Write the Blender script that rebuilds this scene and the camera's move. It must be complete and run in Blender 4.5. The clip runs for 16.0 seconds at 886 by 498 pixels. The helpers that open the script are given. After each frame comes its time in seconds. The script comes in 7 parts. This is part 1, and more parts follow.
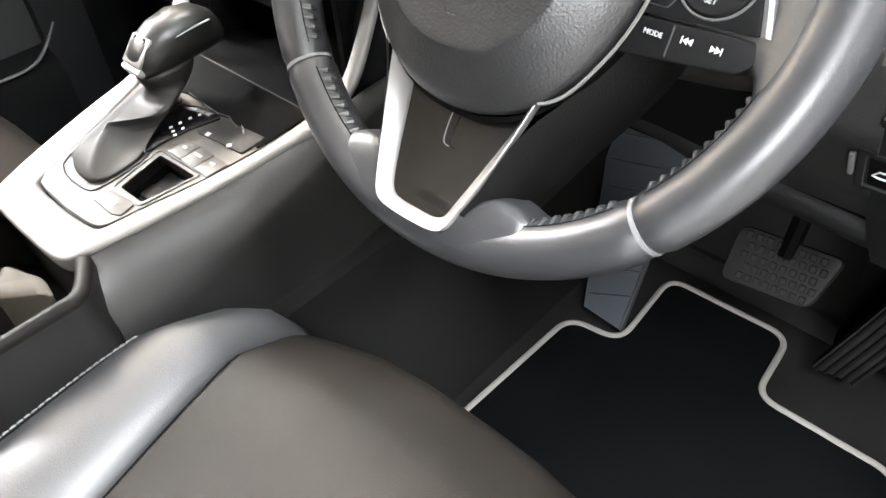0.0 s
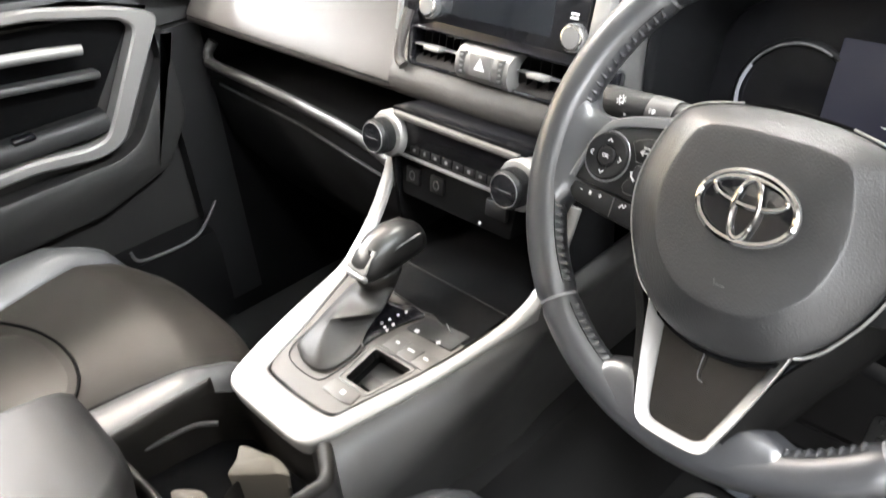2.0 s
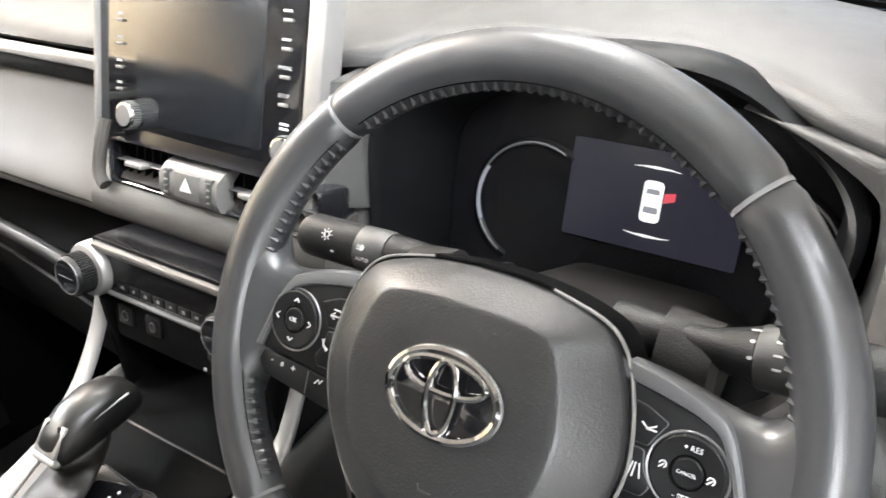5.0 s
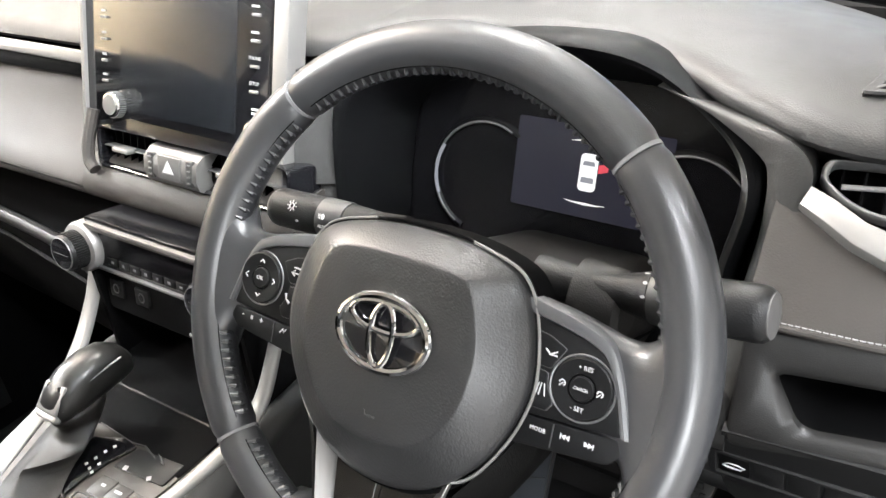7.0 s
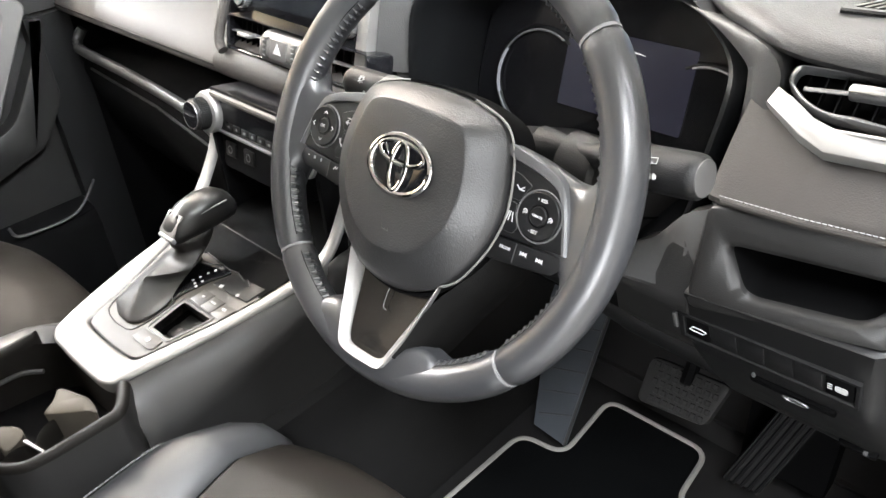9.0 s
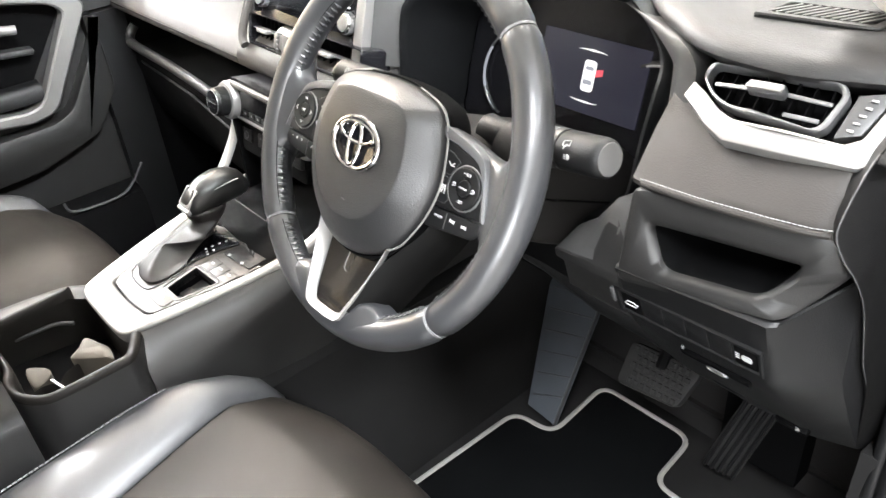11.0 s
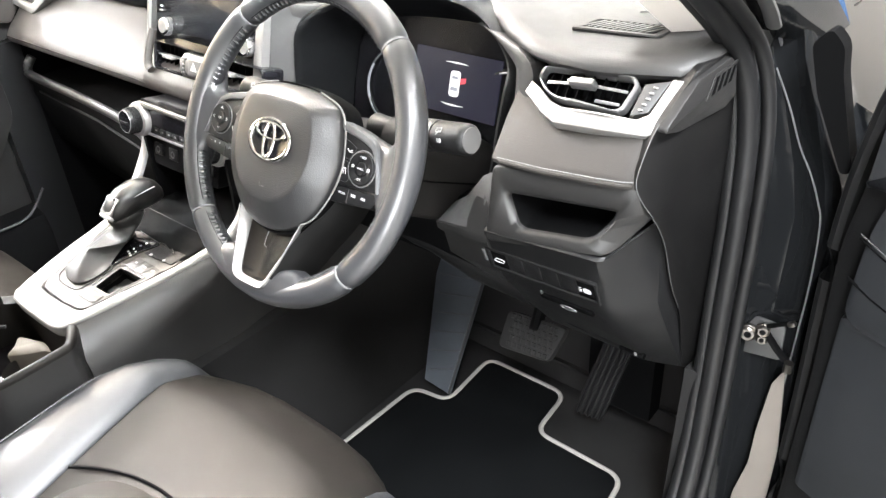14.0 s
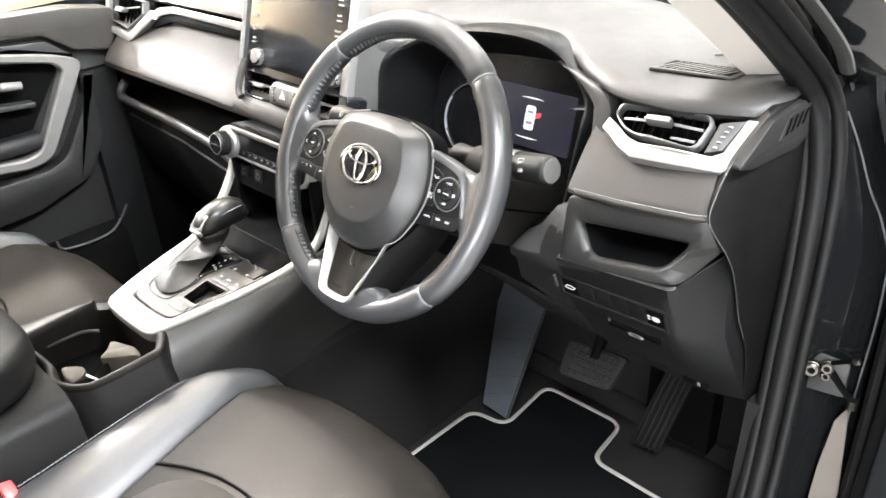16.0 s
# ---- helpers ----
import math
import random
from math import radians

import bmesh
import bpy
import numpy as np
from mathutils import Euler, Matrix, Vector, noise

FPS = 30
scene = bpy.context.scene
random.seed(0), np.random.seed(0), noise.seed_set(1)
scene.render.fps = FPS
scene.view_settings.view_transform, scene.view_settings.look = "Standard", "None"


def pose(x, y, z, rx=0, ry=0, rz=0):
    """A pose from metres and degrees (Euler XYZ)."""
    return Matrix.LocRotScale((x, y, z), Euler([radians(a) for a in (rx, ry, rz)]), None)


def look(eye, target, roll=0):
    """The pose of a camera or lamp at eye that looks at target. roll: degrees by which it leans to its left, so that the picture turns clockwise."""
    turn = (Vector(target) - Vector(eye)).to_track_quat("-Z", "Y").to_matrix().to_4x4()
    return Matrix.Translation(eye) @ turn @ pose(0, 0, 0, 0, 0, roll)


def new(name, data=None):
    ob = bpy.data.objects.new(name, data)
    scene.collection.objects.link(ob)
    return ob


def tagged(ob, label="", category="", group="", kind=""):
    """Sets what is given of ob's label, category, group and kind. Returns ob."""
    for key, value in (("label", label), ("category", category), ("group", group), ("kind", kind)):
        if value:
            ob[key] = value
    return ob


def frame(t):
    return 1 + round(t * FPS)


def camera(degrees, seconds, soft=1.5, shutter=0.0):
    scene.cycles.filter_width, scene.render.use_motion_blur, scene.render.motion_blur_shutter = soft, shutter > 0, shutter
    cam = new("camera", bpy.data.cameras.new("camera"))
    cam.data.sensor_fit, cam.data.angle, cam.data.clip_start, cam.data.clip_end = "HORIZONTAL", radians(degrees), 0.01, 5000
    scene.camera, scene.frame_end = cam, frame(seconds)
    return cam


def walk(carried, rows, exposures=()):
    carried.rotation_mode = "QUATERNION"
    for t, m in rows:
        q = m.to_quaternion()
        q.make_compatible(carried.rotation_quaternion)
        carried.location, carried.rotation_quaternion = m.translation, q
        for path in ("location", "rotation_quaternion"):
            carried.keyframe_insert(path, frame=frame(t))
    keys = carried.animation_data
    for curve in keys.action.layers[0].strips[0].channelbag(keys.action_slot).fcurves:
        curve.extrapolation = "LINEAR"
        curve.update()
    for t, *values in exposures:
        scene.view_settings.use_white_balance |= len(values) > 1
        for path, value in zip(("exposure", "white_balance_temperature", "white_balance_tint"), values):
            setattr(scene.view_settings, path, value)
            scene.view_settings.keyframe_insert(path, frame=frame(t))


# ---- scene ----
cam = camera(59.2, 16.0, soft=1.4, shutter=0.4)
PATH = [
    (0, (0.614, -0.303, 0.841), (-0.451, 0.706, -0.519), -5.0),
    (0.5, (0.618, -0.338, 0.871), (-0.451, 0.669, -0.487), -3.7),
    (1, (0.587, -0.417, 0.903), (-0.553, 0.591, -0.394), -3.9),
    (1.5, (0.561, -0.438, 0.933), (-0.637, 0.582, -0.303), -4.4),
    (2, (0.54, -0.433, 0.964), (-0.715, 0.678, -0.127), -4.9),
    (2.5, (0.491, -0.397, 0.966), (-0.765, 0.78, -0.053), -4.9),
    (3, (0.468, -0.333, 0.957), (-0.73, 0.927, -0.032), -3.5),
    (3.5, (0.472, -0.3, 0.952), (-0.672, 1.008, -0.039), -2.9),
    (4, (0.489, -0.28, 0.954), (-0.599, 1.074, -0.037), -2.7),
    (4.5, (0.513, -0.277, 0.96), (-0.523, 1.118, -0.03), -2.9),
    (5, (0.531, -0.262, 0.965), (-0.449, 1.161, -0.043), -3.4),
    (5.2, (0.527, -0.257, 0.973), (-0.418, 1.168, -0.066), -3.9),
    (7.3, (0.611, -0.318, 0.985), (-0.359, 1.091, -0.052), -4.7),
    (7.5, (0.619, -0.331, 0.984), (-0.359, 1.065, -0.062), -4.8),
    (8, (0.649, -0.362, 0.986), (-0.35, 0.987, -0.101), -5.0),
    (8.5, (0.693, -0.367, 0.987), (-0.398, 0.89, -0.121), -4.6),
    (8.7, (0.721, -0.368, 0.987), (-0.414, 0.838, -0.135), -4.4),
    (10.8, (0.876, -0.36, 1.005), (-0.43, 0.674, -0.101), -5.0),
    (11, (0.891, -0.356, 1.004), (-0.414, 0.68, -0.102), -5.2),
    (11.5, (0.921, -0.355, 1.01), (-0.361, 0.711, -0.094), -5.0),
    (12, (0.957, -0.393, 1.024), (-0.24, 0.767, -0.081), -4.9),
    (12.5, (0.988, -0.432, 1.037), (-0.12, 0.811, -0.072), -4.0),
    (13, (1.004, -0.461, 1.047), (-0.124, 0.781, -0.041), -4.3),
    (13.5, (1.008, -0.477, 1.049), (-0.12, 0.779, -0.024), -3.9),
    (14, (1.014, -0.486, 1.048), (-0.112, 0.779, -0.018), -3.6),
    (14.5, (1.022, -0.495, 1.051), (-0.103, 0.774, -0.009), -3.3),
    (15, (1.027, -0.504, 1.061), (-0.129, 0.772, 0.044), -3.5),
    (15.5, (1.023, -0.525, 1.065), (-0.161, 0.744, 0.071), -3.6),
    (16, (1.018, -0.545, 1.066), (-0.219, 0.676, 0.077), -3.2),
]
walk(cam, [(t, look(eye, target, roll)) for t, eye, target, roll in PATH],
     exposures=[(0, 0.15), (1.5, 0.1), (2.0, 0.16), (2.5, 0.18), (3.5, 0.02), (4.5, -0.1), (5.0, -0.16), (8.0, -0.22), (8.7, -0.15), (10.8, 0.15), (12.0, 0.46), (14.5, 0.46), (16.0, 0.26)])

# ---- world and lights ----
scene.view_settings.exposure = 0.0
world = bpy.data.worlds.new("hall_air")
scene.world = world
world.use_nodes = True
world.node_tree.nodes["Background"].inputs[0].default_value = (0.9, 0.95, 1.0, 1)
world.node_tree.nodes["Background"].inputs[1].default_value = 0.035


def area(name, eye, target, sx, sy, watts, colour):
    lamp = bpy.data.lights.new(name, "AREA")
    lamp.shape, lamp.size, lamp.size_y, lamp.energy, lamp.color = "RECTANGLE", sx, sy, watts, colour
    ob = new(name, lamp)
    ob.matrix_world = look(eye, target)
    return ob


# rows of ceiling luminaires of the hall: (x, y, watts, colour)
LUMINAIRES = [
    (-0.4, 3.4, 150, (1.0, 0.95, 0.91)),
    (-0.4, 1.3, 195, (1.0, 0.95, 0.92)),
    (-2.9, 0.6, 430, (1.0, 0.86, 0.75)),
    (2.7, 0.3, 640, (0.93, 0.96, 1.0)),
    (1.9, -1.5, 430, (0.93, 0.96, 1.0)),
    (-2.9, -2.6, 700, (1.0, 0.92, 0.85)),
    # unseen lamp, added to brighten the left side of the wheel
    (-5.0, -0.7, 1500, (0.95, 0.97, 1.0)),
]
for lx, ly, watts, tone in LUMINAIRES:
    area("ceiling_lamp", (lx, ly, 3.28), (lx, ly, 0), 0.5, 1.5, watts, tone)
# fill light added behind the car, in place of an unseen hall window
area("window_light", (2.8, -5.9, 1.55), (1.2, 0.0, 1.1), 3.6, 1.9, 950, (0.95, 0.975, 1.0))


# ---- materials ----
def material(name, colour, rough=0.5, metal=0.0, grain=0.0, scale=300.0, vary=0.25, spec=0.5, coat=0.0, dust=0.0, kind="noise", gloss_vary=0.06):
    m = bpy.data.materials.new(name)
    m.use_nodes = True
    nt = m.node_tree
    b = nt.nodes["Principled BSDF"]
    b.inputs["Roughness"].default_value = rough
    b.inputs["Metallic"].default_value = metal
    b.inputs["Specular IOR Level"].default_value = spec
    b.inputs["Coat Weight"].default_value = coat
    co = nt.nodes.new("ShaderNodeTexCoord")
    big = nt.nodes.new("ShaderNodeTexNoise")
    big.inputs["Scale"].default_value = 9.0
    big.inputs["Detail"].default_value = 5.0
    nt.links.new(co.outputs["Object"], big.inputs["Vector"])
    ramp = nt.nodes.new("ShaderNodeMix")
    ramp.data_type = "RGBA"
    lo = [c * (1 - vary) for c in colour]
    hi = [min(1.0, c * (1 + vary) + dust) for c in colour]
    ramp.inputs[6].default_value = (*lo, 1)
    ramp.inputs[7].default_value = (*hi, 1)
    nt.links.new(big.outputs[0], ramp.inputs[0])
    nt.links.new(ramp.outputs[2], b.inputs["Base Color"])
    if gloss_vary:
        mr = nt.nodes.new("ShaderNodeMapRange")
        mr.inputs["To Min"].default_value = max(0.02, rough - gloss_vary)
        mr.inputs["To Max"].default_value = min(1.0, rough + gloss_vary)
        mid = nt.nodes.new("ShaderNodeTexNoise")
        mid.inputs["Scale"].default_value = 38.0
        mid.inputs["Detail"].default_value = 3.0
        nt.links.new(co.outputs["Object"], mid.inputs["Vector"])
        nt.links.new(mid.outputs[0], mr.inputs["Value"])
        nt.links.new(mr.outputs[0], b.inputs["Roughness"])
    if grain:
        if kind == "leather":
            tx = nt.nodes.new("ShaderNodeTexVoronoi")
            tx.feature = "SMOOTH_F1"
            tx.inputs["Scale"].default_value = scale
            out = tx.outputs["Distance"]
        else:
            tx = nt.nodes.new("ShaderNodeTexNoise")
            tx.inputs["Scale"].default_value = scale
            tx.inputs["Detail"].default_value = 2.0
            out = tx.outputs[0]
        nt.links.new(co.outputs["Object"], tx.inputs["Vector"])
        bump = nt.nodes.new("ShaderNodeBump")
        bump.inputs["Strength"].default_value = grain
        bump.inputs["Distance"].default_value = 0.0006
        nt.links.new(out, bump.inputs["Height"])
        nt.links.new(bump.outputs[0], b.inputs["Normal"])
    return m


def glow(name, colour, strength):
    m = bpy.data.materials.new(name)
    m.use_nodes = True
    b = m.node_tree.nodes["Principled BSDF"]
    b.inputs["Base Color"].default_value = (0.01, 0.01, 0.01, 1)
    b.inputs["Emission Color"].default_value = (*colour, 1)
    b.inputs["Emission Strength"].default_value = strength
    b.inputs["Roughness"].default_value = 0.2
    b.inputs["Specular IOR Level"].default_value = 0.15
    return m


LEATHER = material("black_leather", (0.0104, 0.0104, 0.0108), 0.39, spec=0.55, grain=0.30, scale=800, kind="leather")
SEAT = material("seat_leather", (0.0190, 0.0198, 0.0212), 0.45, spec=0.60, grain=0.16, scale=900, kind="leather")
SEAT_MID = material("seat_insert_leather", (0.0088, 0.0078, 0.0068), 0.42, spec=0.14, grain=0.16, scale=900, kind="leather")
RIM = material("wheel_leather", (0.0165, 0.0169, 0.0182), 0.33, spec=0.70, grain=0.10, scale=1300, kind="leather")
DASH_PAD = material("dash_soft_pad", (0.0270, 0.0248, 0.0230), 0.50, spec=0.12, grain=0.22, scale=850, kind="leather")
DASH_TOP = material("dash_top_pad", (0.0225, 0.0221, 0.0217), 0.48, spec=0.28, grain=0.28, scale=850, kind="leather")
PLASTIC = material("grained_plastic", (0.0047, 0.0047, 0.0049), 0.44, spec=0.21, grain=0.35, scale=1100, kind="leather")
PLASTIC_GREY = material("grey_plastic", (0.022, 0.022, 0.022), 0.42, grain=0.20, scale=1100)
PANEL_TAUPE = material("gear_panel_plastic", (0.028, 0.0250, 0.0218), 0.48, spec=0.32, grain=0.15, scale=900)
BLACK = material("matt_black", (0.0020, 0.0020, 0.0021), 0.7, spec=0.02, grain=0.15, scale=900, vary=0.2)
GLOSS = material("gloss_black", (0.006, 0.006, 0.007), 0.08, vary=0.1, coat=0.3, gloss_vary=0.03)
SILVER = material("satin_silver", (0.195, 0.190, 0.184), 0.44, metal=0.6, vary=0.05, gloss_vary=0.05)
SILVER_DARK = material("dark_silver", (0.16, 0.16, 0.162), 0.36, metal=0.7, vary=0.06, gloss_vary=0.05)
CHROME = material("chrome", (0.82, 0.82, 0.82), 0.07, metal=1.0, vary=0.02, gloss_vary=0.03)
CARPET = material("floor_carpet", (0.0118, 0.0115, 0.0114), 0.95, grain=1.0, scale=1500, vary=0.35, spec=0.03, gloss_vary=0)
MAT_PILE = material("mat_pile", (0.0022, 0.0024, 0.0026), 0.95, grain=1.0, scale=1300, vary=0.4, spec=0.03, gloss_vary=0)
BINDING = material("grey_binding", (0.17, 0.162, 0.15), 0.8, grain=0.6, scale=1500, vary=0.15, gloss_vary=0)
STRIP = material("pale_jamb_strip", (0.105, 0.092, 0.080), 0.6, grain=0.2, scale=300, vary=0.25)
RUBBER = material("black_rubber", (0.0048, 0.0048, 0.005), 0.45, spec=0.22, grain=0.1, scale=400, vary=0.2)
PEDAL = material("worn_pedal_rubber", (0.0085, 0.0083, 0.0082), 0.65, spec=0.15, grain=0.4, scale=500, vary=0.4, dust=0.004)
REST = material("footrest_plastic", (0.036, 0.041, 0.048), 0.5, grain=0.4, scale=500, vary=0.7)
PAINT = material("black_car_paint", (0.0045, 0.0048, 0.0052), 0.06, vary=0.2, spec=0.16, gloss_vary=0.02)
ARM = material("armrest_leather", (0.0066, 0.0065, 0.0066), 0.46, spec=0.16, grain=0.16, scale=900, kind="leather")
BAR_TAUPE = material("climate_bar_plastic", (0.042, 0.039, 0.036), 0.42, metal=0.3, vary=0.1)
TRIM_LIGHT = material("light_pillar_trim", (0.42, 0.39, 0.355), 0.75, grain=0.4, scale=900, vary=0.08)
THREAD = material("grey_thread", (0.16, 0.16, 0.16), 0.8, vary=0.1, gloss_vary=0)
WHITE_PRINT = material("white_print", (0.34, 0.34, 0.34), 0.6, vary=0.03, gloss_vary=0)
GREY_PRINT = material("grey_print", (0.25, 0.25, 0.25), 0.6, vary=0.03, gloss_vary=0)
HOOD = material("hood_plastic", (0.0022, 0.0023, 0.0025), 0.42, spec=0.10, grain=0.3, scale=1100, kind="leather")
FASCIA = material("fascia_plastic", (0.0096, 0.0093, 0.0091), 0.42, spec=0.32, grain=0.25, scale=1100, kind="leather")
SPOKE_GREY = material("satin_grey_spoke", (0.060, 0.061, 0.063), 0.36, metal=0.35, grain=0.03, scale=900)
SWITCH_BLACK = material("switch_satin_black", (0.0042, 0.0042, 0.0044), 0.46, spec=0.12, grain=0.06, scale=1200)
PLASTIC_SATIN = material("satin_grey_plastic", (0.026, 0.0254, 0.0248), 0.40, grain=0.08, scale=900)
HAZARD = material("hazard_switch_plastic", (0.060, 0.058, 0.056), 0.42, grain=0.1, scale=900)
GAITER = material("gaiter_leather", (0.0085, 0.0077, 0.0070), 0.48, spec=0.24, grain=0.2, scale=1000, kind="leather")
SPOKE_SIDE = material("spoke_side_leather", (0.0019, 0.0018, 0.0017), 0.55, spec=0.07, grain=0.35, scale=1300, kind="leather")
SPOKE_INSERT = material("gloss_spoke_insert", (0.040, 0.037, 0.0345), 0.14, metal=0.85, vary=0.1, gloss_vary=0.03)
SHROUD = material("shroud_plastic", (0.0064, 0.0058, 0.0054), 0.48, spec=0.18, grain=0.3, scale=1100, kind="leather")
END_PLASTIC = material("end_panel_plastic", (0.0027, 0.0026, 0.0026), 0.46, spec=0.13, grain=0.3, scale=1100, kind="leather")
FLANK = material("console_flank_plastic", (0.0200, 0.0195, 0.0190), 0.42, spec=0.38, grain=0.18, scale=1100, kind="leather")
DOOR_GREY = material("door_leather", (0.0125, 0.0135, 0.0152), 0.46, grain=0.2, scale=900, kind="leather")
SEAM = material("pale_seam", (0.09, 0.09, 0.092), 0.7, vary=0.1, gloss_vary=0)
HEADLINER = material("headliner_fabric", (0.78, 0.74, 0.68), 0.85, grain=0.4, scale=900, vary=0.06)
RED = material("red_plastic", (0.55, 0.03, 0.035), 0.4, vary=0.1)
STEEL = material("zinc_steel", (0.10, 0.092, 0.084), 0.34, metal=1.0, vary=0.25)
STALK_CAP = material("stalk_cap_plastic", (0.050, 0.0485, 0.047), 0.45, grain=0.1, scale=900)
KNOB = material("knob_leather", (0.0060, 0.0058, 0.0056), 0.30, spec=0.42, grain=0.08, scale=1300, kind="leather")
CUP = material("cup_box_plastic", (0.0062, 0.0054, 0.0047), 0.55, spec=0.12, grain=0.25, scale=1100, kind="leather")
CUP_LIGHT = material("cup_insert_beige", (0.046, 0.0405, 0.0330), 0.6, spec=0.08, vary=0.1)
SCREEN = material("dark_screen_glass", (0.010, 0.011, 0.013), 0.14, vary=0.1, gloss_vary=0.02)
CLUSTER = material("smoked_cluster_face", (0.003, 0.003, 0.0034), 0.16, spec=0.12, vary=0.1, gloss_vary=0.02)
BONNET = material("polished_black_paint", (0.004, 0.0045, 0.005), 0.06, vary=0.2, coat=0.6, gloss_vary=0.02)
DISPLAY = glow("display_blue", (0.050, 0.046, 0.125), 0.17)
DISPLAY_WHITE = glow("display_white", (1.0, 1.0, 1.0), 1.2)
DISPLAY_RED = glow("display_red", (1.0, 0.10, 0.14), 0.9)
DISPLAY_DIM = glow("display_dim", (0.6, 0.62, 0.70), 0.55)
HALL_WALL = material("hall_wall_paint", (0.50, 0.485, 0.47), 0.8, vary=0.05)
HALL_WARM = material("hall_warm_wall", (0.56, 0.44, 0.30), 0.7, vary=0.1)
HALL_BLUE = material("hall_blue_panel", (0.10, 0.26, 0.62), 0.5, vary=0.08)
HALL_FLOOR = material("hall_floor_tile", (0.34, 0.33, 0.31), 0.30, vary=0.08)
HALL_CEILING = material("hall_ceiling_paint", (0.58, 0.58, 0.57), 0.9, vary=0.03)
REAR_FILL = glow("rear_fill_glow", (0.86, 0.93, 1.0), 2.6)
WINDOW_GLOW = glow("bright_shop_window", (1.0, 0.98, 0.96), 2.6)
LAMP_GLOW = glow("lamp_diffuser", (1.0, 0.97, 0.92), 6.0)

GLASS = bpy.data.materials.new("clear_glass")
GLASS.use_nodes = True
_g = GLASS.node_tree.nodes["Principled BSDF"]
_g.inputs["Base Color"].default_value = (0.93, 0.97, 0.95, 1)
_g.inputs["Roughness"].default_value = 0.0
_g.inputs["Transmission Weight"].default_value = 1.0
_g.inputs["IOR"].default_value = 1.45


# ---- builders ----
def thing(name, label, category, m=None, group="", kind=""):
    ob = new(name)
    ob.empty_display_size = 0.05
    if m is not None:
        ob.matrix_world = m
    return tagged(ob, label, category, group, kind)


def part(name, bm, mt, parent=None, label="", smooth=35):
    me = bpy.data.meshes.new(name)
    bmesh.ops.recalc_face_normals(bm, faces=bm.faces)
    bm.to_mesh(me)
    bm.free()
    me.materials.append(mt)
    me.shade_smooth()
    me.set_sharp_from_angle(angle=radians(smooth))
    ob = new(name, me)
    if parent is not None:
        ob.parent = parent
    if label:
        ob["label"] = label
    return ob


def solo(name, bm, mt, label, category, kind="", group="", smooth=35):
    return tagged(part(name, bm, mt, None, "", smooth), label, category, group, kind)


def spline(pts, n=6, closed=False):
    """Catmull-Rom through pts, n steps a span."""
    p = [Vector(q) for q in pts]
    k = len(p)
    out = []
    for i in range(k if closed else k - 1):
        a, b, c, e = (p[(i + j) % k] if closed else p[min(max(i + j, 0), k - 1)] for j in (-1, 0, 1, 2))
        for s in range(n):
            t = s / n
            out.append(0.5 * ((2 * b) + (c - a) * t + (2 * a - 5 * b + 4 * c - e) * t * t + (3 * b - a - 3 * c + e) * t ** 3))
    if not closed:
        out.append(p[-1])
    return out


def rounded(pts, r, n=4):
    """A 2D or 3D closed outline with its corners rounded by r."""
    p = [Vector(q) for q in pts]
    out = []
    for i, b in enumerate(p):
        a, c = p[i - 1], p[(i + 1) % len(p)]
        d1, d2 = (a - b), (c - b)
        k = min(r, d1.length * 0.45, d2.length * 0.45)
        s, e = b + d1.normalized() * k, b + d2.normalized() * k
        for j in range(n + 1):
            t = j / n
            out.append((1 - t) ** 2 * s + 2 * t * (1 - t) * b + t * t * e)
    return out


def loft(sections, closed=False, caps=False, bm=None, ring=False):
    """Faces between sections of equal length. closed: each section is a loop; ring: the last meets the first."""
    bm = bm or bmesh.new()
    vs = [[bm.verts.new(Vector(q)) for q in sec] for sec in sections]
    k = len(vs[0])
    rows = len(vs)
    for i in range(rows if ring else rows - 1):
        for j in range(k if closed else k - 1):
            a, b = vs[i], vs[(i + 1) % rows]
            bm.faces.new((a[j], a[(j + 1) % k], b[(j + 1) % k], b[j]))
    if caps:
        bm.faces.new(vs[0])
        bm.faces.new(list(reversed(vs[-1])))
    return bm


def prism(outline, depth, bevel=0.0, m=None, bm=None, seg=2, top=0.0):
    """A plate with that xy outline, its front at z = top and depth thick, its front edge bevelled."""
    bm = bm or bmesh.new()
    p = [Vector((q[0], q[1], 0)) for q in outline]
    if sum(p[i].x * p[(i + 1) % len(p)].y - p[(i + 1) % len(p)].x * p[i].y for i in range(len(p))) < 0:
        p.reverse()
    secs = [[q + Vector((0, 0, top - depth)) for q in p]]
    if bevel > 0:
        c = len(p)
        inward = []
        for i in range(c):
            e1, e2 = (p[i] - p[i - 1]).normalized(), (p[(i + 1) % c] - p[i]).normalized()
            n1, n2 = Vector((-e1.y, e1.x, 0)), Vector((-e2.y, e2.x, 0))
            s = n1 + n2
            s = s / max(s.length_squared * 0.5, 0.4) if s.length > 1e-6 else n1
            inward.append(s)
        for j in range(seg + 1):
            a = j / seg * math.pi / 2
            secs.append([p[i] + inward[i] * bevel * (1 - math.cos(a)) + Vector((0, 0, top - bevel + bevel * math.sin(a))) for i in range(c)])
    else:
        secs.append([q + Vector((0, 0, top)) for q in p])
    if m is not None:
        secs = [[m @ q for q in s] for s in secs]
    return loft(secs, closed=True, caps=True, bm=bm)


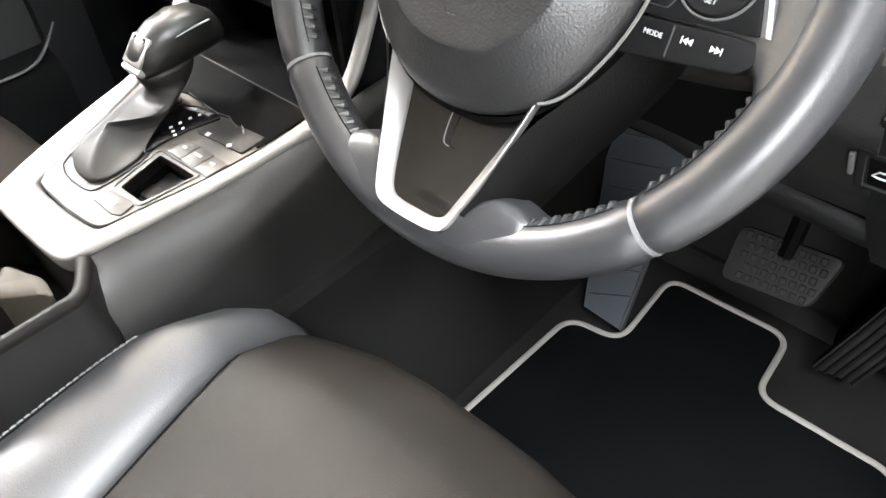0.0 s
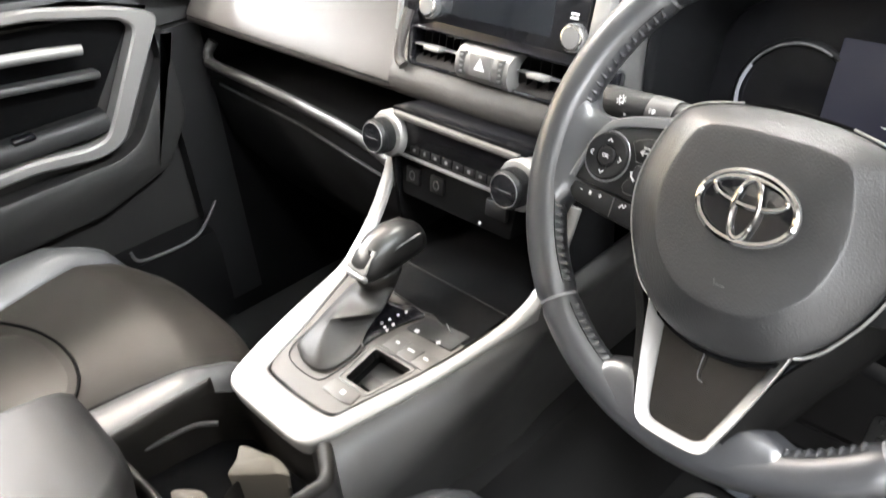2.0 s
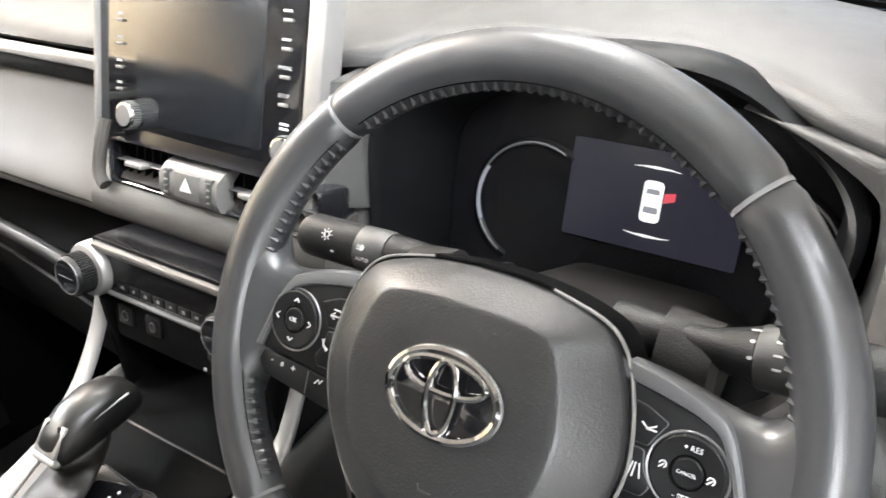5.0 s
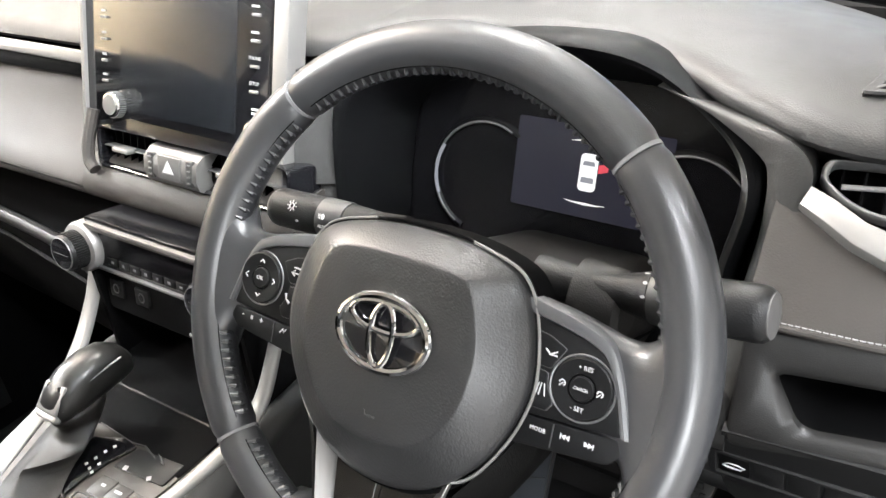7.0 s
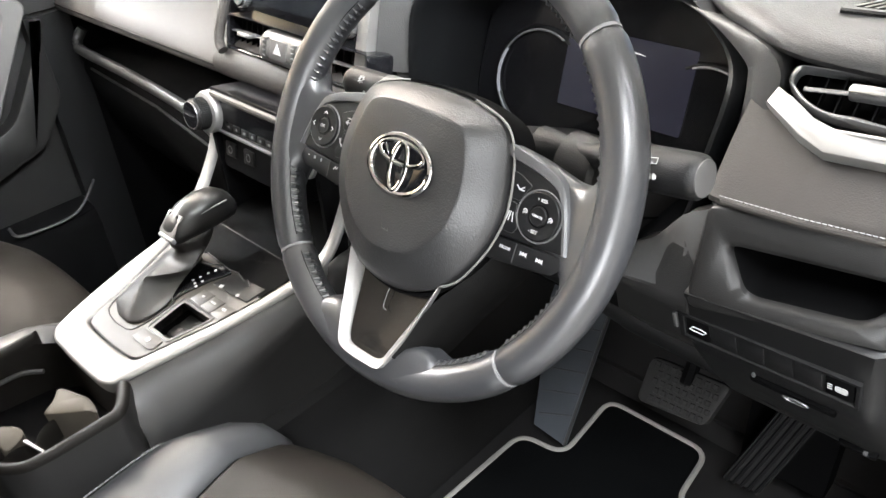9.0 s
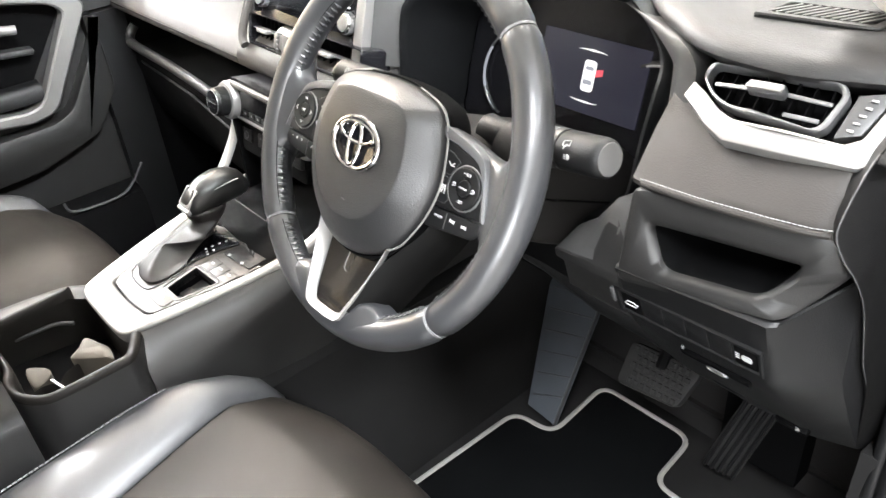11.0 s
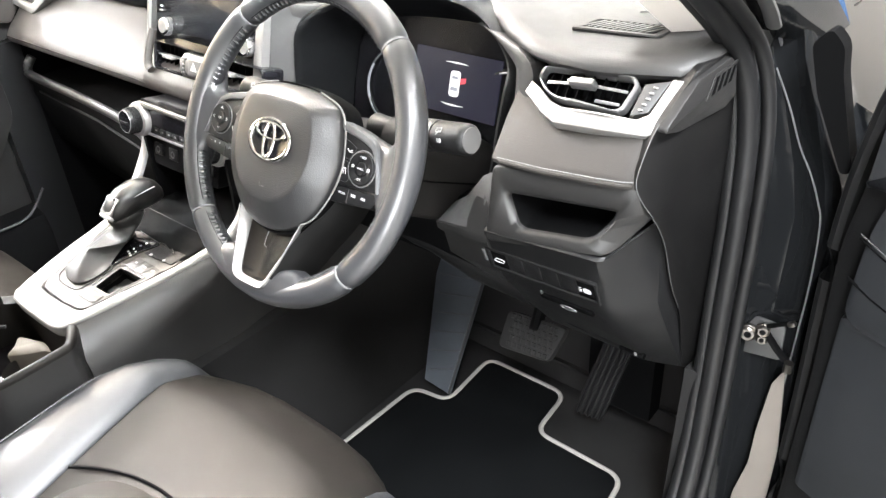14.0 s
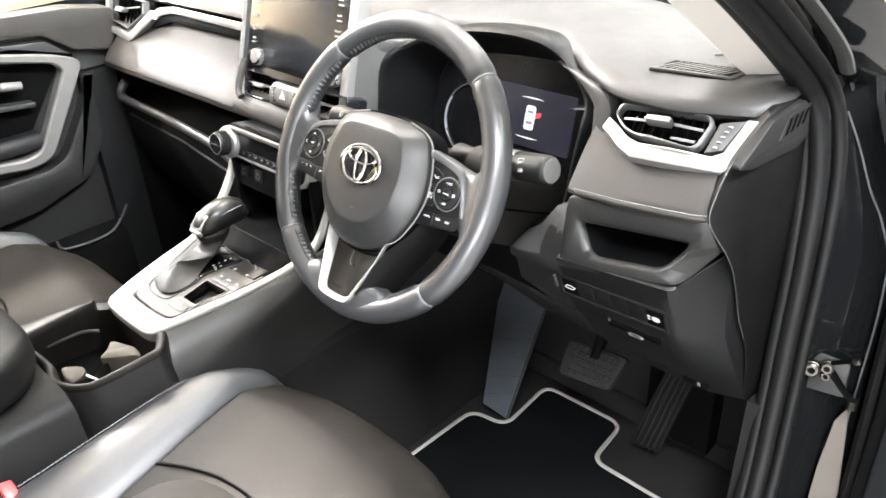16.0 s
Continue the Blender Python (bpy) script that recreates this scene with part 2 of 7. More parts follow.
def frame_plate(outer, inner, depth, bevel=0.001, m=None, bm=None, top=0.0, drop=0.0):
    """A ring-shaped plate between two outlines of the same number of points."""
    o = [Vector((q[0], q[1], 0)) for q in outer]
    i = [Vector((q[0], q[1], 0)) for q in inner]
    mid = [(a + (b - a).normalized() * min(bevel, (b - a).length * 0.4)) for a, b in zip(o, i)]
    mid2 = [(b + (a - b).normalized() * min(bevel, (b - a).length * 0.4)) for a, b in zip(o, i)]
    z = lambda some, h: [q + Vector((0, 0, h)) for q in some]  # noqa: E731
    secs = [z(o, top - depth), z(o, top - bevel), z(mid, top), z(mid2, top - drop), z(i, top - drop - bevel), z(i, top - depth)]
    if m is not None:
        secs = [[m @ q for q in s] for s in secs]
    return loft(secs, closed=True, ring=True, bm=bm)


def rbox(sx, sy, sz, r=0.003, m=None, bm=None, seg=2):
    """A box centred on m with rounded edges."""
    bm = bm or bmesh.new()
    made = bmesh.ops.create_cube(bm, size=1.0)["verts"]
    for v in made:
        v.co = Vector((v.co.x * sx, v.co.y * sy, v.co.z * sz))
    if r > 0:
        edges = list({e for v in made for e in v.link_edges})
        made = list({v for f in bmesh.ops.bevel(bm, geom=edges, offset=r, segments=seg, affect="EDGES", profile=0.5)["faces"] for v in f.verts} | {v for v in made if v.is_valid})
    if m is not None:
        for v in made:
            v.co = m @ v.co
    return bm


def tube(path, r, n=8, closed=False, bm=None, flat=1.0, up=(0, 0, 1), caps=True):
    """A round bar along path; r is a number or one per point; flat squeezes it along the second axis."""
    p = [Vector(q) for q in path]
    k = len(p)
    secs = []
    for i in range(k):
        a, b = (p[i - 1], p[(i + 1) % k]) if closed else (p[max(i - 1, 0)], p[min(i + 1, k - 1)])
        d = (b - a).normalized()
        s = d.cross(Vector(up))
        s = s.normalized() if s.length > 1e-5 else d.orthogonal().normalized()
        u = s.cross(d)
        rr = r[i] if isinstance(r, (list, tuple)) else r
        secs.append([p[i] + s * rr * math.cos(2 * math.pi * j / n) + u * rr * flat * math.sin(2 * math.pi * j / n) for j in range(n)])
    return loft(secs, closed=True, caps=caps and not closed, bm=bm, ring=closed)


def turned(profile, n=24, m=None, bm=None):
    """A turned body about z from (radius, z) pairs."""
    bm = bm or bmesh.new()
    secs = [[Vector((r * math.cos(2 * math.pi * j / n), r * math.sin(2 * math.pi * j / n), z)) for j in range(n)] for r, z in profile]
    if m is not None:
        secs = [[m @ q for q in s] for s in secs]
    return loft(secs, closed=True, caps=True, bm=bm)


def circle(cx, cy, r, n=24, ry=None, a0=0.0, a1=2 * math.pi):
    full = abs(a1 - a0 - 2 * math.pi) < 1e-6
    k = n if full else n + 1
    return [(cx + r * math.cos(a0 + (a1 - a0) * i / n), cy + (ry or r) * math.sin(a0 + (a1 - a0) * i / n)) for i in range(k)]


def axes(o, x, z):
    """A pose with origin o, its x axis along x and z axis along z."""
    z = Vector(z).normalized()
    y = z.cross(Vector(x)).normalized()
    x = y.cross(z)
    m = Matrix((x, y, z)).transposed().to_4x4()
    m.translation = o
    return m


def wording(text, size, m, parent, mt, name="lettering", depth=0.0002):
    cu = bpy.data.curves.new(name, "FONT")
    cu.body, cu.size, cu.extrude, cu.align_x, cu.align_y = text, size, depth, "CENTER", "CENTER"
    cu.resolution_u = 2
    tmp = bpy.data.objects.new(name, cu)
    me = bpy.data.meshes.new_from_object(tmp)
    bpy.data.objects.remove(tmp)
    me.transform(m)
    me.materials.clear()
    me.materials.append(mt)
    ob = new(name, me)
    ob.parent = parent
    return ob


def stitches(path, step, length, r, bm=None, up=(0, 0, 1)):
    """Short thread dashes along a path."""
    bm = bm or bmesh.new()
    p = [Vector(q) for q in path]
    acc, nxt = 0.0, 0.0
    for a, b in zip(p, p[1:]):
        seg = (b - a).length
        while nxt <= acc + seg and seg > 1e-9:
            c = a + (b - a) * ((nxt - acc) / seg)
            d = (b - a).normalized() * length / 2
            tube([c - d, c - d * 0.6 + Vector(up) * r * 0.6, c + d * 0.6 + Vector(up) * r * 0.6, c + d], r, 5, bm=bm, up=up)
            nxt += step
        acc += seg
    return bm


# ---- the hall round the car ----
def slab(x0, x1, y0, y1, z0, z1):
    return rbox(x1 - x0, y1 - y0, z1 - z0, 0, pose((x0 + x1) / 2, (y0 + y1) / 2, (z0 + z1) / 2))


solo("ground", slab(-6, 6, -6, 7, -0.60, -0.45), HALL_FLOOR, "pale polished showroom floor under the car", "floor", "structure")
solo("ceiling", slab(-6, 6, -6, 7, 3.40, 3.55), HALL_CEILING, "white painted showroom ceiling with lamps", "ceiling", "structure")
solo("wall_north", slab(-6, 6, 7.0, 7.2, -0.45, 3.40), HALL_WALL, "off-white painted showroom wall before the car", "wall", "structure")
solo("wall_south", slab(-6, 6, -6.2, -6.0, -0.45, 3.40), HALL_WALL, "off-white painted showroom wall behind the car", "wall", "structure")
solo("wall_east", slab(6.0, 6.2, -6.2, 7.2, -0.45, 3.40), HALL_WALL, "off-white painted showroom side wall", "wall", "structure")
# the west wall's colour carries the hall's yellow light
solo("wall_west", slab(-6.2, -6.0, -6.2, 7.2, -0.45, 3.40), HALL_WARM, "showroom side wall coloured warm as if yellow-lit", "wall", "structure")
solo("wall_panel", rbox(2.4, 0.06, 1.5, 0.01, pose(0.50, 6.96, 1.55)), HALL_BLUE, "bright blue display panel on the showroom wall", "wall panel")
solo("wall_rail", rbox(2.4, 0.03, 0.05, 0.008, pose(0.50, 6.90, 1.62)), HALL_WALL, "thin white rail across the blue panel", "rail")
solo("window_1", rbox(3.0, 0.04, 1.9, 0.01, pose(-2.25, 6.97, 1.65)), WINDOW_GLOW, "bright showroom front window before the car", "window", "structure")
# the second glowing panel is unseen, added where the rear fill lamp stands
solo("window_2", rbox(3.7, 0.04, 2.0, 0.01, pose(2.8, -5.97, 1.55)), REAR_FILL, "unseen glowing panel behind the car, added as fill light", "window", "structure")
for lx, ly, watts, tone in LUMINAIRES:
    t = thing("ceiling_light", "long white ceiling lamp with a glowing diffuser", "ceiling light", pose(lx, ly, 3.345), "ceiling lamps of the hall")
    part("housing", rbox(0.60, 1.60, 0.09, 0.01, pose(0, 0, 0.02)), HALL_CEILING, t)
    part("diffuser", rbox(0.52, 1.52, 0.02, 0.004, pose(0, 0, -0.032)), LAMP_GLOW, t, "glowing white diffuser")

# ---- the car's shell ----
FLOOR_LINE = [(-1.75, 0.0), (0.40, 0.0), (0.50, 0.015), (0.60, 0.09), (0.70, 0.25), (0.73, 0.42), (0.74, 0.72)]


def sheet_across(line, x0, x1, thick, steps=2, sag=None):
    """A thick sheet that follows a line of (y, z) from x0 to x1."""
    secs = []
    n = len(line)
    for i in range(steps):
        x = x0 + (x1 - x0) * i / (steps - 1)
        up = [Vector((x, y, z)) for y, z in line]
        low = []
        for j, q in enumerate(up):
            d = (up[min(j + 1, n - 1)] - up[max(j - 1, 0)]).normalized()
            low.append(q + Vector((0, d.z, -d.y)) * thick)
        secs.append(up + low[::-1])
    return loft(secs, closed=True, caps=True)


solo("car_floor", sheet_across([(q.y, q.z) for q in spline([(0, y, z) for y, z in FLOOR_LINE], 4)], -0.74, 0.735, 0.03), CARPET,
     "black carpeted car floor and toe board", "car floor", "structure")
solo("tunnel", loft([[Vector((-0.17, y, 0.0)), Vector((-0.13, y, 0.30)), Vector((0.14, y, 0.30)), Vector((0.165, y, 0.0))] for y in (-1.7, -0.2, 0.3, 0.72)], closed=True, caps=True), CARPET,
     "black carpeted centre tunnel of the car", "tunnel", "structure")

# sill and jamb on the open side
sill_line = [(0.735, 0.01), (0.742, 0.07), (0.765, 0.085), (0.80, 0.075), (0.83, 0.02), (0.85, -0.12), (0.82, -0.22), (0.735, -0.22)]
solo("door_sill", loft([[Vector((x + (0.0 if y < 0.2 else -0.01), y, z)) for x, z in sill_line] for y in (-1.2, -0.4, 0.1, 0.30)], closed=True, caps=True), PAINT,
     "glossy black painted door sill", "door sill", "structure")

# hinge pillar, seen beside the dashboard: plan outline at several heights
def jamb_outline(z, dx=0.0, dy=0.0, fall=0.0):
    return [Vector((x + dx, y + dy, z - fall * (y - 0.345))) for x, y in ((0.735, 0.345), (0.752, 0.345), (0.765, 0.352), (0.778, 0.372), (0.800, 0.385), (0.828, 0.382), (0.838, 0.374), (0.846, 0.384), (0.862, 0.47), (0.84, 0.60), (0.74, 0.60))]


solo("hinge_pillar", loft([jamb_outline(-0.22, 0.02), jamb_outline(0.0, 0.018), jamb_outline(0.20, 0.012), jamb_outline(0.40), jamb_outline(0.56, 0.0, 0.005), jamb_outline(0.62, -0.014, 0.012), jamb_outline(0.70, -0.040, 0.02, 0.20), jamb_outline(0.76, -0.065, 0.03, 0.44), jamb_outline(0.80, -0.08, 0.05, 0.66)], closed=True, caps=True), PAINT,
     "glossy black painted hinge pillar of the car body", "car body", "structure")
# highlights along the glossy jamb's edges, modelled as thin silver tubes
for line, rr in (([(0.748, 0.352, 0.76), (0.754, 0.348, 0.70), (0.757, 0.346, 0.62), (0.761, 0.344, 0.52), (0.763, 0.344, 0.42), (0.764, 0.344, 0.33), (0.766, 0.344, 0.23), (0.768, 0.340, 0.10)], 0.0013),
                 ([(0.754, 0.372, 0.742), (0.775, 0.372, 0.702), (0.795, 0.372, 0.657), (0.812, 0.371, 0.629), (0.826, 0.370, 0.598), (0.834, 0.369, 0.570), (0.838, 0.369, 0.493), (0.837, 0.369, 0.40), (0.836, 0.369, 0.33)], 0.0011),
                 ([(0.720, 0.425, 0.80), (0.740, 0.421, 0.752), (0.760, 0.420, 0.706), (0.781, 0.420, 0.659), (0.797, 0.420, 0.628)], 0.0022)):
    solo("jamb_seam", tube(spline(line, 5), rr, 6, up=(0, 1, 0)), SILVER_DARK, "thin silver line drawn as a highlight along the black door jamb", "body edge", "structure")
# front wing beyond the pillar
solo("front_wing", loft([[Vector((0.84, y, -0.2)), Vector((0.90, y, 0.1)), Vector((0.90, y, 0.45)), Vector((0.86, y, 0.66)), Vector((0.70, y, 0.735)), Vector((0.70, y, -0.2))] for y in (0.48, 0.8, 1.3, 1.7)], closed=True, caps=True), BONNET,
     "glossy black front wing of the car", "car body", "structure")
solo("bonnet", loft([[Vector((x, y, z - 0.08 * (x / 0.72) ** 2)) for x in (-0.72, -0.5, -0.2, 0.0, 0.2, 0.5, 0.72)] + [Vector((x, y, z - 0.25)) for x in (0.72, 0.0, -0.72)] for y, z in ((0.78, 0.77), (1.0, 0.79), (1.4, 0.74), (1.8, 0.62))], closed=True, caps=True), BONNET,
     "glossy black bonnet before the windscreen", "bonnet", "structure")

# pillars: an inner trim, seals and a painted outer skin along one line
PILLAR = [(0.738, 0.44, 0.74), (0.727, 0.33, 0.82), (0.704, 0.15, 0.945), (0.672, -0.08, 1.09), (0.630, -0.32, 1.19), (0.595, -0.65, 1.225), (0.585, -1.0, 1.23), (0.58, -1.5, 1.20)]


def along(line, offset, mirror=False):
    s = -1 if mirror else 1
    return [Vector((s * (x + offset[0]), y + offset[1], z + offset[2])) for x, y, z in line]


for mirror, word in ((False, "beside the open door"), (True, "on the passenger side")):
    s = -1 if mirror else 1
    p = spline(along(PILLAR, (0, 0, 0), mirror), 5)
    secs = []
    for q in p:
        secs.append([q + Vector((s * a, b, c)) for a, b, c in ((-0.100, 0.02, -0.015), (-0.090, -0.012, -0.03), (-0.064, -0.03, -0.035), (-0.030, -0.028, -0.022), (-0.022, 0.004, 0.0), (-0.04, 0.05, 0.035), (-0.075, 0.05, 0.02))])
    solo("pillar_trim", loft(secs, closed=True, caps=True), TRIM_LIGHT, "light grey fabric-textured windscreen pillar trim " + word, "pillar trim", "structure")
    secs = []
    for q in p:
        secs.append([q + Vector((s * a, b, c)) for a, b, c in ((-0.018, 0.004, 0.0), (0.018, 0.005, 0.003), (0.044, 0.035, 0.012), (0.050, 0.06, 0.022), (0.03, 0.08, 0.05), (-0.03, 0.075, 0.06), (-0.02, 0.055, 0.04))])
    solo("pillar_skin", loft(secs, closed=True, caps=True), PAINT, "glossy black painted outer skin of the windscreen pillar", "car body", "structure")

SEAL = [(0.628, -0.32, 1.165), (0.672, -0.10, 1.065), (0.702, 0.09, 0.945), (0.718, 0.23, 0.85), (0.731, 0.315, 0.775), (0.743, 0.338, 0.69), (0.750, 0.335, 0.58), (0.752, 0.328, 0.45), (0.755, 0.318, 0.34), (0.760, 0.295, 0.22), (0.764, 0.25, 0.13), (0.765, 0.15, 0.10), (0.765, -0.1, 0.095), (0.765, -0.8, 0.095)]
seal = thing("door_seal", "black ribbed rubber door seal round the door opening", "door seal", kind="structure")
sp = spline(SEAL, 6)
part("seal_bulb", tube([q + Vector((0.006, -0.012, 0)) for q in sp], 0.0115, 14, up=(1, 0, 0)), RUBBER, seal)
part("seal_lip", tube([q + Vector((-0.010, -0.010, 0.0)) for q in sp], 0.0085, 14, up=(1, 0, 0)), RUBBER, seal)
part("seal_flange", tube([q + Vector((0.022, 0.004, 0)) for q in sp], 0.008, 12, up=(1, 0, 0)), RUBBER, seal)

part("seal_strip", tube([q + Vector((0.046, 0.02, 0.004)) for q in spline(SEAL[:4] + [(0.720, 0.28, 0.805)], 6)], 0.005, 10, up=(1, 0, 0), flat=1.6), PLASTIC_SATIN, seal, "pale strip outside the seal")

# glass, roof and the closed rear
top = [(-0.56, -0.28, 1.205), (-0.3, -0.245, 1.225), (0.0, -0.235, 1.23), (0.3, -0.245, 1.225), (0.56, -0.28, 1.205)]
low = [(-0.70, 0.50, 0.765), (-0.40, 0.655, 0.755), (0.0, 0.71, 0.752), (0.40, 0.655, 0.755), (0.70, 0.50, 0.765)]
tt, ll = spline(top, 4), spline(low, 4)
glass_secs = []
for i in range(7):
    k = i / 6
    glass_secs.append([a.lerp(b, k) + Vector((0, 0.04, 0.05)) * 4 * k * (1 - k) * 0.5 for a, b in zip(tt, ll)])
bm = loft([s + [q + Vector((0, 0.003, 0.004)) for q in reversed(s)] for s in glass_secs], closed=True, caps=True)
ob = solo("windscreen", bm, GLASS, "clear curved windscreen above the dashboard", "windscreen", "structure")
ob.visible_shadow = False
fr = [q + Vector((0, -0.006, 0.012)) for q in ll]
solo("windscreen_frit", tube(fr, 0.012, 8, flat=0.7), BLACK, "black edge band at the foot of the windscreen", "windscreen edge", "structure")
roof_secs = []
for y, z, w in ((-0.25, 1.222, 0.60), (-0.6, 1.25, 0.60), (-1.1, 1.25, 0.60), (-1.75, 1.16, 0.58)):
    roof_secs.append([Vector((x * w, y, z - 0.05 * abs(x) ** 3)) for x in (-1, -0.6, 0, 0.6, 1)] + [Vector((x * w * 1.05, y, z + 0.04 - 0.05 * abs(x) ** 3)) for x in (1, 0.6, 0, -0.6, -1)])
solo("roof", loft(roof_secs, closed=True, caps=True), HEADLINER, "light grey car headliner and roof", "car roof", "structure")
solo("rear_bulkhead", slab(-0.72, 0.72, -1.80, -1.74, 0.0, 0.86), PLASTIC, "dark plastic rear wall of the cabin", "rear panel", "structure")
ob = solo("rear_glass", slab(-0.62, 0.62, -1.79, -1.785, 0.86, 1.18), GLASS, "clear rear window", "rear window", "structure")
ob.visible_shadow = False
solo("rear_side_right", slab(0.70, 0.76, -1.75, -1.02, 0.0, 0.80), PLASTIC, "dark plastic rear side trim", "side panel", "structure")
solo("rear_side_left", slab(-0.76, -0.71, -1.75, -0.72, 0.0, 0.80), PLASTIC, "dark plastic rear side trim", "side panel", "structure")
solo("centre_pillar", loft([[Vector((0.70, y, 0.0)), Vector((0.765, y, 0.0)), Vector((0.745, y + 0.01, 0.75)), Vector((0.60, y + 0.03, 1.21)), Vector((0.56, y + 0.03, 1.21)), Vector((0.68, y, 0.75))] for y in (-0.92, -1.02)], closed=True, caps=True), PLASTIC,
     "dark plastic centre door pillar", "pillar", "structure")
solo("centre_pillar_left", loft([[Vector((-0.70, y, 0.0)), Vector((-0.765, y, 0.0)), Vector((-0.745, y + 0.01, 0.75)), Vector((-0.60, y + 0.03, 1.21)), Vector((-0.56, y + 0.03, 1.21)), Vector((-0.68, y, 0.75))] for y in (-0.62, -0.72)], closed=True, caps=True), PLASTIC,
     "dark plastic centre door pillar on the passenger side", "pillar", "structure")


# ---- dashboard ----
dash = thing("dashboard", "dark grey padded dashboard with satin silver trim strips", "dashboard")


def profile_loft(stations, closed=True, caps=True):
    """stations: (x, [(y, z), ...]) with as many points each."""
    return loft([[Vector((x, y, z)) for y, z in line] for x, line in stations], closed=closed, caps=caps)


def smooth_line(line, n=4):
    return [(q.y, q.z) for q in spline([(0, y, z) for y, z in line], n)]


# top pad: front edge (y, z) by x, falling towards the windscreen
EDGE = [(-0.745, 0.250, 0.745), (-0.70, 0.224, 0.760), (-0.50, 0.222, 0.765), (-0.20, 0.224, 0.768), (0.10, 0.232, 0.775), (0.16, 0.285, 0.780), (0.25, 0.315, 0.782), (0.36, 0.322, 0.782), (0.41, 0.300, 0.780), (0.44, 0.282, 0.779), (0.475, 0.252, 0.777), (0.50, 0.236, 0.775), (0.53, 0.219, 0.772), (0.56, 0.211, 0.770), (0.60, 0.207, 0.770), (0.63, 0.208, 0.770), (0.66, 0.213, 0.772), (0.70, 0.221, 0.775), (0.718, 0.232, 0.775), (0.729, 0.262, 0.775)]
edge = spline(EDGE, 4)
secs = []
for q in edge:
    far = 0.70 - 0.42 * abs(q.x / 0.735) ** 3.0
    far = max(far, q.y + 0.16)
    e = 0.012 * min(1.0, max(0.0, (0.05 - q.x) / 0.15))
    pr = [(q.y + 0.02, q.z - 0.016 - e), (q.y + 0.007, q.z - 0.012 - e), (q.y + 0.001, q.z - 0.006 - e), (q.y + 0.002, q.z + 0.000 - 1.4 * e), (q.y + 0.009, q.z + 0.0065 - 1.3 * e), (q.y + 0.024, q.z + 0.0115 - 1.2 * e), (q.y + 0.09, max(q.z + 0.016, 0.785) - 0.3 * e), (q.y + 0.6 * (far - q.y), 0.786), (far, 0.765), (far + 0.02, 0.74), (far, 0.70), (q.y + 0.10, 0.70)]
    secs.append([Vector((q.x, y, z)) for y, z in pr])
part("top_pad", loft(secs, closed=True, caps=True), DASH_TOP, dash, "grey grained soft dashboard top", smooth=50)

# inner core that closes the dashboard behind its faces
core = [(0.26, 0.73), (0.60, 0.72), (0.66, 0.60), (0.60, 0.42), (0.42, 0.36), (0.30, 0.45), (0.27, 0.60)]
part("core", profile_loft([(-0.72, core), (-0.25, core)]), BLACK, dash)
part("core", profile_loft([(-0.25, core), (0.13, core)]), BLACK, dash)
part("core", profile_loft([(0.54, core), (0.715, core)]), BLACK, dash)
core_mid = [(0.36, 0.73), (0.60, 0.72), (0.66, 0.60), (0.60, 0.42), (0.42, 0.40), (0.36, 0.50)]
part("core", profile_loft([(0.13, core_mid), (0.54, core_mid)]), BLACK, dash)

# passenger-side padded face with its stitched lower roll
face = smooth_line([(0.228, 0.728), (0.212, 0.704), (0.193, 0.676), (0.170, 0.650), (0.149, 0.630), (0.139, 0.614), (0.147, 0.603), (0.175, 0.600)], 4) + [(0.26, 0.605), (0.27, 0.72)]
part("face_pad", profile_loft([(-0.722, [(y + 0.035, z) for y, z in face]), (-0.712, [(y + 0.012, z) for y, z in face]), (-0.69, face), (-0.40, face), (-0.185, face), (-0.172, [(y + 0.006, z) for y, z in face])]), DASH_PAD, dash, "taupe-grey padded leather facing", smooth=50)
roll = smooth_line([(0.175, 0.655), (0.158, 0.6525), (0.144, 0.6455), (0.134, 0.6335), (0.132, 0.621), (0.138, 0.609), (0.152, 0.601), (0.175, 0.600)], 4) + [(0.26, 0.605), (0.26, 0.65)]
part("centre_roll", profile_loft([(-0.171, roll), (0.0, roll), (0.10, roll), (0.130, [(y + 0.012, z) for y, z in roll])]), DASH_PAD, dash, "padded roll under the centre vents", smooth=50)
for z in (0.6185, 0.6145):
    part("stitching", stitches([(-0.16, 0.1345 + (0.6185 - z) * 0.4, z), (0.115, 0.1345 + (0.6185 - z) * 0.4, z)], 0.0042, 0.003, 0.0005, up=(0, -1, 0)), THREAD, dash)
part("seam", tube([(-0.69, 0.1395, 0.6165), (-0.17, 0.1395, 0.6165)], 0.0011, 6), BLACK, dash)

# silver strip that runs from the vent to the screen
def face_plate(name, outline, o, x, z, depth, bevel, mt, parent, label=""):
    return part(name, prism(outline, depth, bevel, axes(o, x, z)), mt, parent, label)


TRIM_N = (0, -0.965, 0.262)
lp = axes((0, 0.204, 0.70), (1, 0, 0), TRIM_N)


def loc(m, pts, y=None):
    """Dash-plane coordinates of points (x, z) on the tilted plane of m."""
    inv = m.inverted()
    n = m.to_3x3() @ Vector((0, 0, 1))
    out = []
    for x, z in pts:
        o = m.translation
        yy = o.y - (n.z * (z - o.z)) / n.y
        q = inv @ Vector((x, yy, z))
        out.append((q.x, q.y))
    return out


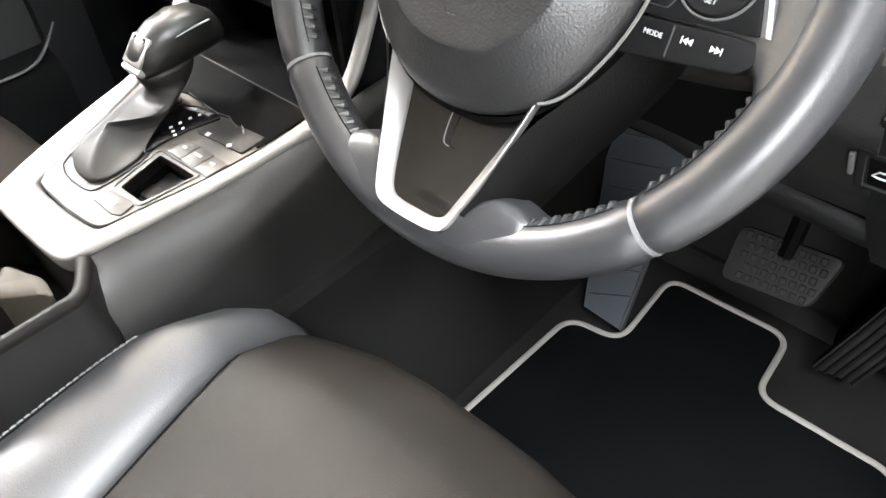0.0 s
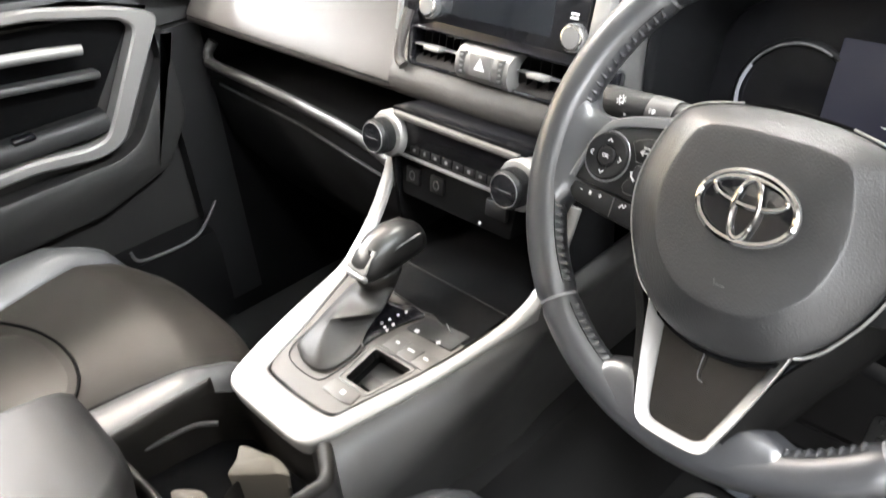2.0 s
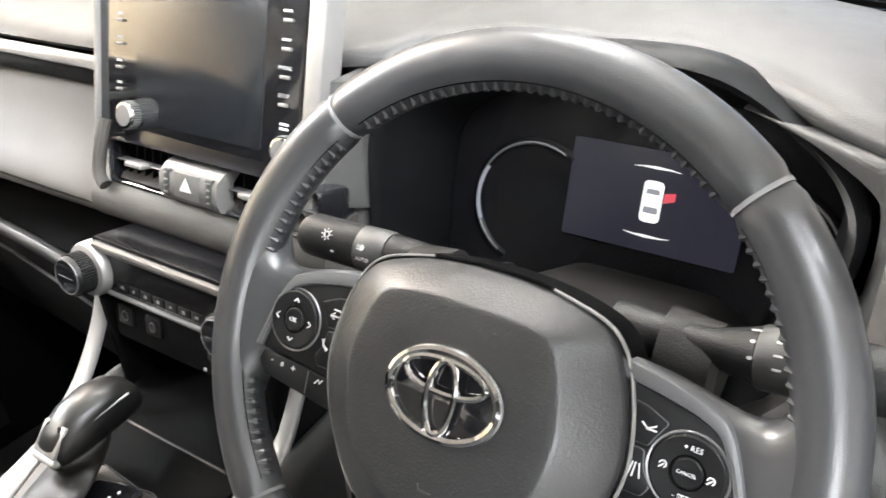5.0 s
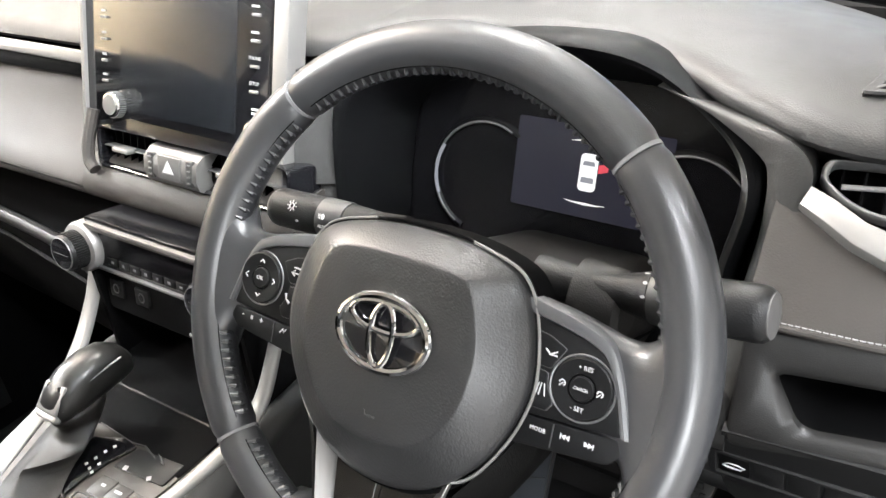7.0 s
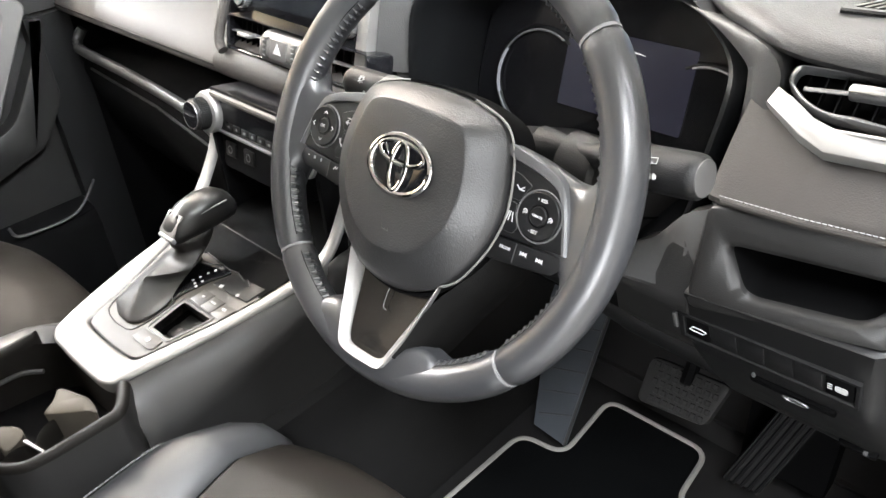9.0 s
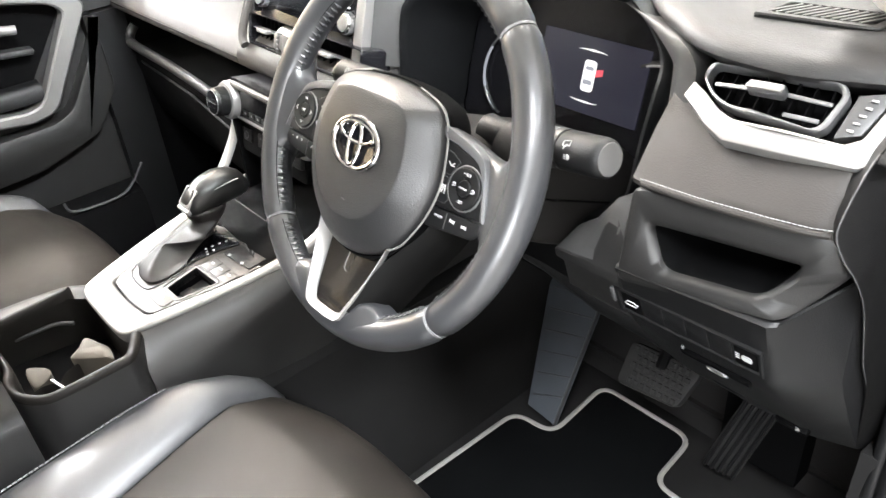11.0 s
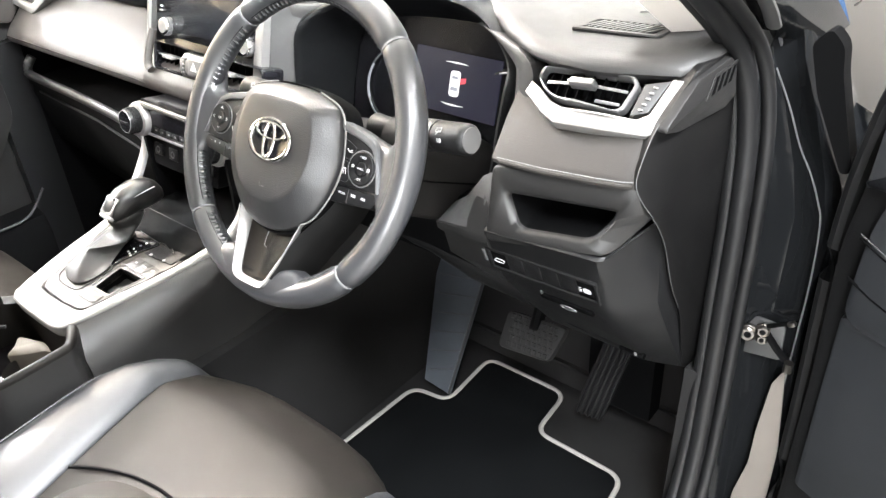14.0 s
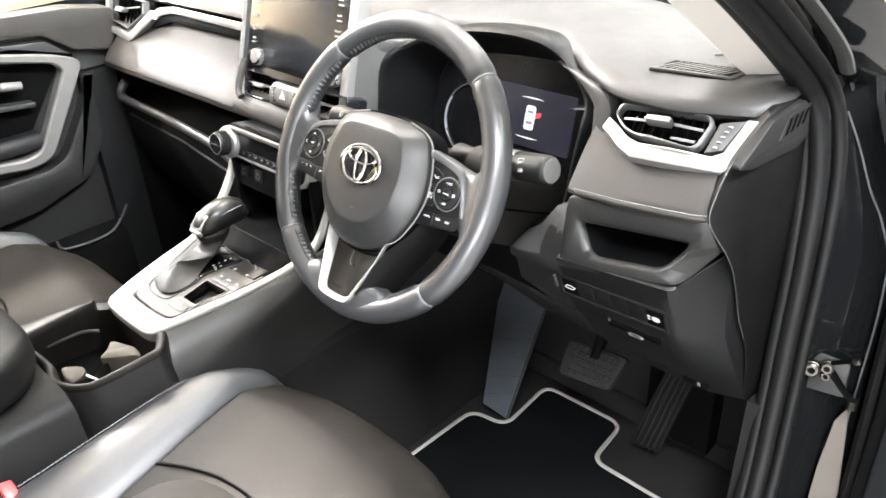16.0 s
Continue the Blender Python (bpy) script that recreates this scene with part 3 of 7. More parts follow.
strip = [(-0.738, 0.668), (-0.632, 0.656), (-0.612, 0.664), (-0.515, 0.722), (-0.47, 0.731), (-0.18, 0.731), (-0.18, 0.744), (-0.475, 0.744), (-0.53, 0.735), (-0.622, 0.679), (-0.638, 0.672), (-0.722, 0.680), (-0.722, 0.748), (-0.738, 0.748)]
part("silver_strip", prism(loc(lp, strip), 0.012, 0.0025, lp, top=0.006), SILVER, dash, "satin silver angled trim strip")
lq = lp @ Matrix.Translation((0, 0, 0.009))
part("vent_surround", prism(loc(lp, [(-0.738, 0.668), (-0.632, 0.656), (-0.612, 0.664), (-0.530, 0.713), (-0.540, 0.729), (-0.622, 0.679), (-0.638, 0.672), (-0.722, 0.680), (-0.722, 0.748), (-0.738, 0.748)]), 0.016, 0.0025, lp, top=0.016), SILVER, dash, "satin silver surround of the passenger vent")
part("strip_recess", prism(loc(lp, [(-0.60, 0.690), (-0.52, 0.722), (-0.47, 0.7315), (-0.18, 0.7315), (-0.18, 0.717), (-0.48, 0.714), (-0.55, 0.695)]), 0.01, 0.001, lp, top=0.002), BLACK, dash)


def vent_inserts(parent, m, outline, slats, knob, mid=None, n=2):
    """Frame, vanes and a sliding tab on the plane m, in its own coordinates."""
    inner = []
    c = sum((Vector((a, b)) for a, b in outline), Vector((0, 0))) / len(outline)
    for a, b in outline:
        d = Vector((a, b)) - c
        inner.append(tuple(c + d * (1 - 0.0046 / max(d.length, 0.01))))
    part("vent_frame", frame_plate(outline, inner, 0.014, 0.0015, m, top=0.004), SILVER_DARK, parent, "dark satin vent frame")
    part("vent_cavity", prism(outline, 0.004, 0, m, top=-0.022), BLACK, parent)
    for x0, y0, x1, y1 in slats:
        a, b = Vector((x0, y0, -0.002)), Vector((x1, y1, -0.002))
        part("slat", tube([m @ a, m @ a.lerp(b, 0.5), m @ b], 0.0019, 8, flat=0.6, up=m.to_3x3() @ Vector((0, 0, 1))), SILVER_DARK, parent)
    xs = [a for a, b in outline]
    ys = [b for a, b in outline]
    for i in range(1, 9):
        x = min(xs) + (max(xs) - min(xs)) * i / 9
        part("vane", rbox(0.0014, (max(ys) - min(ys)) * 0.72, 0.012, 0, m @ pose(x, (max(ys) + min(ys)) / 2 + 0.002, -0.014)), BLACK, parent)
    if knob:
        kx, ky, kw, kh = knob
        part("vent_tab", rbox(kw, kh, 0.016, 0.003, m @ pose(kx, ky, 0.004)), SILVER_DARK, parent, "satin metal sliding tab")
        part("tab_edge", rbox(kw * 0.96, kh * 0.35, 0.004, 0.001, m @ pose(kx, ky - kh * 0.25, 0.0125)), SILVER, parent)


vl = thing("air_vent", "passenger air vent with silver surround and slatted insert", "air vent")
vent_inserts(vl, lq, loc(lp, [(-0.716, 0.690), (-0.640, 0.680), (-0.575, 0.718), (-0.575, 0.742), (-0.716, 0.744)]), [(-0.705, 0.012, -0.60, 0.030)], (-0.668, 0.017, 0.03, 0.010))
part("thumb_wheel_plate", rbox(0.013, 0.05, 0.004, 0.001, lq @ pose(-0.713, 0.017, 0.004)), PLASTIC_GREY, vl)

# glove shelf below the facing
shelf = thing("glove_shelf", "black open glove shelf with a raised front lip", "shelf")
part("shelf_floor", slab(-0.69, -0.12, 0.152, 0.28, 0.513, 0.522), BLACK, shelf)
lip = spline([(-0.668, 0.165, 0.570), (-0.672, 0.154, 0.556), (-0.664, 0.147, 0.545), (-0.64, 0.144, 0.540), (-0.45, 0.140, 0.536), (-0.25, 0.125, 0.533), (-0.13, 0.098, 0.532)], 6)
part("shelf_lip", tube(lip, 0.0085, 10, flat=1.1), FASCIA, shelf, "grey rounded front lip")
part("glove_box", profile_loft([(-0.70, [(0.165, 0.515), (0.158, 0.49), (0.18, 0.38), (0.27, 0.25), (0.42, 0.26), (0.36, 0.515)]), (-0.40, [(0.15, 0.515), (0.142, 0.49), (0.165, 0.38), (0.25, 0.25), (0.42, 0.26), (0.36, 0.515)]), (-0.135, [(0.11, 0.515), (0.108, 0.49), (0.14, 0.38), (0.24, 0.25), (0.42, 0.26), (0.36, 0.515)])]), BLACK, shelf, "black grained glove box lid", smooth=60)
part("lower_line", tube([(-0.66, 0.155, 0.500), (-0.40, 0.139, 0.500), (-0.14, 0.104, 0.500)], 0.0024, 6), PLASTIC, shelf)

part("vent_cheek", tube(spline([(-0.157, 0.164, 0.704), (-0.158, 0.148, 0.675), (-0.156, 0.140, 0.655), (-0.146, 0.137, 0.646)], 4), 0.0065, 10, up=(1, 0, 0)), DASH_PAD, dash, "padded end beside the centre vents")

# ---- touch screen ----
TILT = radians(17)
SN = (0, -math.cos(TILT), math.sin(TILT))
sm = axes((-0.035, 0.171, 0.697), (1, 0, 0), SN)   # local x right, y up the glass
unit = thing("touch_screen", "large dark touch screen with silver side frame and knobs", "touch screen")
glass_pts = rounded([(-0.143, -0.016), (0.122, -0.016), (0.126, 0.150), (-0.143, 0.150)], 0.004)
part("glass_front", prism(glass_pts, 0.016, 0.0015, sm, top=0.0), GLOSS, unit, "gloss black screen surround")
part("display", prism(rounded([(-0.086, 0.008), (0.080, 0.008), (0.082, 0.138), (-0.088, 0.138)], 0.002), 0.002, 0.0002, sm, top=0.0008), SCREEN, unit, "switched-off dark display")
part("side_frame", prism([(-0.149, -0.022), (-0.1425, -0.022), (-0.1425, 0.155), (-0.149, 0.155)], 0.020, 0.002, sm, top=0.004), SILVER, unit, "satin silver side strip")
part("side_frame", prism([(0.1265, -0.030), (0.142, -0.042), (0.1455, -0.030), (0.147, 0.155), (0.129, 0.155)], 0.024, 0.003, sm, top=0.004), SILVER, unit, "satin silver side strip")
part("back_shell", prism(rounded([(-0.140, -0.02), (0.085, -0.02), (0.090, 0.150), (-0.140, 0.150)], 0.01), 0.03, 0.002, sm, top=-0.0165), BLACK, unit)
part("side_cover", loft([[Vector((0.112, y, z)) for y, z in ((0.172, 0.665), (0.200, 0.768), (0.29, 0.768), (0.26, 0.66))], [Vector((0.142, y, z)) for y, z in ((0.20, 0.66), (0.228, 0.762), (0.29, 0.762), (0.27, 0.66))]], closed=True, caps=True), DASH_TOP, unit, "grey grained side cover")
for x, word in ((-0.092, ""), (0.119 - 0.005, "")):
    kx = x if x < 0 else 0.113
    kn = part("knob", turned([(0.0128, -0.002), (0.0138, 0.001), (0.0134, 0.0095), (0.0124, 0.0112), (0.0108, 0.0116)], 28, sm @ pose(kx, 0.013, 0)), CHROME, unit, "knurled chrome knob")
    part("knob_face", turned([(0.0106, 0.0), (0.0102, 0.0010), (0.004, 0.0013)], 28, sm @ pose(kx, 0.013, 0.0112)), SILVER_DARK, kn, "dark satin knob face")
    kb = bmesh.new()
    for i in range(36):
        a = 2 * math.pi * i / 36
        rbox(0.0012, 0.0012, 0.008, 0, sm @ pose(kx + 0.0134 * math.cos(a), 0.013 + 0.0134 * math.sin(a), 0.005), kb)
    part("knurling", kb, SILVER_DARK, kn)
RIGHT_KEYS = [(0.055, "SETUP"), (0.078, "PHONE"), (0.101, ""), (0.124, "")]
for i, (y, word) in enumerate(RIGHT_KEYS):
    part("key", rbox(0.0105, 0.0030, 0.003, 0.0008, sm @ pose(0.104 + 0.0006 * i, y - 0.004, 0.001)), SILVER, unit, "small silver key")
    if word:
        wording(word, 0.0046, sm @ pose(0.104, y + 0.0035, 0.0007), unit, GREY_PRINT)
    else:
        part("print", rbox(0.010, 0.0022, 0.0004, 0, sm @ pose(0.104, y + 0.0035, 0.0006)), GREY_PRINT, unit)
for y in (0.040, 0.061, 0.083, 0.105, 0.127):
    part("key", rbox(0.0080, 0.0028, 0.003, 0.0008, sm @ pose(-0.112, y - 0.004, 0.001)), SILVER, unit, "small silver key")
    part("print", rbox(0.007, 0.0024, 0.0004, 0, sm @ pose(-0.112, y + 0.0025, 0.0006)), GREY_PRINT, unit)
for dy in (0.0295, 0.0255):
    part("print", rbox(0.010, 0.0022, 0.0004, 0, sm @ pose(0.106, dy + 0.0055, 0.0006)), WHITE_PRINT, unit)

# ---- centre vents with the hazard switch ----
cv = thing("centre_vents", "black centre air vents with the hazard switch between them", "air vent")
CN = (0, -0.97, 0.24)
cm = axes((-0.023, 0.153, 0.669), (1, 0, 0), CN)
part("housing", frame_plate(rounded([(-0.126, -0.024), (0.150, -0.024), (0.150, 0.022), (-0.126, 0.022)], 0.008), rounded([(-0.120, -0.019), (0.146, -0.019), (0.146, 0.020), (-0.120, 0.020)], 0.006), 0.05, 0.002, cm, top=0.004), GLOSS, cv)
part("cavity", prism([(-0.124, -0.022), (0.148, -0.022), (0.148, 0.021), (-0.124, 0.021)], 0.01, 0, cm, top=-0.035), BLACK, cv)
for x0, x1 in ((-0.118, -0.036), (0.040, 0.144)):
    part("slat", rbox(x1 - x0, 0.0016, 0.012, 0.001, cm @ pose((x0 + x1) / 2, 0.001, -0.006)), SILVER_DARK, cv, "thin silver-edged vane")
    n = 7
    for i in range(n):
        part("vane", rbox(0.0015, 0.036, 0.018, 0, cm @ pose(x0 + (x1 - x0) * (i + 0.5) / n, 0.0, -0.020)), BLACK, cv)
    part("vent_tab", rbox(0.025, 0.0055, 0.016, 0.002, cm @ pose(x0 + 0.036 if x0 < 0 else x0 + 0.032, 0.001, 0.001)), SILVER, cv, "bright silver sliding tab")
hz = part("hazard_block", loft([[cm @ Vector((x, y, z)) for x, y, z in ((-0.036, yy, zz), (0.040, yy, zz), (0.040, yy, zz - 0.02), (-0.036, yy, zz - 0.02))] for yy, zz in ((-0.022, 0.002), (-0.020, 0.009), (-0.010, 0.0145), (0.006, 0.0140), (0.014, 0.006), (0.017, -0.002))], closed=True, caps=True), HAZARD, cv, "grey block with hazard switch", smooth=50)
tri = [(0, 0.0075), (-0.0078, -0.0055), (0.0078, -0.0055)]
hm = cm @ pose(0.002, -0.001, 0.0160)
part("hazard_key", rbox(0.032, 0.024, 0.003, 0.001, cm @ pose(0.002, -0.002, 0.0140)), HAZARD, hz)
part("warning_triangle", prism(tri, 0.0006, 0, hm, top=0.0006), WHITE_PRINT, hz, "pale warning triangle")
for x in (-0.026, 0.030):
    part("wheel_slot", rbox(0.010, 0.026, 0.006, 0.0015, cm @ pose(x, -0.003, 0.0115)), PLASTIC_GREY, hz)
    for i in range(4):
        part("ridge", rbox(0.0040, 0.0018, 0.002, 0.0005, cm @ pose(x, -0.012 + 0.006 * i, 0.0150)), SILVER_DARK, hz)

# ---- climate panel ----
cl = thing("climate_panel", "black climate control panel with two large knobs", "climate control")
km = axes((-0.015, 0.085, 0.597), (1, 0, 0), (0, -0.985, 0.17))
part("fascia", prism(rounded([(-0.10, -0.028), (0.10, -0.028), (0.10, 0.024), (-0.10, 0.024)], 0.004), 0.05, 0.002, km, top=0.0), CLUSTER, cl)
part("upper_bar", prism(rounded([(-0.094, 0.0125), (0.094, 0.0125), (0.094, 0.0200), (-0.094, 0.0200)], 0.002), 0.012, 0.0025, km, top=0.006), BAR_TAUPE, cl, "taupe satin upper bar")
part("lower_bar", prism(rounded([(-0.090, -0.0310), (0.090, -0.0310), (0.090, -0.0275), (-0.090, -0.0275)], 0.001), 0.02, 0.001, km, top=0.003), SILVER_DARK, cl, "thin silver lower bar")
for i in range(8):
    x = -0.060 + i * 0.0172
    part("key", rbox(0.0155, 0.009, 0.002, 0.0006, km @ pose(x, -0.019, -0.0002)), SWITCH_BLACK, cl)
    part("print", rbox(0.0040 - 0.0012 * (i % 3 == 1), 0.0024 + 0.0008 * (i % 2), 0.0004, 0, km @ pose(x, -0.019, 0.0010)), SEAM, cl)
for x in (-0.100, 0.100):
    base = part("knob_ring", turned([(0.0265, -0.022), (0.0275, -0.008), (0.0272, 0.002), (0.0255, 0.0055), (0.020, 0.0070)], 36, km @ pose(x, -0.009, 0.004)), SILVER, cl, "satin silver knob collar")
    kn = part("knob", turned([(0.0195, 0.0), (0.0200, 0.006), (0.0192, 0.021), (0.0178, 0.0240)], 36, km @ pose(x, -0.009, 0.005)), PLASTIC, cl, "dark ribbed temperature knob")
    kb = bmesh.new()
    for i in range(48):
        a = 2 * math.pi * i / 48
        rbox(0.0013, 0.0013, 0.016, 0, km @ pose(x + 0.0198 * math.cos(a), -0.009 + 0.0198 * math.sin(a), 0.017), kb)
    part("ribs", kb, PLASTIC, kn)
    part("knob_face", turned([(0.0172, 0.0), (0.0168, 0.0015), (0.012, 0.0022)], 32, km @ pose(x, -0.009, 0.0285)), GLOSS, kn, "gloss black knob face")
    part("face_rim", tube([km @ Vector((x + 0.0171 * math.cos(a), -0.009 + 0.0171 * math.sin(a), 0.0297)) for a in (2 * math.pi * i / 32 for i in range(32))], 0.0006, 6, closed=True), SILVER_DARK, kn)
    part("face_split", rbox(0.022, 0.0005, 0.0004, 0, km @ pose(x, -0.009, 0.0307)), SEAM, kn)
part("socket_panel", prism(rounded([(-0.085, -0.080), (0.085, -0.080), (0.09, -0.033), (-0.09, -0.033)], 0.006), 0.04, 0.002, km, top=-0.006), BLACK, cl)
for x in (-0.066, -0.026):
    part("socket_key", rbox(0.022, 0.020, 0.006, 0.002, km @ pose(x, -0.052, -0.006)), SWITCH_BLACK, cl)
    part("print", frame_plate(circle(0, 0, 0.0050, 12, 0.0058), circle(0, 0, 0.0036, 12, 0.0042), 0.0008, 0.0001, km @ pose(x, -0.052, -0.0024)), PLASTIC_GREY, cl)
part("socket_door", rbox(0.030, 0.020, 0.008, 0.003, km @ pose(0.066, -0.050, -0.004)), PLASTIC, cl)
part("lamp_dot", rbox(0.003, 0.003, 0.001, 0, km @ pose(0.042, -0.074, -0.005)), WHITE_PRINT, cl)
part("recess_back", slab(-0.115, 0.10, 0.20, 0.215, 0.42, 0.60), BLACK, cl)
for x in (-0.110, 0.104):
    part("recess_side", slab(x, x + 0.006, 0.075, 0.21, 0.40, 0.60), BLACK, cl)

# ---- instrument binnacle ----
bn = thing("instrument_cluster", "dark instrument cluster under a black hood", "instrument cluster")
OPEN = [(0.150, 0.196, 0.615), (0.147, 0.205, 0.700), (0.156, 0.212, 0.740), (0.182, 0.240, 0.762), (0.234, 0.270, 0.777), (0.308, 0.275, 0.785), (0.374, 0.275, 0.785), (0.418, 0.274, 0.774), (0.466, 0.253, 0.753), (0.493, 0.231, 0.736), (0.503, 0.207, 0.715), (0.496, 0.202, 0.670), (0.488, 0.196, 0.610), (0.470, 0.192, 0.575), (0.33, 0.191, 0.562), (0.166, 0.192, 0.575)]
BACK = [(0.164, 0.612), (0.163, 0.670), (0.168, 0.705), (0.195, 0.728), (0.260, 0.742), (0.340, 0.748), (0.400, 0.748), (0.438, 0.742), (0.470, 0.728), (0.489, 0.712), (0.492, 0.690), (0.489, 0.655), (0.482, 0.608), (0.466, 0.578), (0.33, 0.566), (0.180, 0.578)]


def ring3(pts, y_of, grow=0.0):
    cx, cz = 0.335, 0.70
    out = []
    for x, z in pts:
        d = Vector((x - cx, z - cz))
        e = d.normalized() * grow
        out.append(Vector((x + e.x, y_of(z), z + e.y)))
    return spline(out, 4, closed=True)


def hood_ring(grow, dy=0.0, least=0.0, back=0.0):
    """The opening's edge, grown outwards and set back."""
    out = []
    for (x, y, z), (bx, bz) in zip(OPEN, BACK):
        d = Vector((x - 0.335, z - 0.70)).normalized() * grow
        q = Vector((x + d.x, max(y + dy, least), z + d.y))
        out.append(q.lerp(Vector((bx, back_y(bz), bz)), back))
    return spline(out, 4, closed=True)


back_y = lambda z: 0.300 + (z - 0.66) * 0.30  # noqa: E731
part("hood", loft([ring3(BACK, back_y), hood_ring(0.0, back=0.5), hood_ring(0.0, back=0.08), hood_ring(0.001), hood_ring(0.006, -0.003), hood_ring(0.012, 0.004), hood_ring(0.012, 0.03, 0.28), hood_ring(0.0, 0.06, 0.345), hood_ring(-0.03, 0.1, 0.42)], closed=True), HOOD, bn, "matt black grained hood", smooth=50)
part("lens", loft([ring3(BACK, lambda z: back_y(z) + 0.004, 0.002), ring3(BACK, lambda z: back_y(z) + 0.016, 0.002)], closed=True, caps=True), CLUSTER, bn, "dark smoked cluster face")
dm = axes((0.352, back_y(0.667) + 0.003, 0.667), (1, 0, 0), (0, -0.958, 0.287))
part("display", prism(rounded([(-0.0745, -0.043), (0.0745, -0.043), (0.0745, 0.042), (-0.0745, 0.042)], 0.002), 0.002, 0, dm, top=0.0015), DISPLAY, bn, "dim blue lit display")
icon = part("car_symbol", prism(rounded([(-0.0085, -0.018), (0.0085, -0.018), (0.0085, 0.017), (-0.0085, 0.017)], 0.005), 0.001, 0, dm, top=0.0022), DISPLAY_WHITE, bn, "white lit car symbol")
part("symbol_window", prism(rounded([(-0.0062, -0.010), (0.0062, -0.010), (0.0058, -0.005), (-0.0058, -0.005)], 0.001), 0.001, 0, dm, top=0.0026), DISPLAY_DIM, icon)
part("symbol_window", prism(rounded([(-0.0058, 0.006), (0.0058, 0.006), (0.0050, 0.010), (-0.0050, 0.010)], 0.001), 0.001, 0, dm, top=0.0026), DISPLAY_DIM, icon)
part("door_symbol", prism(rounded([(0.0095, 0.0), (0.0185, 0.003), (0.0185, 0.010), (0.0095, 0.008)], 0.001), 0.001, 0, dm, top=0.0024), DISPLAY_RED, bn, "red lit open-door symbol")
for y, s in ((0.029, 1), (-0.031, -1)):
    pts = [(x, y + s * (-0.0022 * (x / 0.02) ** 2)) for x in (-0.02, -0.012, 0, 0.012, 0.02)]
    back = [(x * 0.96, yy - s * 0.0024 * (1 - abs(x) / 0.022)) for x, yy in reversed(pts)]
    part("lit_arc", prism(pts + back, 0.001, 0, dm, top=0.0022), DISPLAY_WHITE, bn)
for cx, a0, a1, grow in ((-0.106, 62, 240, 1), (0.093, -65, 112, 1)):
    pts = circle(cx, -0.0255, 0.0555, 40, None, radians(a0), radians(a1))
    part("gauge_ring", tube([dm @ Vector((x, y, 0.003)) for x, y in pts], 0.0013, 6), SILVER_DARK, bn, "thin silver gauge ring")
    well = []
    for i in range(33):
        a = radians(a0 - 8 + (a1 - a0 + 16) * i / 32)
        well.append([dm @ Vector((cx + r * math.cos(a), -0.0255 + r * math.sin(a), z)) for r, z in ((0.066, -0.010), (0.0605, 0.0000), (0.0585, 0.0018), (0.0560, 0.0020), (0.0530, -0.002), (0.050, -0.010))])
    part("gauge_well", loft(well, closed=True, caps=True), HOOD, bn, "dark flared gauge surround", smooth=40)
pts = circle(-0.106, -0.0255, 0.0535, 16, None, radians(150), radians(205))
part("gauge_mark", tube([dm @ Vector((x, y, 0.0045)) for x, y in pts], 0.0018, 6), DISPLAY_DIM, bn, "lit white gauge scale")

CHEEK_IN = [(0.419, 0.275, 0.768), (0.449, 0.260, 0.764), (0.475, 0.245, 0.759), (0.509, 0.225, 0.746), (0.518, 0.215, 0.735), (0.520, 0.208, 0.705), (0.517, 0.203, 0.668), (0.510, 0.200, 0.620), (0.503, 0.197, 0.580)]
CHEEK_OUT = [(0.421, 0.274, 0.767), (0.458, 0.258, 0.767), (0.490, 0.240, 0.767), (0.528, 0.214, 0.765), (0.545, 0.207, 0.752), (0.546, 0.204, 0.730), (0.535, 0.195, 0.690), (0.525, 0.188, 0.630), (0.518, 0.186, 0.580)]
for flip in (False, True):
    cheek = []
    for p, q in zip(spline(CHEEK_IN, 4), spline(CHEEK_OUT, 4)):
        if flip:
            p, q = Vector((0.652 - p.x, p.y, p.z)), Vector((0.652 - q.x, q.y, q.z))
        w = min(1.0, (p - q).length / 0.02)
        cheek.append([p, p.lerp(q, 0.35) + Vector((0, -0.0025 * w, 0.001 * w)), p.lerp(q, 0.75) + Vector((0, -0.002 * w, 0.001 * w)), q, q + Vector((0, 0.03, -0.006)), p + Vector((0, 0.04, -0.004))])
    part("hood_cheek", loft(cheek, closed=True, caps=True), DASH_TOP, bn, "grey side of the hood", smooth=60)

# ---- driver's end of the dashboard ----
rn = Vector((0.08, -0.70, 0.71)).normalized()
rm = axes((0.645, 0.201, 0.747), (1, 0.06, 0), rn)
drv = thing("driver_vent", "driver's air vent in a satin silver angled surround", "air vent")
inv = rm.inverted()


def on_plane(m, pts3):
    i = m.inverted()
    return [((i @ Vector(q)).x, (i @ Vector(q)).y) for q in pts3]


vent_out = on_plane(rm, [(0.550, 0.211, 0.7445), (0.551, 0.220, 0.754), (0.666, 0.217, 0.763), (0.6725, 0.212, 0.757), (0.668, 0.192, 0.737), (0.662, 0.188, 0.733), (0.600, 0.190, 0.730), (0.583, 0.193, 0.7305), (0.566, 0.200, 0.735)])
xs = [a for a, b in vent_out]
ys = [b for a, b in vent_out]
midy = (min(ys) + max(ys)) / 2
vent_inserts(drv, rm, [(q.x, q.y) for q in rounded([(a, b, 0) for a, b in vent_out], 0.007, 3)], [(min(xs) + 0.014, midy + 0.004, max(xs) - 0.010, midy + 0.004), ((min(xs) + max(xs)) / 2 + 0.02, midy - 0.012, max(xs) - 0.014, midy - 0.011)], ((min(xs) + max(xs)) / 2 + 0.002, midy + 0.002, 0.031, 0.009))
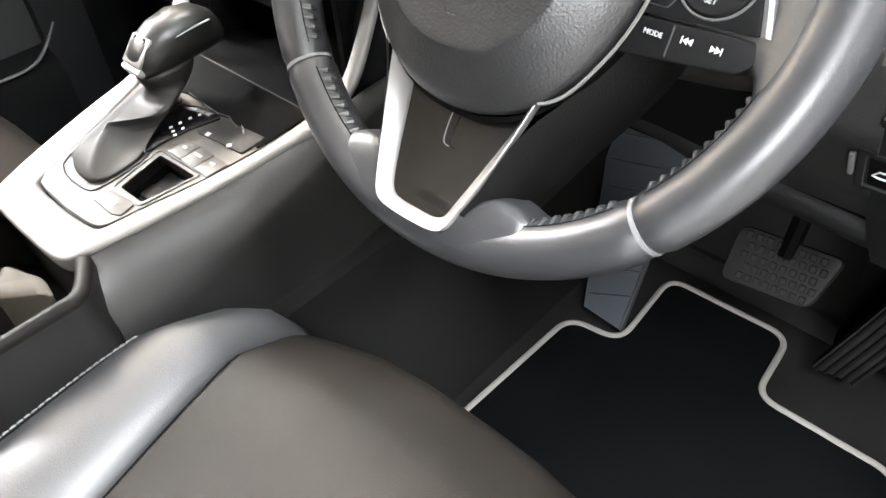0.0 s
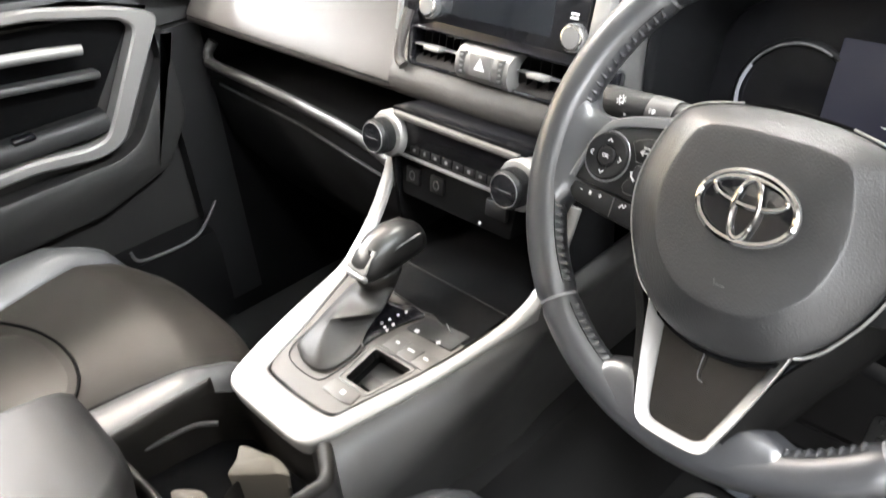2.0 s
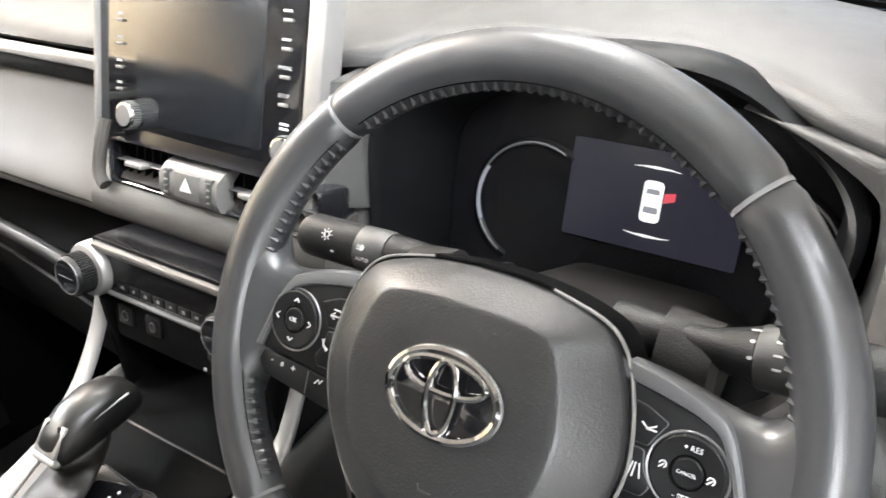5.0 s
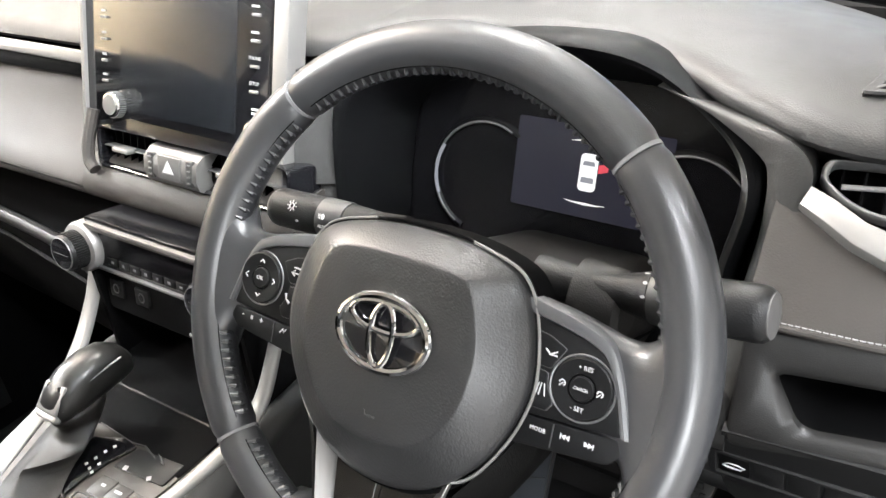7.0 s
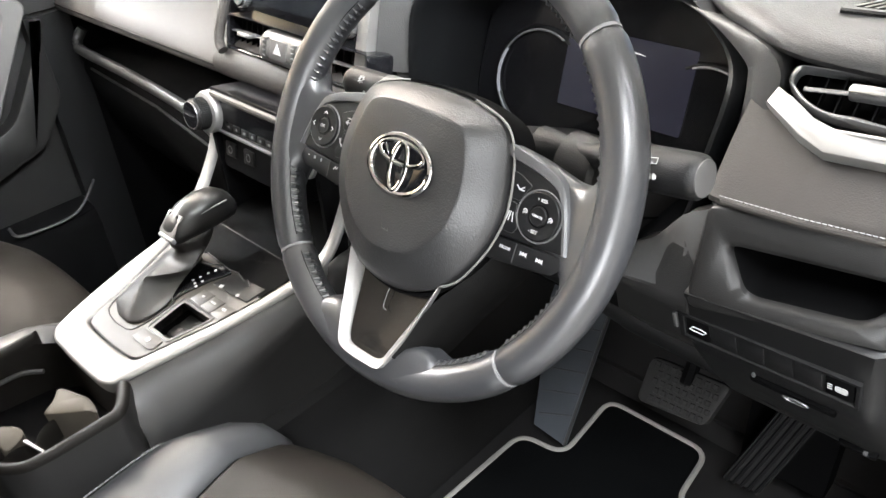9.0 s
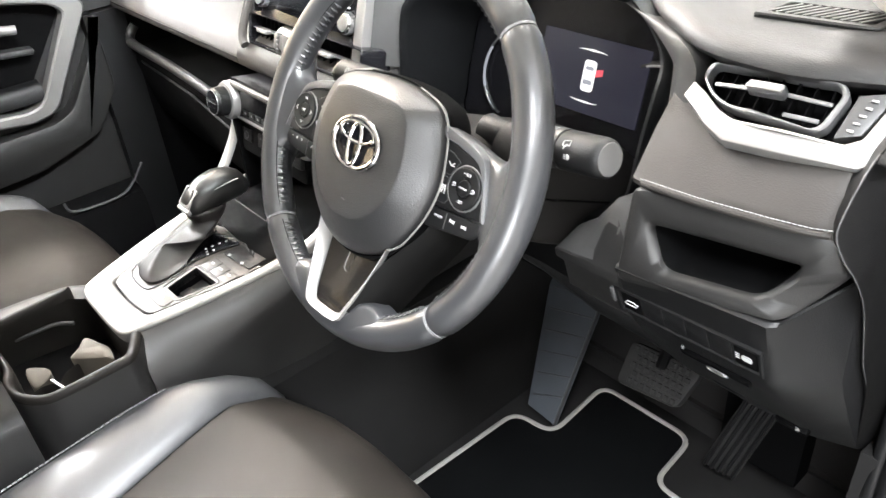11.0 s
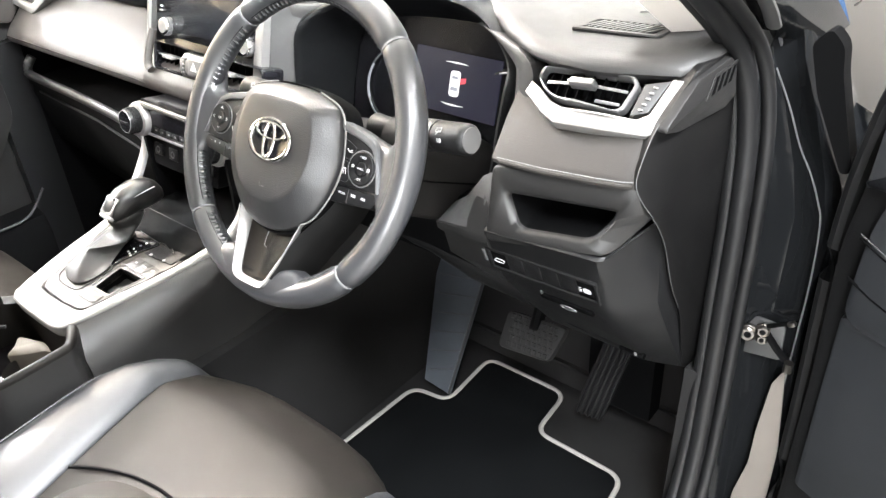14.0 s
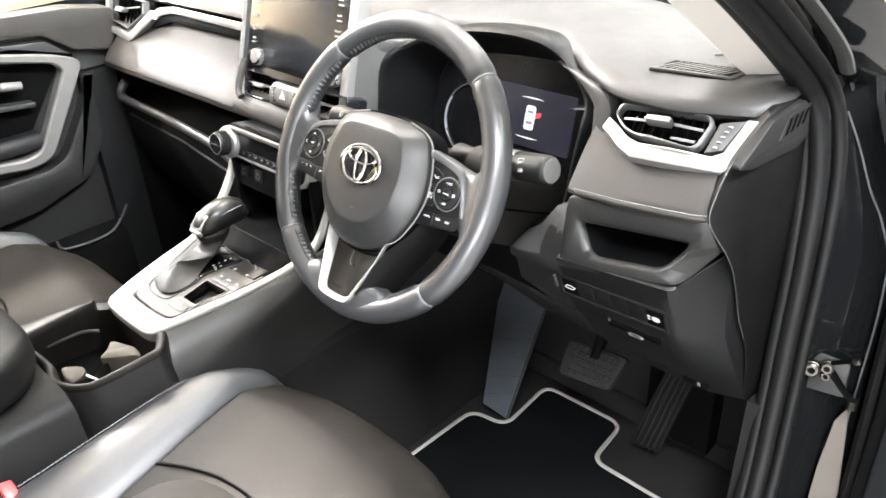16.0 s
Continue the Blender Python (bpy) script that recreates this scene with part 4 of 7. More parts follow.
sil = on_plane(rm, [(0.5425, 0.198, 0.728), (0.547, 0.205, 0.741), (0.563, 0.204, 0.730), (0.583, 0.196, 0.720), (0.600, 0.188, 0.7205), (0.640, 0.186, 0.7265), (0.686, 0.184, 0.733), (0.696, 0.189, 0.739), (0.704, 0.219, 0.767), (0.7225, 0.220, 0.770), (0.711, 0.178, 0.727), (0.702, 0.174, 0.721), (0.652, 0.170, 0.716), (0.600, 0.172, 0.7085), (0.577, 0.188, 0.706), (0.560, 0.194, 0.716)])
part("silver_surround", prism(sil, 0.016, 0.003, rm, top=0.008), SILVER, drv, "satin silver angled surround")
part("thumb_wheel_plate", prism(on_plane(rm, [(0.678, 0.212, 0.760), (0.702, 0.2175, 0.768), (0.693, 0.191, 0.741), (0.676, 0.186, 0.735)]), 0.012, 0.001, rm, top=0.003), PLASTIC_GREY, drv)
for k in range(5):
    q = Vector((0.684, 0.190, 0.738)).lerp(Vector((0.691, 0.2125, 0.762)), (k + 0.5) / 5)
    i = inv @ q
    part("ridge", rbox(0.0050, 0.0022, 0.003, 0.0006, rm @ pose(i.x, i.y, 0.0035)), SILVER, drv)
part("vent_bed", prism(on_plane(rm, [(0.545, 0.215, 0.746), (0.552, 0.228, 0.760), (0.715, 0.220, 0.775), (0.700, 0.178, 0.730), (0.595, 0.186, 0.725)]), 0.03, 0.0, rm, top=-0.028), BLACK, drv)

for ob in drv.children:
    for v in ob.data.vertices:
        q = inv @ v.co
        if q.x < -0.02:
            q.z -= 0.021 * ((-0.02 - q.x) / 0.075) ** 1.4
            v.co = rm @ q

panel = []
for x, dy in ((0.527, 0.004), (0.540, 0.0), (0.60, -0.004), (0.66, -0.003), (0.690, -0.001), (0.703, 0.003), (0.708, 0.010)):
    topz = 0.7065 + (x - 0.585) * 0.12 if x > 0.585 else 0.724 - (x - 0.533) * 0.335
    topy = 0.184 + dy - (x - 0.60) * 0.07 if x > 0.585 else 0.206 - (x - 0.533) * 0.40
    botz = 0.660 + (x - 0.537) * 0.09
    boty = 0.150 + dy
    line = [(topy + 0.02, topz + 0.008), (topy, topz), (topy * 0.62 + boty * 0.38 - 0.004, topz * 0.62 + botz * 0.38), (topy * 0.25 + boty * 0.75 - 0.003, topz * 0.25 + botz * 0.75), (boty, botz + 0.003), (boty + 0.002, botz - 0.003), (boty + 0.03, botz - 0.004), (boty + 0.08, botz + 0.02)]
    panel.append((x, line))
part("driver_pad", profile_loft(panel), DASH_PAD, dash, "grey leather pad under the driver's vent", smooth=50)
st = [Vector((x, l[4][0] - 0.0008, l[4][1] + 0.0035)) for x, l in panel[1:-1]]
part("stitching", stitches(st, 0.0042, 0.003, 0.0005, up=(0, -1, 0.2)), THREAD, dash, "pale double stitching")
part("piping", tube([q + Vector((0, 0.0006, -0.0045)) for q in st], 0.0024, 8), DASH_PAD, dash, "padded piping below the seam")

# lower panel with an open cubby
low_body = []
for x, s in ((0.452, 0.572), (0.475, 0.588), (0.50, 0.622), (0.53, 0.640)):
    low_body.append((x, [(0.200, s - 0.004), (0.172, s), (0.136, 0.562 + (s - 0.572) * 0.1), (0.138, 0.552), (0.150, 0.540), (0.160, 0.505), (0.185, 0.480), (0.235, 0.430), (0.30, 0.44), (0.30, 0.50), (0.26, s - 0.03)]))
part("lower_cover", profile_loft([(x, l) for x, l in low_body]), FASCIA, dash, "black grained lower cover", smooth=40)
cub_o = [(0.530, 0.655), (0.706, 0.676), (0.719, 0.637), (0.690, 0.5955), (0.530, 0.562)]
cub_i = [(0.551, 0.627), (0.688, 0.642), (0.681, 0.628), (0.664, 0.6045), (0.576, 0.591)]
ro = [(q.x, q.y) for q in rounded([(a, b, 0) for a, b in cub_o], 0.010, 5)]
ri = [(q.x, q.y) for q in rounded([(a, b, 0) for a, b in cub_i], 0.012, 5)]


def fascia_y(x, z, lift=0.0):
    """The fascia's front: it bulges towards its lower lip and falls away at the outer end."""
    return 0.150 - 0.016 * min(1.0, max(0.0, (0.655 - z) / 0.06)) ** 1.5 + 0.010 * max(0.0, (x - 0.66) / 0.06) ** 2 + 0.034 * min(1.0, max(0.0, (x - 0.678) / 0.042)) * min(1.0, max(0.0, (0.648 - z) / 0.03)) + lift


part("cubby_fascia", loft([[Vector((x, fascia_y(x, z, 0.03), z)) for x, z in ro], [Vector((x, fascia_y(x, z, 0.002), z)) for x, z in ro],
                           [Vector((a[0] * 0.94 + b[0] * 0.06, fascia_y(a[0], a[1], 0.0), a[1] * 0.94 + b[1] * 0.06)) for a, b in zip(ro, ri)],
                           [Vector((a[0] * 0.2 + b[0] * 0.8, fascia_y(b[0], b[1], 0.0), a[1] * 0.2 + b[1] * 0.8)) for a, b in zip(ro, ri)],
                           [Vector((x, fascia_y(x, z, 0.004), z)) for x, z in ri], [Vector((x, fascia_y(x, z, 0.010), z + 0.0005)) for x, z in ri]], closed=True), FASCIA, dash, "dark grey fascia with an open cubby", smooth=60)
# thin sheet on the upward facet; its lighter grey paints in the light there
part("cover_top", loft([[Vector((x, 0.1725, s + 0.0012)), Vector((x, 0.1375, 0.5636 + (s - 0.572) * 0.1)), Vector((x, 0.1385, 0.5612)), Vector((x, 0.1735, s - 0.002))] for x, s in ((0.4545, 0.5735), (0.475, 0.588), (0.50, 0.622), (0.5285, 0.640))], closed=True, caps=True), PLASTIC_GREY, dash, "sloping top of the cover, coloured lighter as if lit", smooth=30)
# the recess's shade is put into the colour: walls and back in matt black
part("cubby_well", loft([[Vector((x, fascia_y(x, z, 0.0095), z + 0.0005)) for x, z in ri], [Vector((x, 0.235, z + 0.006)) for x, z in ri]], closed=True), BLACK, dash, "inside of the cubby, blackened to look shaded", smooth=60)
part("cubby_back", prism([(a, b) for a, b in cub_i], 0.006, 0, axes((0, 0.232, 0.006), (1, 0, 0), (0, -1, 0))), BLACK, dash)
lowr = []
for x in (0.528, 0.60, 0.66, 0.678, 0.684, 0.690, 0.705, 0.722):
    c = max(0.0, (x - 0.681) / 0.041) * 0.052 + (0.002 if x == 0.684 else 0.0)
    r = 0.016 * (min(x, 0.684) - 0.528) / 0.19 + 1.05 * max(0.0, x - 0.684)
    lowr.append((x, [(0.200 + c * 0.5, 0.566 + r + 0.013), (0.137 + c, 0.566 + r + 0.012), (0.1335 + c, 0.566 + r + 0.009), (0.146 + c * 0.9, 0.545 + r * 0.7), (0.158 + c * 0.85, 0.512), (0.175 + c * 0.8, 0.485), (0.225 + c * 0.6, 0.420), (0.290 + c * 0.3, 0.345), (0.33, 0.345), (0.33, 0.50), (0.24 + c, 0.56)]))
part("knee_panel", profile_loft(lowr), PLASTIC, dash, "black grained knee panel", smooth=40)
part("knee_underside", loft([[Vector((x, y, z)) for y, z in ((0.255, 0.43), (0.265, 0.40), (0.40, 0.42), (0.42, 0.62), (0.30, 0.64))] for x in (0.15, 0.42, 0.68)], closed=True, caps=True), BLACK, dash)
# lower edge running on to the centre of the car
part("knee_edge", loft([[Vector((x, y + dy, z + dz)) for dy, dz in ((0, 0), (-0.006, 0.012), (0.004, 0.030), (0.05, 0.035), (0.05, 0.0))] for x, y, z in ((0.15, 0.27, 0.405), (0.32, 0.262, 0.404), (0.41, 0.26, 0.386), (0.53, 0.262, 0.380), (0.62, 0.264, 0.370), (0.68, 0.275, 0.362))], closed=True, caps=True), PLASTIC, dash, smooth=60)
END = spline([(0.722, 0.236, 0.780), (0.7235, 0.218, 0.772), (0.716, 0.188, 0.745), (0.711, 0.173, 0.728), (0.7085, 0.157, 0.702), (0.7085, 0.149, 0.681), (0.716, 0.152, 0.662), (0.724, 0.160, 0.645), (0.727, 0.178, 0.618), (0.727, 0.197, 0.585), (0.727, 0.226, 0.52), (0.726, 0.262, 0.46), (0.722, 0.300, 0.355), (0.720, 0.320, 0.335)], 4)
part("end_panel", loft([[q, q + Vector((0.003, 0.005, 0)), Vector((0.7305, q.y + 0.04, q.z)), Vector((0.733, 0.348, q.z)), Vector((0.70, 0.352, q.z)), Vector((q.x - 0.02, q.y + 0.02, q.z))] for q in END], closed=True, caps=True), END_PLASTIC, dash, "black plastic end panel", smooth=50)
part("end_line", tube([q + Vector((0.0002, -0.0006, 0)) for q in END[10:44]], 0.0007, 6, up=(1, 0, 0)), PLASTIC_GREY, dash)
sm_ = axes((0.7345, 0.245, 0.757), (0.11, 1, 0), (1, -0.11, 0))
side_pts = [(0.7205, 0.170, 0.738), (0.7269, 0.2198, 0.772), (0.7335, 0.2795, 0.7790), (0.7348, 0.2917, 0.7678), (0.7357, 0.2992, 0.7333), (0.7333, 0.2775, 0.7244), (0.7239, 0.1919, 0.7266), (0.7205, 0.168, 0.733)]
sv = part("side_demister", prism([(q.x, q.y) for q in rounded([(u, v, 0) for u, v in on_plane(sm_, side_pts)], 0.005, 3)], 0.010, 0.002, sm_), FASCIA, dash, "satin grey side plate with demister slots")
part("slot_frame", prism([(-0.010, -0.012), (0.036, -0.006), (0.046, 0.016), (0.004, 0.012)], 0.002, 0.0008, sm_, top=0.0008), FASCIA, sv)
for k in range(4):
    u = 0.000 + 0.0105 * k
    part("slot", prism([(u - 0.0015, -0.0085 + 0.0015 * k), (u + 0.0040, -0.0080 + 0.0015 * k), (u + 0.0105, 0.0095 + 0.001 * k), (u + 0.0055, 0.0090 + 0.001 * k)], 0.0015, 0, sm_, top=0.0013), BLACK, sv)
# kick panel below the dashboard end
part("kick_panel", loft([[Vector((0.728, y, z)) for y, z in ((0.30, 0.35), (0.34, 0.345), (0.60, 0.36), (0.60, 0.0), (0.28, 0.0))], [Vector((0.745, y, z)) for y, z in ((0.30, 0.35), (0.34, 0.345), (0.60, 0.36), (0.60, 0.0), (0.28, 0.0))]], closed=True, caps=True), CARPET, dash)

# demister grille on the dashboard top
gr = thing("demister_grille", "slotted demister grille in the dashboard top", "grille")
gm = axes((0.6125, 0.288, 0.7865), (0.99, 0.14, 0), (0, -0.04, 1))
g_o = rounded([(-0.056, -0.020), (0.044, -0.020), (0.056, 0.020), (-0.042, 0.020)], 0.004)
g_i = rounded([(-0.045, -0.014), (0.037, -0.014), (0.046, 0.014), (-0.036, 0.014)], 0.003)
part("grille_frame", frame_plate(g_o, g_i, 0.02, 0.001, gm, top=0.0025), DASH_TOP, gr)
part("grille_bed", prism(g_o, 0.002, 0, gm, top=0.0006), BLACK, gr)
for k in range(11):
    part("slat", rbox(0.0034, 0.033, 0.003, 0.0006, gm @ pose(-0.036 + 0.0073 * k, 0, 0.0012, 0, 0, -38)), PLASTIC_GREY, gr)
part("pad_seam", tube([(0.60, 0.345, 0.7885), (0.63, 0.37, 0.788), (0.66, 0.36, 0.787)], 0.001, 6), PLASTIC_GREY, dash)

# switch row
sw = thing("switch_panel", "row of black switches with white symbols below the dash", "switch panel")
wm = axes((0.597, 0.1535, 0.531), (1, 0, 0.05), (0, -0.95, -0.31))
part("switch_bezel", frame_plate([(-0.078, -0.018), (0.078, -0.018), (0.078, 0.018), (-0.078, 0.018)], [(-0.072, -0.014), (0.074, -0.014), (0.074, 0.014), (-0.072, 0.014)], 0.02, 0.001, wm, top=0.004), PLASTIC, sw)
for k in range(6):
    key = part("switch", rbox(0.0225, 0.026, 0.01, 0.0015, wm @ pose(-0.0595 + 0.0243 * k, 0, -0.002)), PLASTIC if k not in (0, 5) else BLACK, sw)
    if k == 0:
        part("symbol", tube([wm @ Vector((-0.0595 + x, y, 0.0034)) for x, y in ((-0.008, -0.002), (-0.004, 0.003), (0.003, 0.003), (0.008, 0.001), (0.005, -0.003), (-0.004, -0.003))], 0.0007, 5, closed=True), WHITE_PRINT, key)
    if k == 5:
        part("symbol", prism(rounded([(0.0625 - 0.004, -0.004), (0.0625 + 0.006, -0.004), (0.0625 + 0.006, 0.004), (0.0625 - 0.004, 0.004)], 0.003), 0.0005, 0, wm, top=0.0036), WHITE_PRINT, key)
        for j in range(3):
            part("symbol", rbox(0.004, 0.001, 0.0004, 0, wm @ pose(0.0545, -0.003 + 0.003 * j, 0.0034)), WHITE_PRINT, key)
part("chrome_end", rbox(0.004, 0.020, 0.004, 0.001, wm @ pose(-0.081, 0.003, 0.003)), SILVER_DARK, sw)
part("coin_slot", rbox(0.075, 0.011, 0.006, 0.002, axes((0.620, 0.1745, 0.484), (1, 0, 0.05), (0, -0.85, -0.5)) @ pose(0, 0, 0)), BLACK, sw)
part("slot_mark", tube([axes((0.625, 0.171, 0.482), (1, 0, 0.05), (0, -0.85, -0.5)) @ Vector((x, y, 0.001)) for x, y in circle(0, 0, 0.011, 20, 0.004)], 0.001, 6, closed=True), SILVER_DARK, sw)
part("slot_mark", rbox(0.003, 0.008, 0.003, 0.0008, axes((0.586, 0.1715, 0.488), (1, 0, 0.05), (0, -0.85, -0.5))), SILVER_DARK, sw)
part("release_handle", rbox(0.036, 0.010, 0.012, 0.003, pose(0.668, 0.266, 0.372, 35)), BLACK, sw, "black bonnet release handle")
part("symbol", rbox(0.004, 0.006, 0.0005, 0, axes((0.676, 0.2585, 0.376), (1, 0, 0), (0, -0.8, -0.1))), SEAM, sw)


# ---- steering wheel ----
WHEEL = axes((0.359, 0.0, 0.70), (1, 0, 0), (0, -math.cos(radians(28)), math.sin(radians(28))))
whl = thing("steering_wheel", "dark grey leather steering wheel with silver lower spoke", "steering wheel", WHEEL)
R0, RW, WZ = 0.1705, 0.0160, -0.010


def rim_point(a, r=R0, w=WZ):
    return Vector((r * math.sin(a), r * math.cos(a), w))


def rim_arc(a0, a1, n):
    """A leather arc of the rim; angles in degrees from the top, clockwise."""
    secs = []
    for i in range(n + 1):
        a = radians(a0 + (a1 - a0) * i / n)
        dg = abs((math.degrees(a) + 180) % 360 - 180)
        thick = 1.0 + 0.04 * math.exp(-((dg - 70) / 22) ** 2)
        end = 0.90 if i in (0, n) else 1.0
        sec = []
        for j in range(20):
            b = 2 * math.pi * j / 20
            cr, cw = math.cos(b), math.sin(b)
            rr = RW * end * (thick if cr < 0 else 1.0)
            sec.append(rim_point(a, R0 + rr * cr, WZ + 0.0160 * end * cw))
        secs.append(sec)
    return loft(secs, closed=True, caps=True)


for a0, a1, word in ((-42.9, 42.9, "smooth upper rim leather"), (43.5, 132.7, "perforated grip leather"), (133.3, 226.7, "smooth lower rim leather"), (227.3, 316.5, "perforated grip leather")):
    part("rim", rim_arc(a0, a1, 40), RIM, whl, word, smooth=60)
for a in (43.2, 133.0, 227.0, 316.8):
    secs = []
    for d in (-0.4, 0.4):
        aa = radians(a + d)
        secs.append([rim_point(aa, R0 + RW * 0.955 * math.cos(b), WZ + 0.0154 * math.sin(b)) for b in (2 * math.pi * j / 20 for j in range(20))])
    part("rim_seam", loft(secs, closed=True, caps=True), SEAM, whl, "pale seam line across the rim")


def rim_skin(a, b, k=1.0):
    """A point on the rim's skin: a round the wheel, b round the tube (180: inner edge, 90: face)."""
    return rim_point(a, R0 + RW * k * math.cos(b), WZ + 0.0160 * k * math.sin(b))


for a0, a1 in ((-40, 40), (46, 78), (102, 130), (136, 160), (200, 224), (230, 258), (282, 314)):
    sb = bmesh.new()
    n = int((a1 - a0) / 2.3)
    for i in range(n):
        a = radians(a0 + (a1 - a0) * (i + 0.5) / n)
        tube([rim_skin(a - 0.006, radians(180), 0.98), rim_skin(a - 0.002, radians(166), 1.01), rim_skin(a + 0.005, radians(148), 0.98)], [0.0016, 0.0019, 0.0008], 6, bm=sb)
    part("stitching", sb, RIM, whl, "dark cross stitching along the inner rim")
    part("rim_groove", tube([rim_skin(radians(a0 + (a1 - a0) * i / 30), radians(146), 0.985) for i in range(31)], 0.0006, 5), BLACK, whl)

# centre pad
HALF = [(0.0, 0.0610), (0.034, 0.0587), (0.0605, 0.0520), (0.0730, 0.0430), (0.0810, 0.027), (0.0866, 0.003), (0.0868, -0.018), (0.0798, -0.042), (0.0664, -0.066), (0.0470, -0.086), (0.025, -0.0970), (0.0, -0.1005)]
TOPH = [(0.0, 0.0455), (0.022, 0.0452), (0.0395, 0.0430), (0.0500, 0.0375), (0.0570, 0.0225), (0.0612, 0.003), (0.0608, -0.014), (0.0560, -0.034), (0.0450, -0.051), (0.0300, -0.0635), (0.0150, -0.0690), (0.0, -0.0702)]


def full(h, k=1.0, dv=0.0):
    pts = h + [(-x, y) for x, y in reversed(h[1:-1])]
    return [(x * k, y * k + dv) for x, y in pts]


def loop(h, w, k=1.0, n=4):
    return spline([(x, y, w) for x, y in full(h, k)], n, closed=True)


blend = [(a[0] * 0.35 + b[0] * 0.65, a[1] * 0.35 + b[1] * 0.65) for a, b in zip(TOPH, HALF)]
pad = loft([loop(HALF, -0.028), loop(HALF, -0.001), loop(HALF, 0.0015, 0.993), loop(HALF, 0.0030, 0.980), loop(blend, 0.0100), loop(TOPH, 0.0184, 1.004), loop(TOPH, 0.0192, 0.985), loop(TOPH, 0.0195, 0.965), loop(TOPH, 0.0199, 0.90), loop(TOPH, 0.0205, 0.5), loop(TOPH, 0.0206, 0.1)], closed=True, caps=True)
part("airbag_cover", pad, LEATHER, whl, "black grained airbag cover with a flat raised centre", smooth=28)
part("pad_gap", loft([loop(HALF, -0.012, 1.004), loop(HALF, -0.0055, 1.012), loop(HALF, -0.0055, 1.040), loop(HALF, -0.03, 1.04)], closed=True, ring=True), BLACK, whl)
for s, rr in ((1, 0.0010), (-1, 0.0008)):
    part("pad_piping", tube(spline([(s * x * 1.030, y * 1.030, -0.0030) for x, y in HALF[1:9]] + [(s * 0.0590, -0.0780, -0.0018), (s * 0.0522, -0.0815, -0.0002)], 5), rr, 6), SILVER, whl, "thin bright piping round the cover")
part("embossed_mark", tube([Vector((x, -0.052 + y, 0.0204)) for x, y in ((-0.004, 0.0015), (-0.003, -0.0015), (0.004, -0.0015))], 0.0005, 5), PLASTIC_GREY, whl)
# badge: plain bright ovals
bd = part("badge_dish", turned([(1.0, 0.0), (1.06, 0.10), (0.98, 0.12), (0.90, 0.04)], 40, Matrix.Translation((0, -0.002, 0.0205)) @ Matrix.Diagonal((0.0325, 0.0228, 0.012, 1))), GLOSS, whl)


def oval(cx, cy, rx, ry, r, w, name):
    return part(name, tube([Vector((cx + rx * math.cos(a), cy + ry * math.sin(a), w)) for a in (2 * math.pi * i / 48 for i in range(48))], r, 8, closed=True, flat=0.8), CHROME, bd, "bright chrome oval")


oval(0, -0.002, 0.0315, 0.0220, 0.0026, 0.0228, "badge_rim")
oval(0, 0.0075, 0.0235, 0.0085, 0.0020, 0.0232, "badge_bar")
oval(0, -0.003, 0.0080, 0.0188, 0.0020, 0.0236, "badge_bar")

# side spokes: leather that flares into the rim, a satin bar and dark switch panels
SPOKE_TOP = [(0.076, 0.0385), (0.100, 0.0355), (0.118, 0.0315), (0.132, 0.0285), (0.143, 0.0295), (0.150, 0.0375), (0.153, 0.052), (0.155, 0.066)]
SPOKE_LOW = [(0.076, -0.040), (0.100, -0.040), (0.118, -0.0395), (0.132, -0.0385), (0.1425, -0.0395), (0.1475, -0.049), (0.150, -0.064), (0.150, -0.080)]
SPOKE_RISE = [-0.0085, -0.0085, -0.0080, -0.0070, -0.0045, -0.0010, 0.0015, 0.0025]


def spoke_body(s):
    """The leather side spoke, lofted from the hub out to the rim."""
    tops, lows = spline([(x, y, 0) for x, y in SPOKE_TOP], 4), spline([(x, y, 0) for x, y in SPOKE_LOW], 4)
    rise = spline([(f, 0, 0) for f in SPOKE_RISE], 4)
    secs = []
    for k, (t, l, f) in enumerate(zip(tops, lows, [q.x for q in rise])):
        bow = 0.017 * max(0.0, (k / (len(tops) - 1) - 0.5) / 0.5) ** 1.5
        sec = []
        for q, w in ((0.0, -0.020), (0.012, -0.012 + f * 0.3), (0.04, f - 0.0035), (0.10, f - 0.0010), (0.22, f), (0.5, f), (0.78, f), (0.90, f - 0.0010), (0.96, f - 0.0035), (0.988, -0.012 + f * 0.3), (1.0, -0.020), (0.9, -0.030), (0.5, -0.034), (0.1, -0.030)):
            p = t.lerp(l, q)
            sec.append(Vector((s * (p.x + bow * (1 - (2 * q - 1) ** 2)), p.y, w)))
        secs.append(sec)
    return loft(secs, closed=True, caps=True)


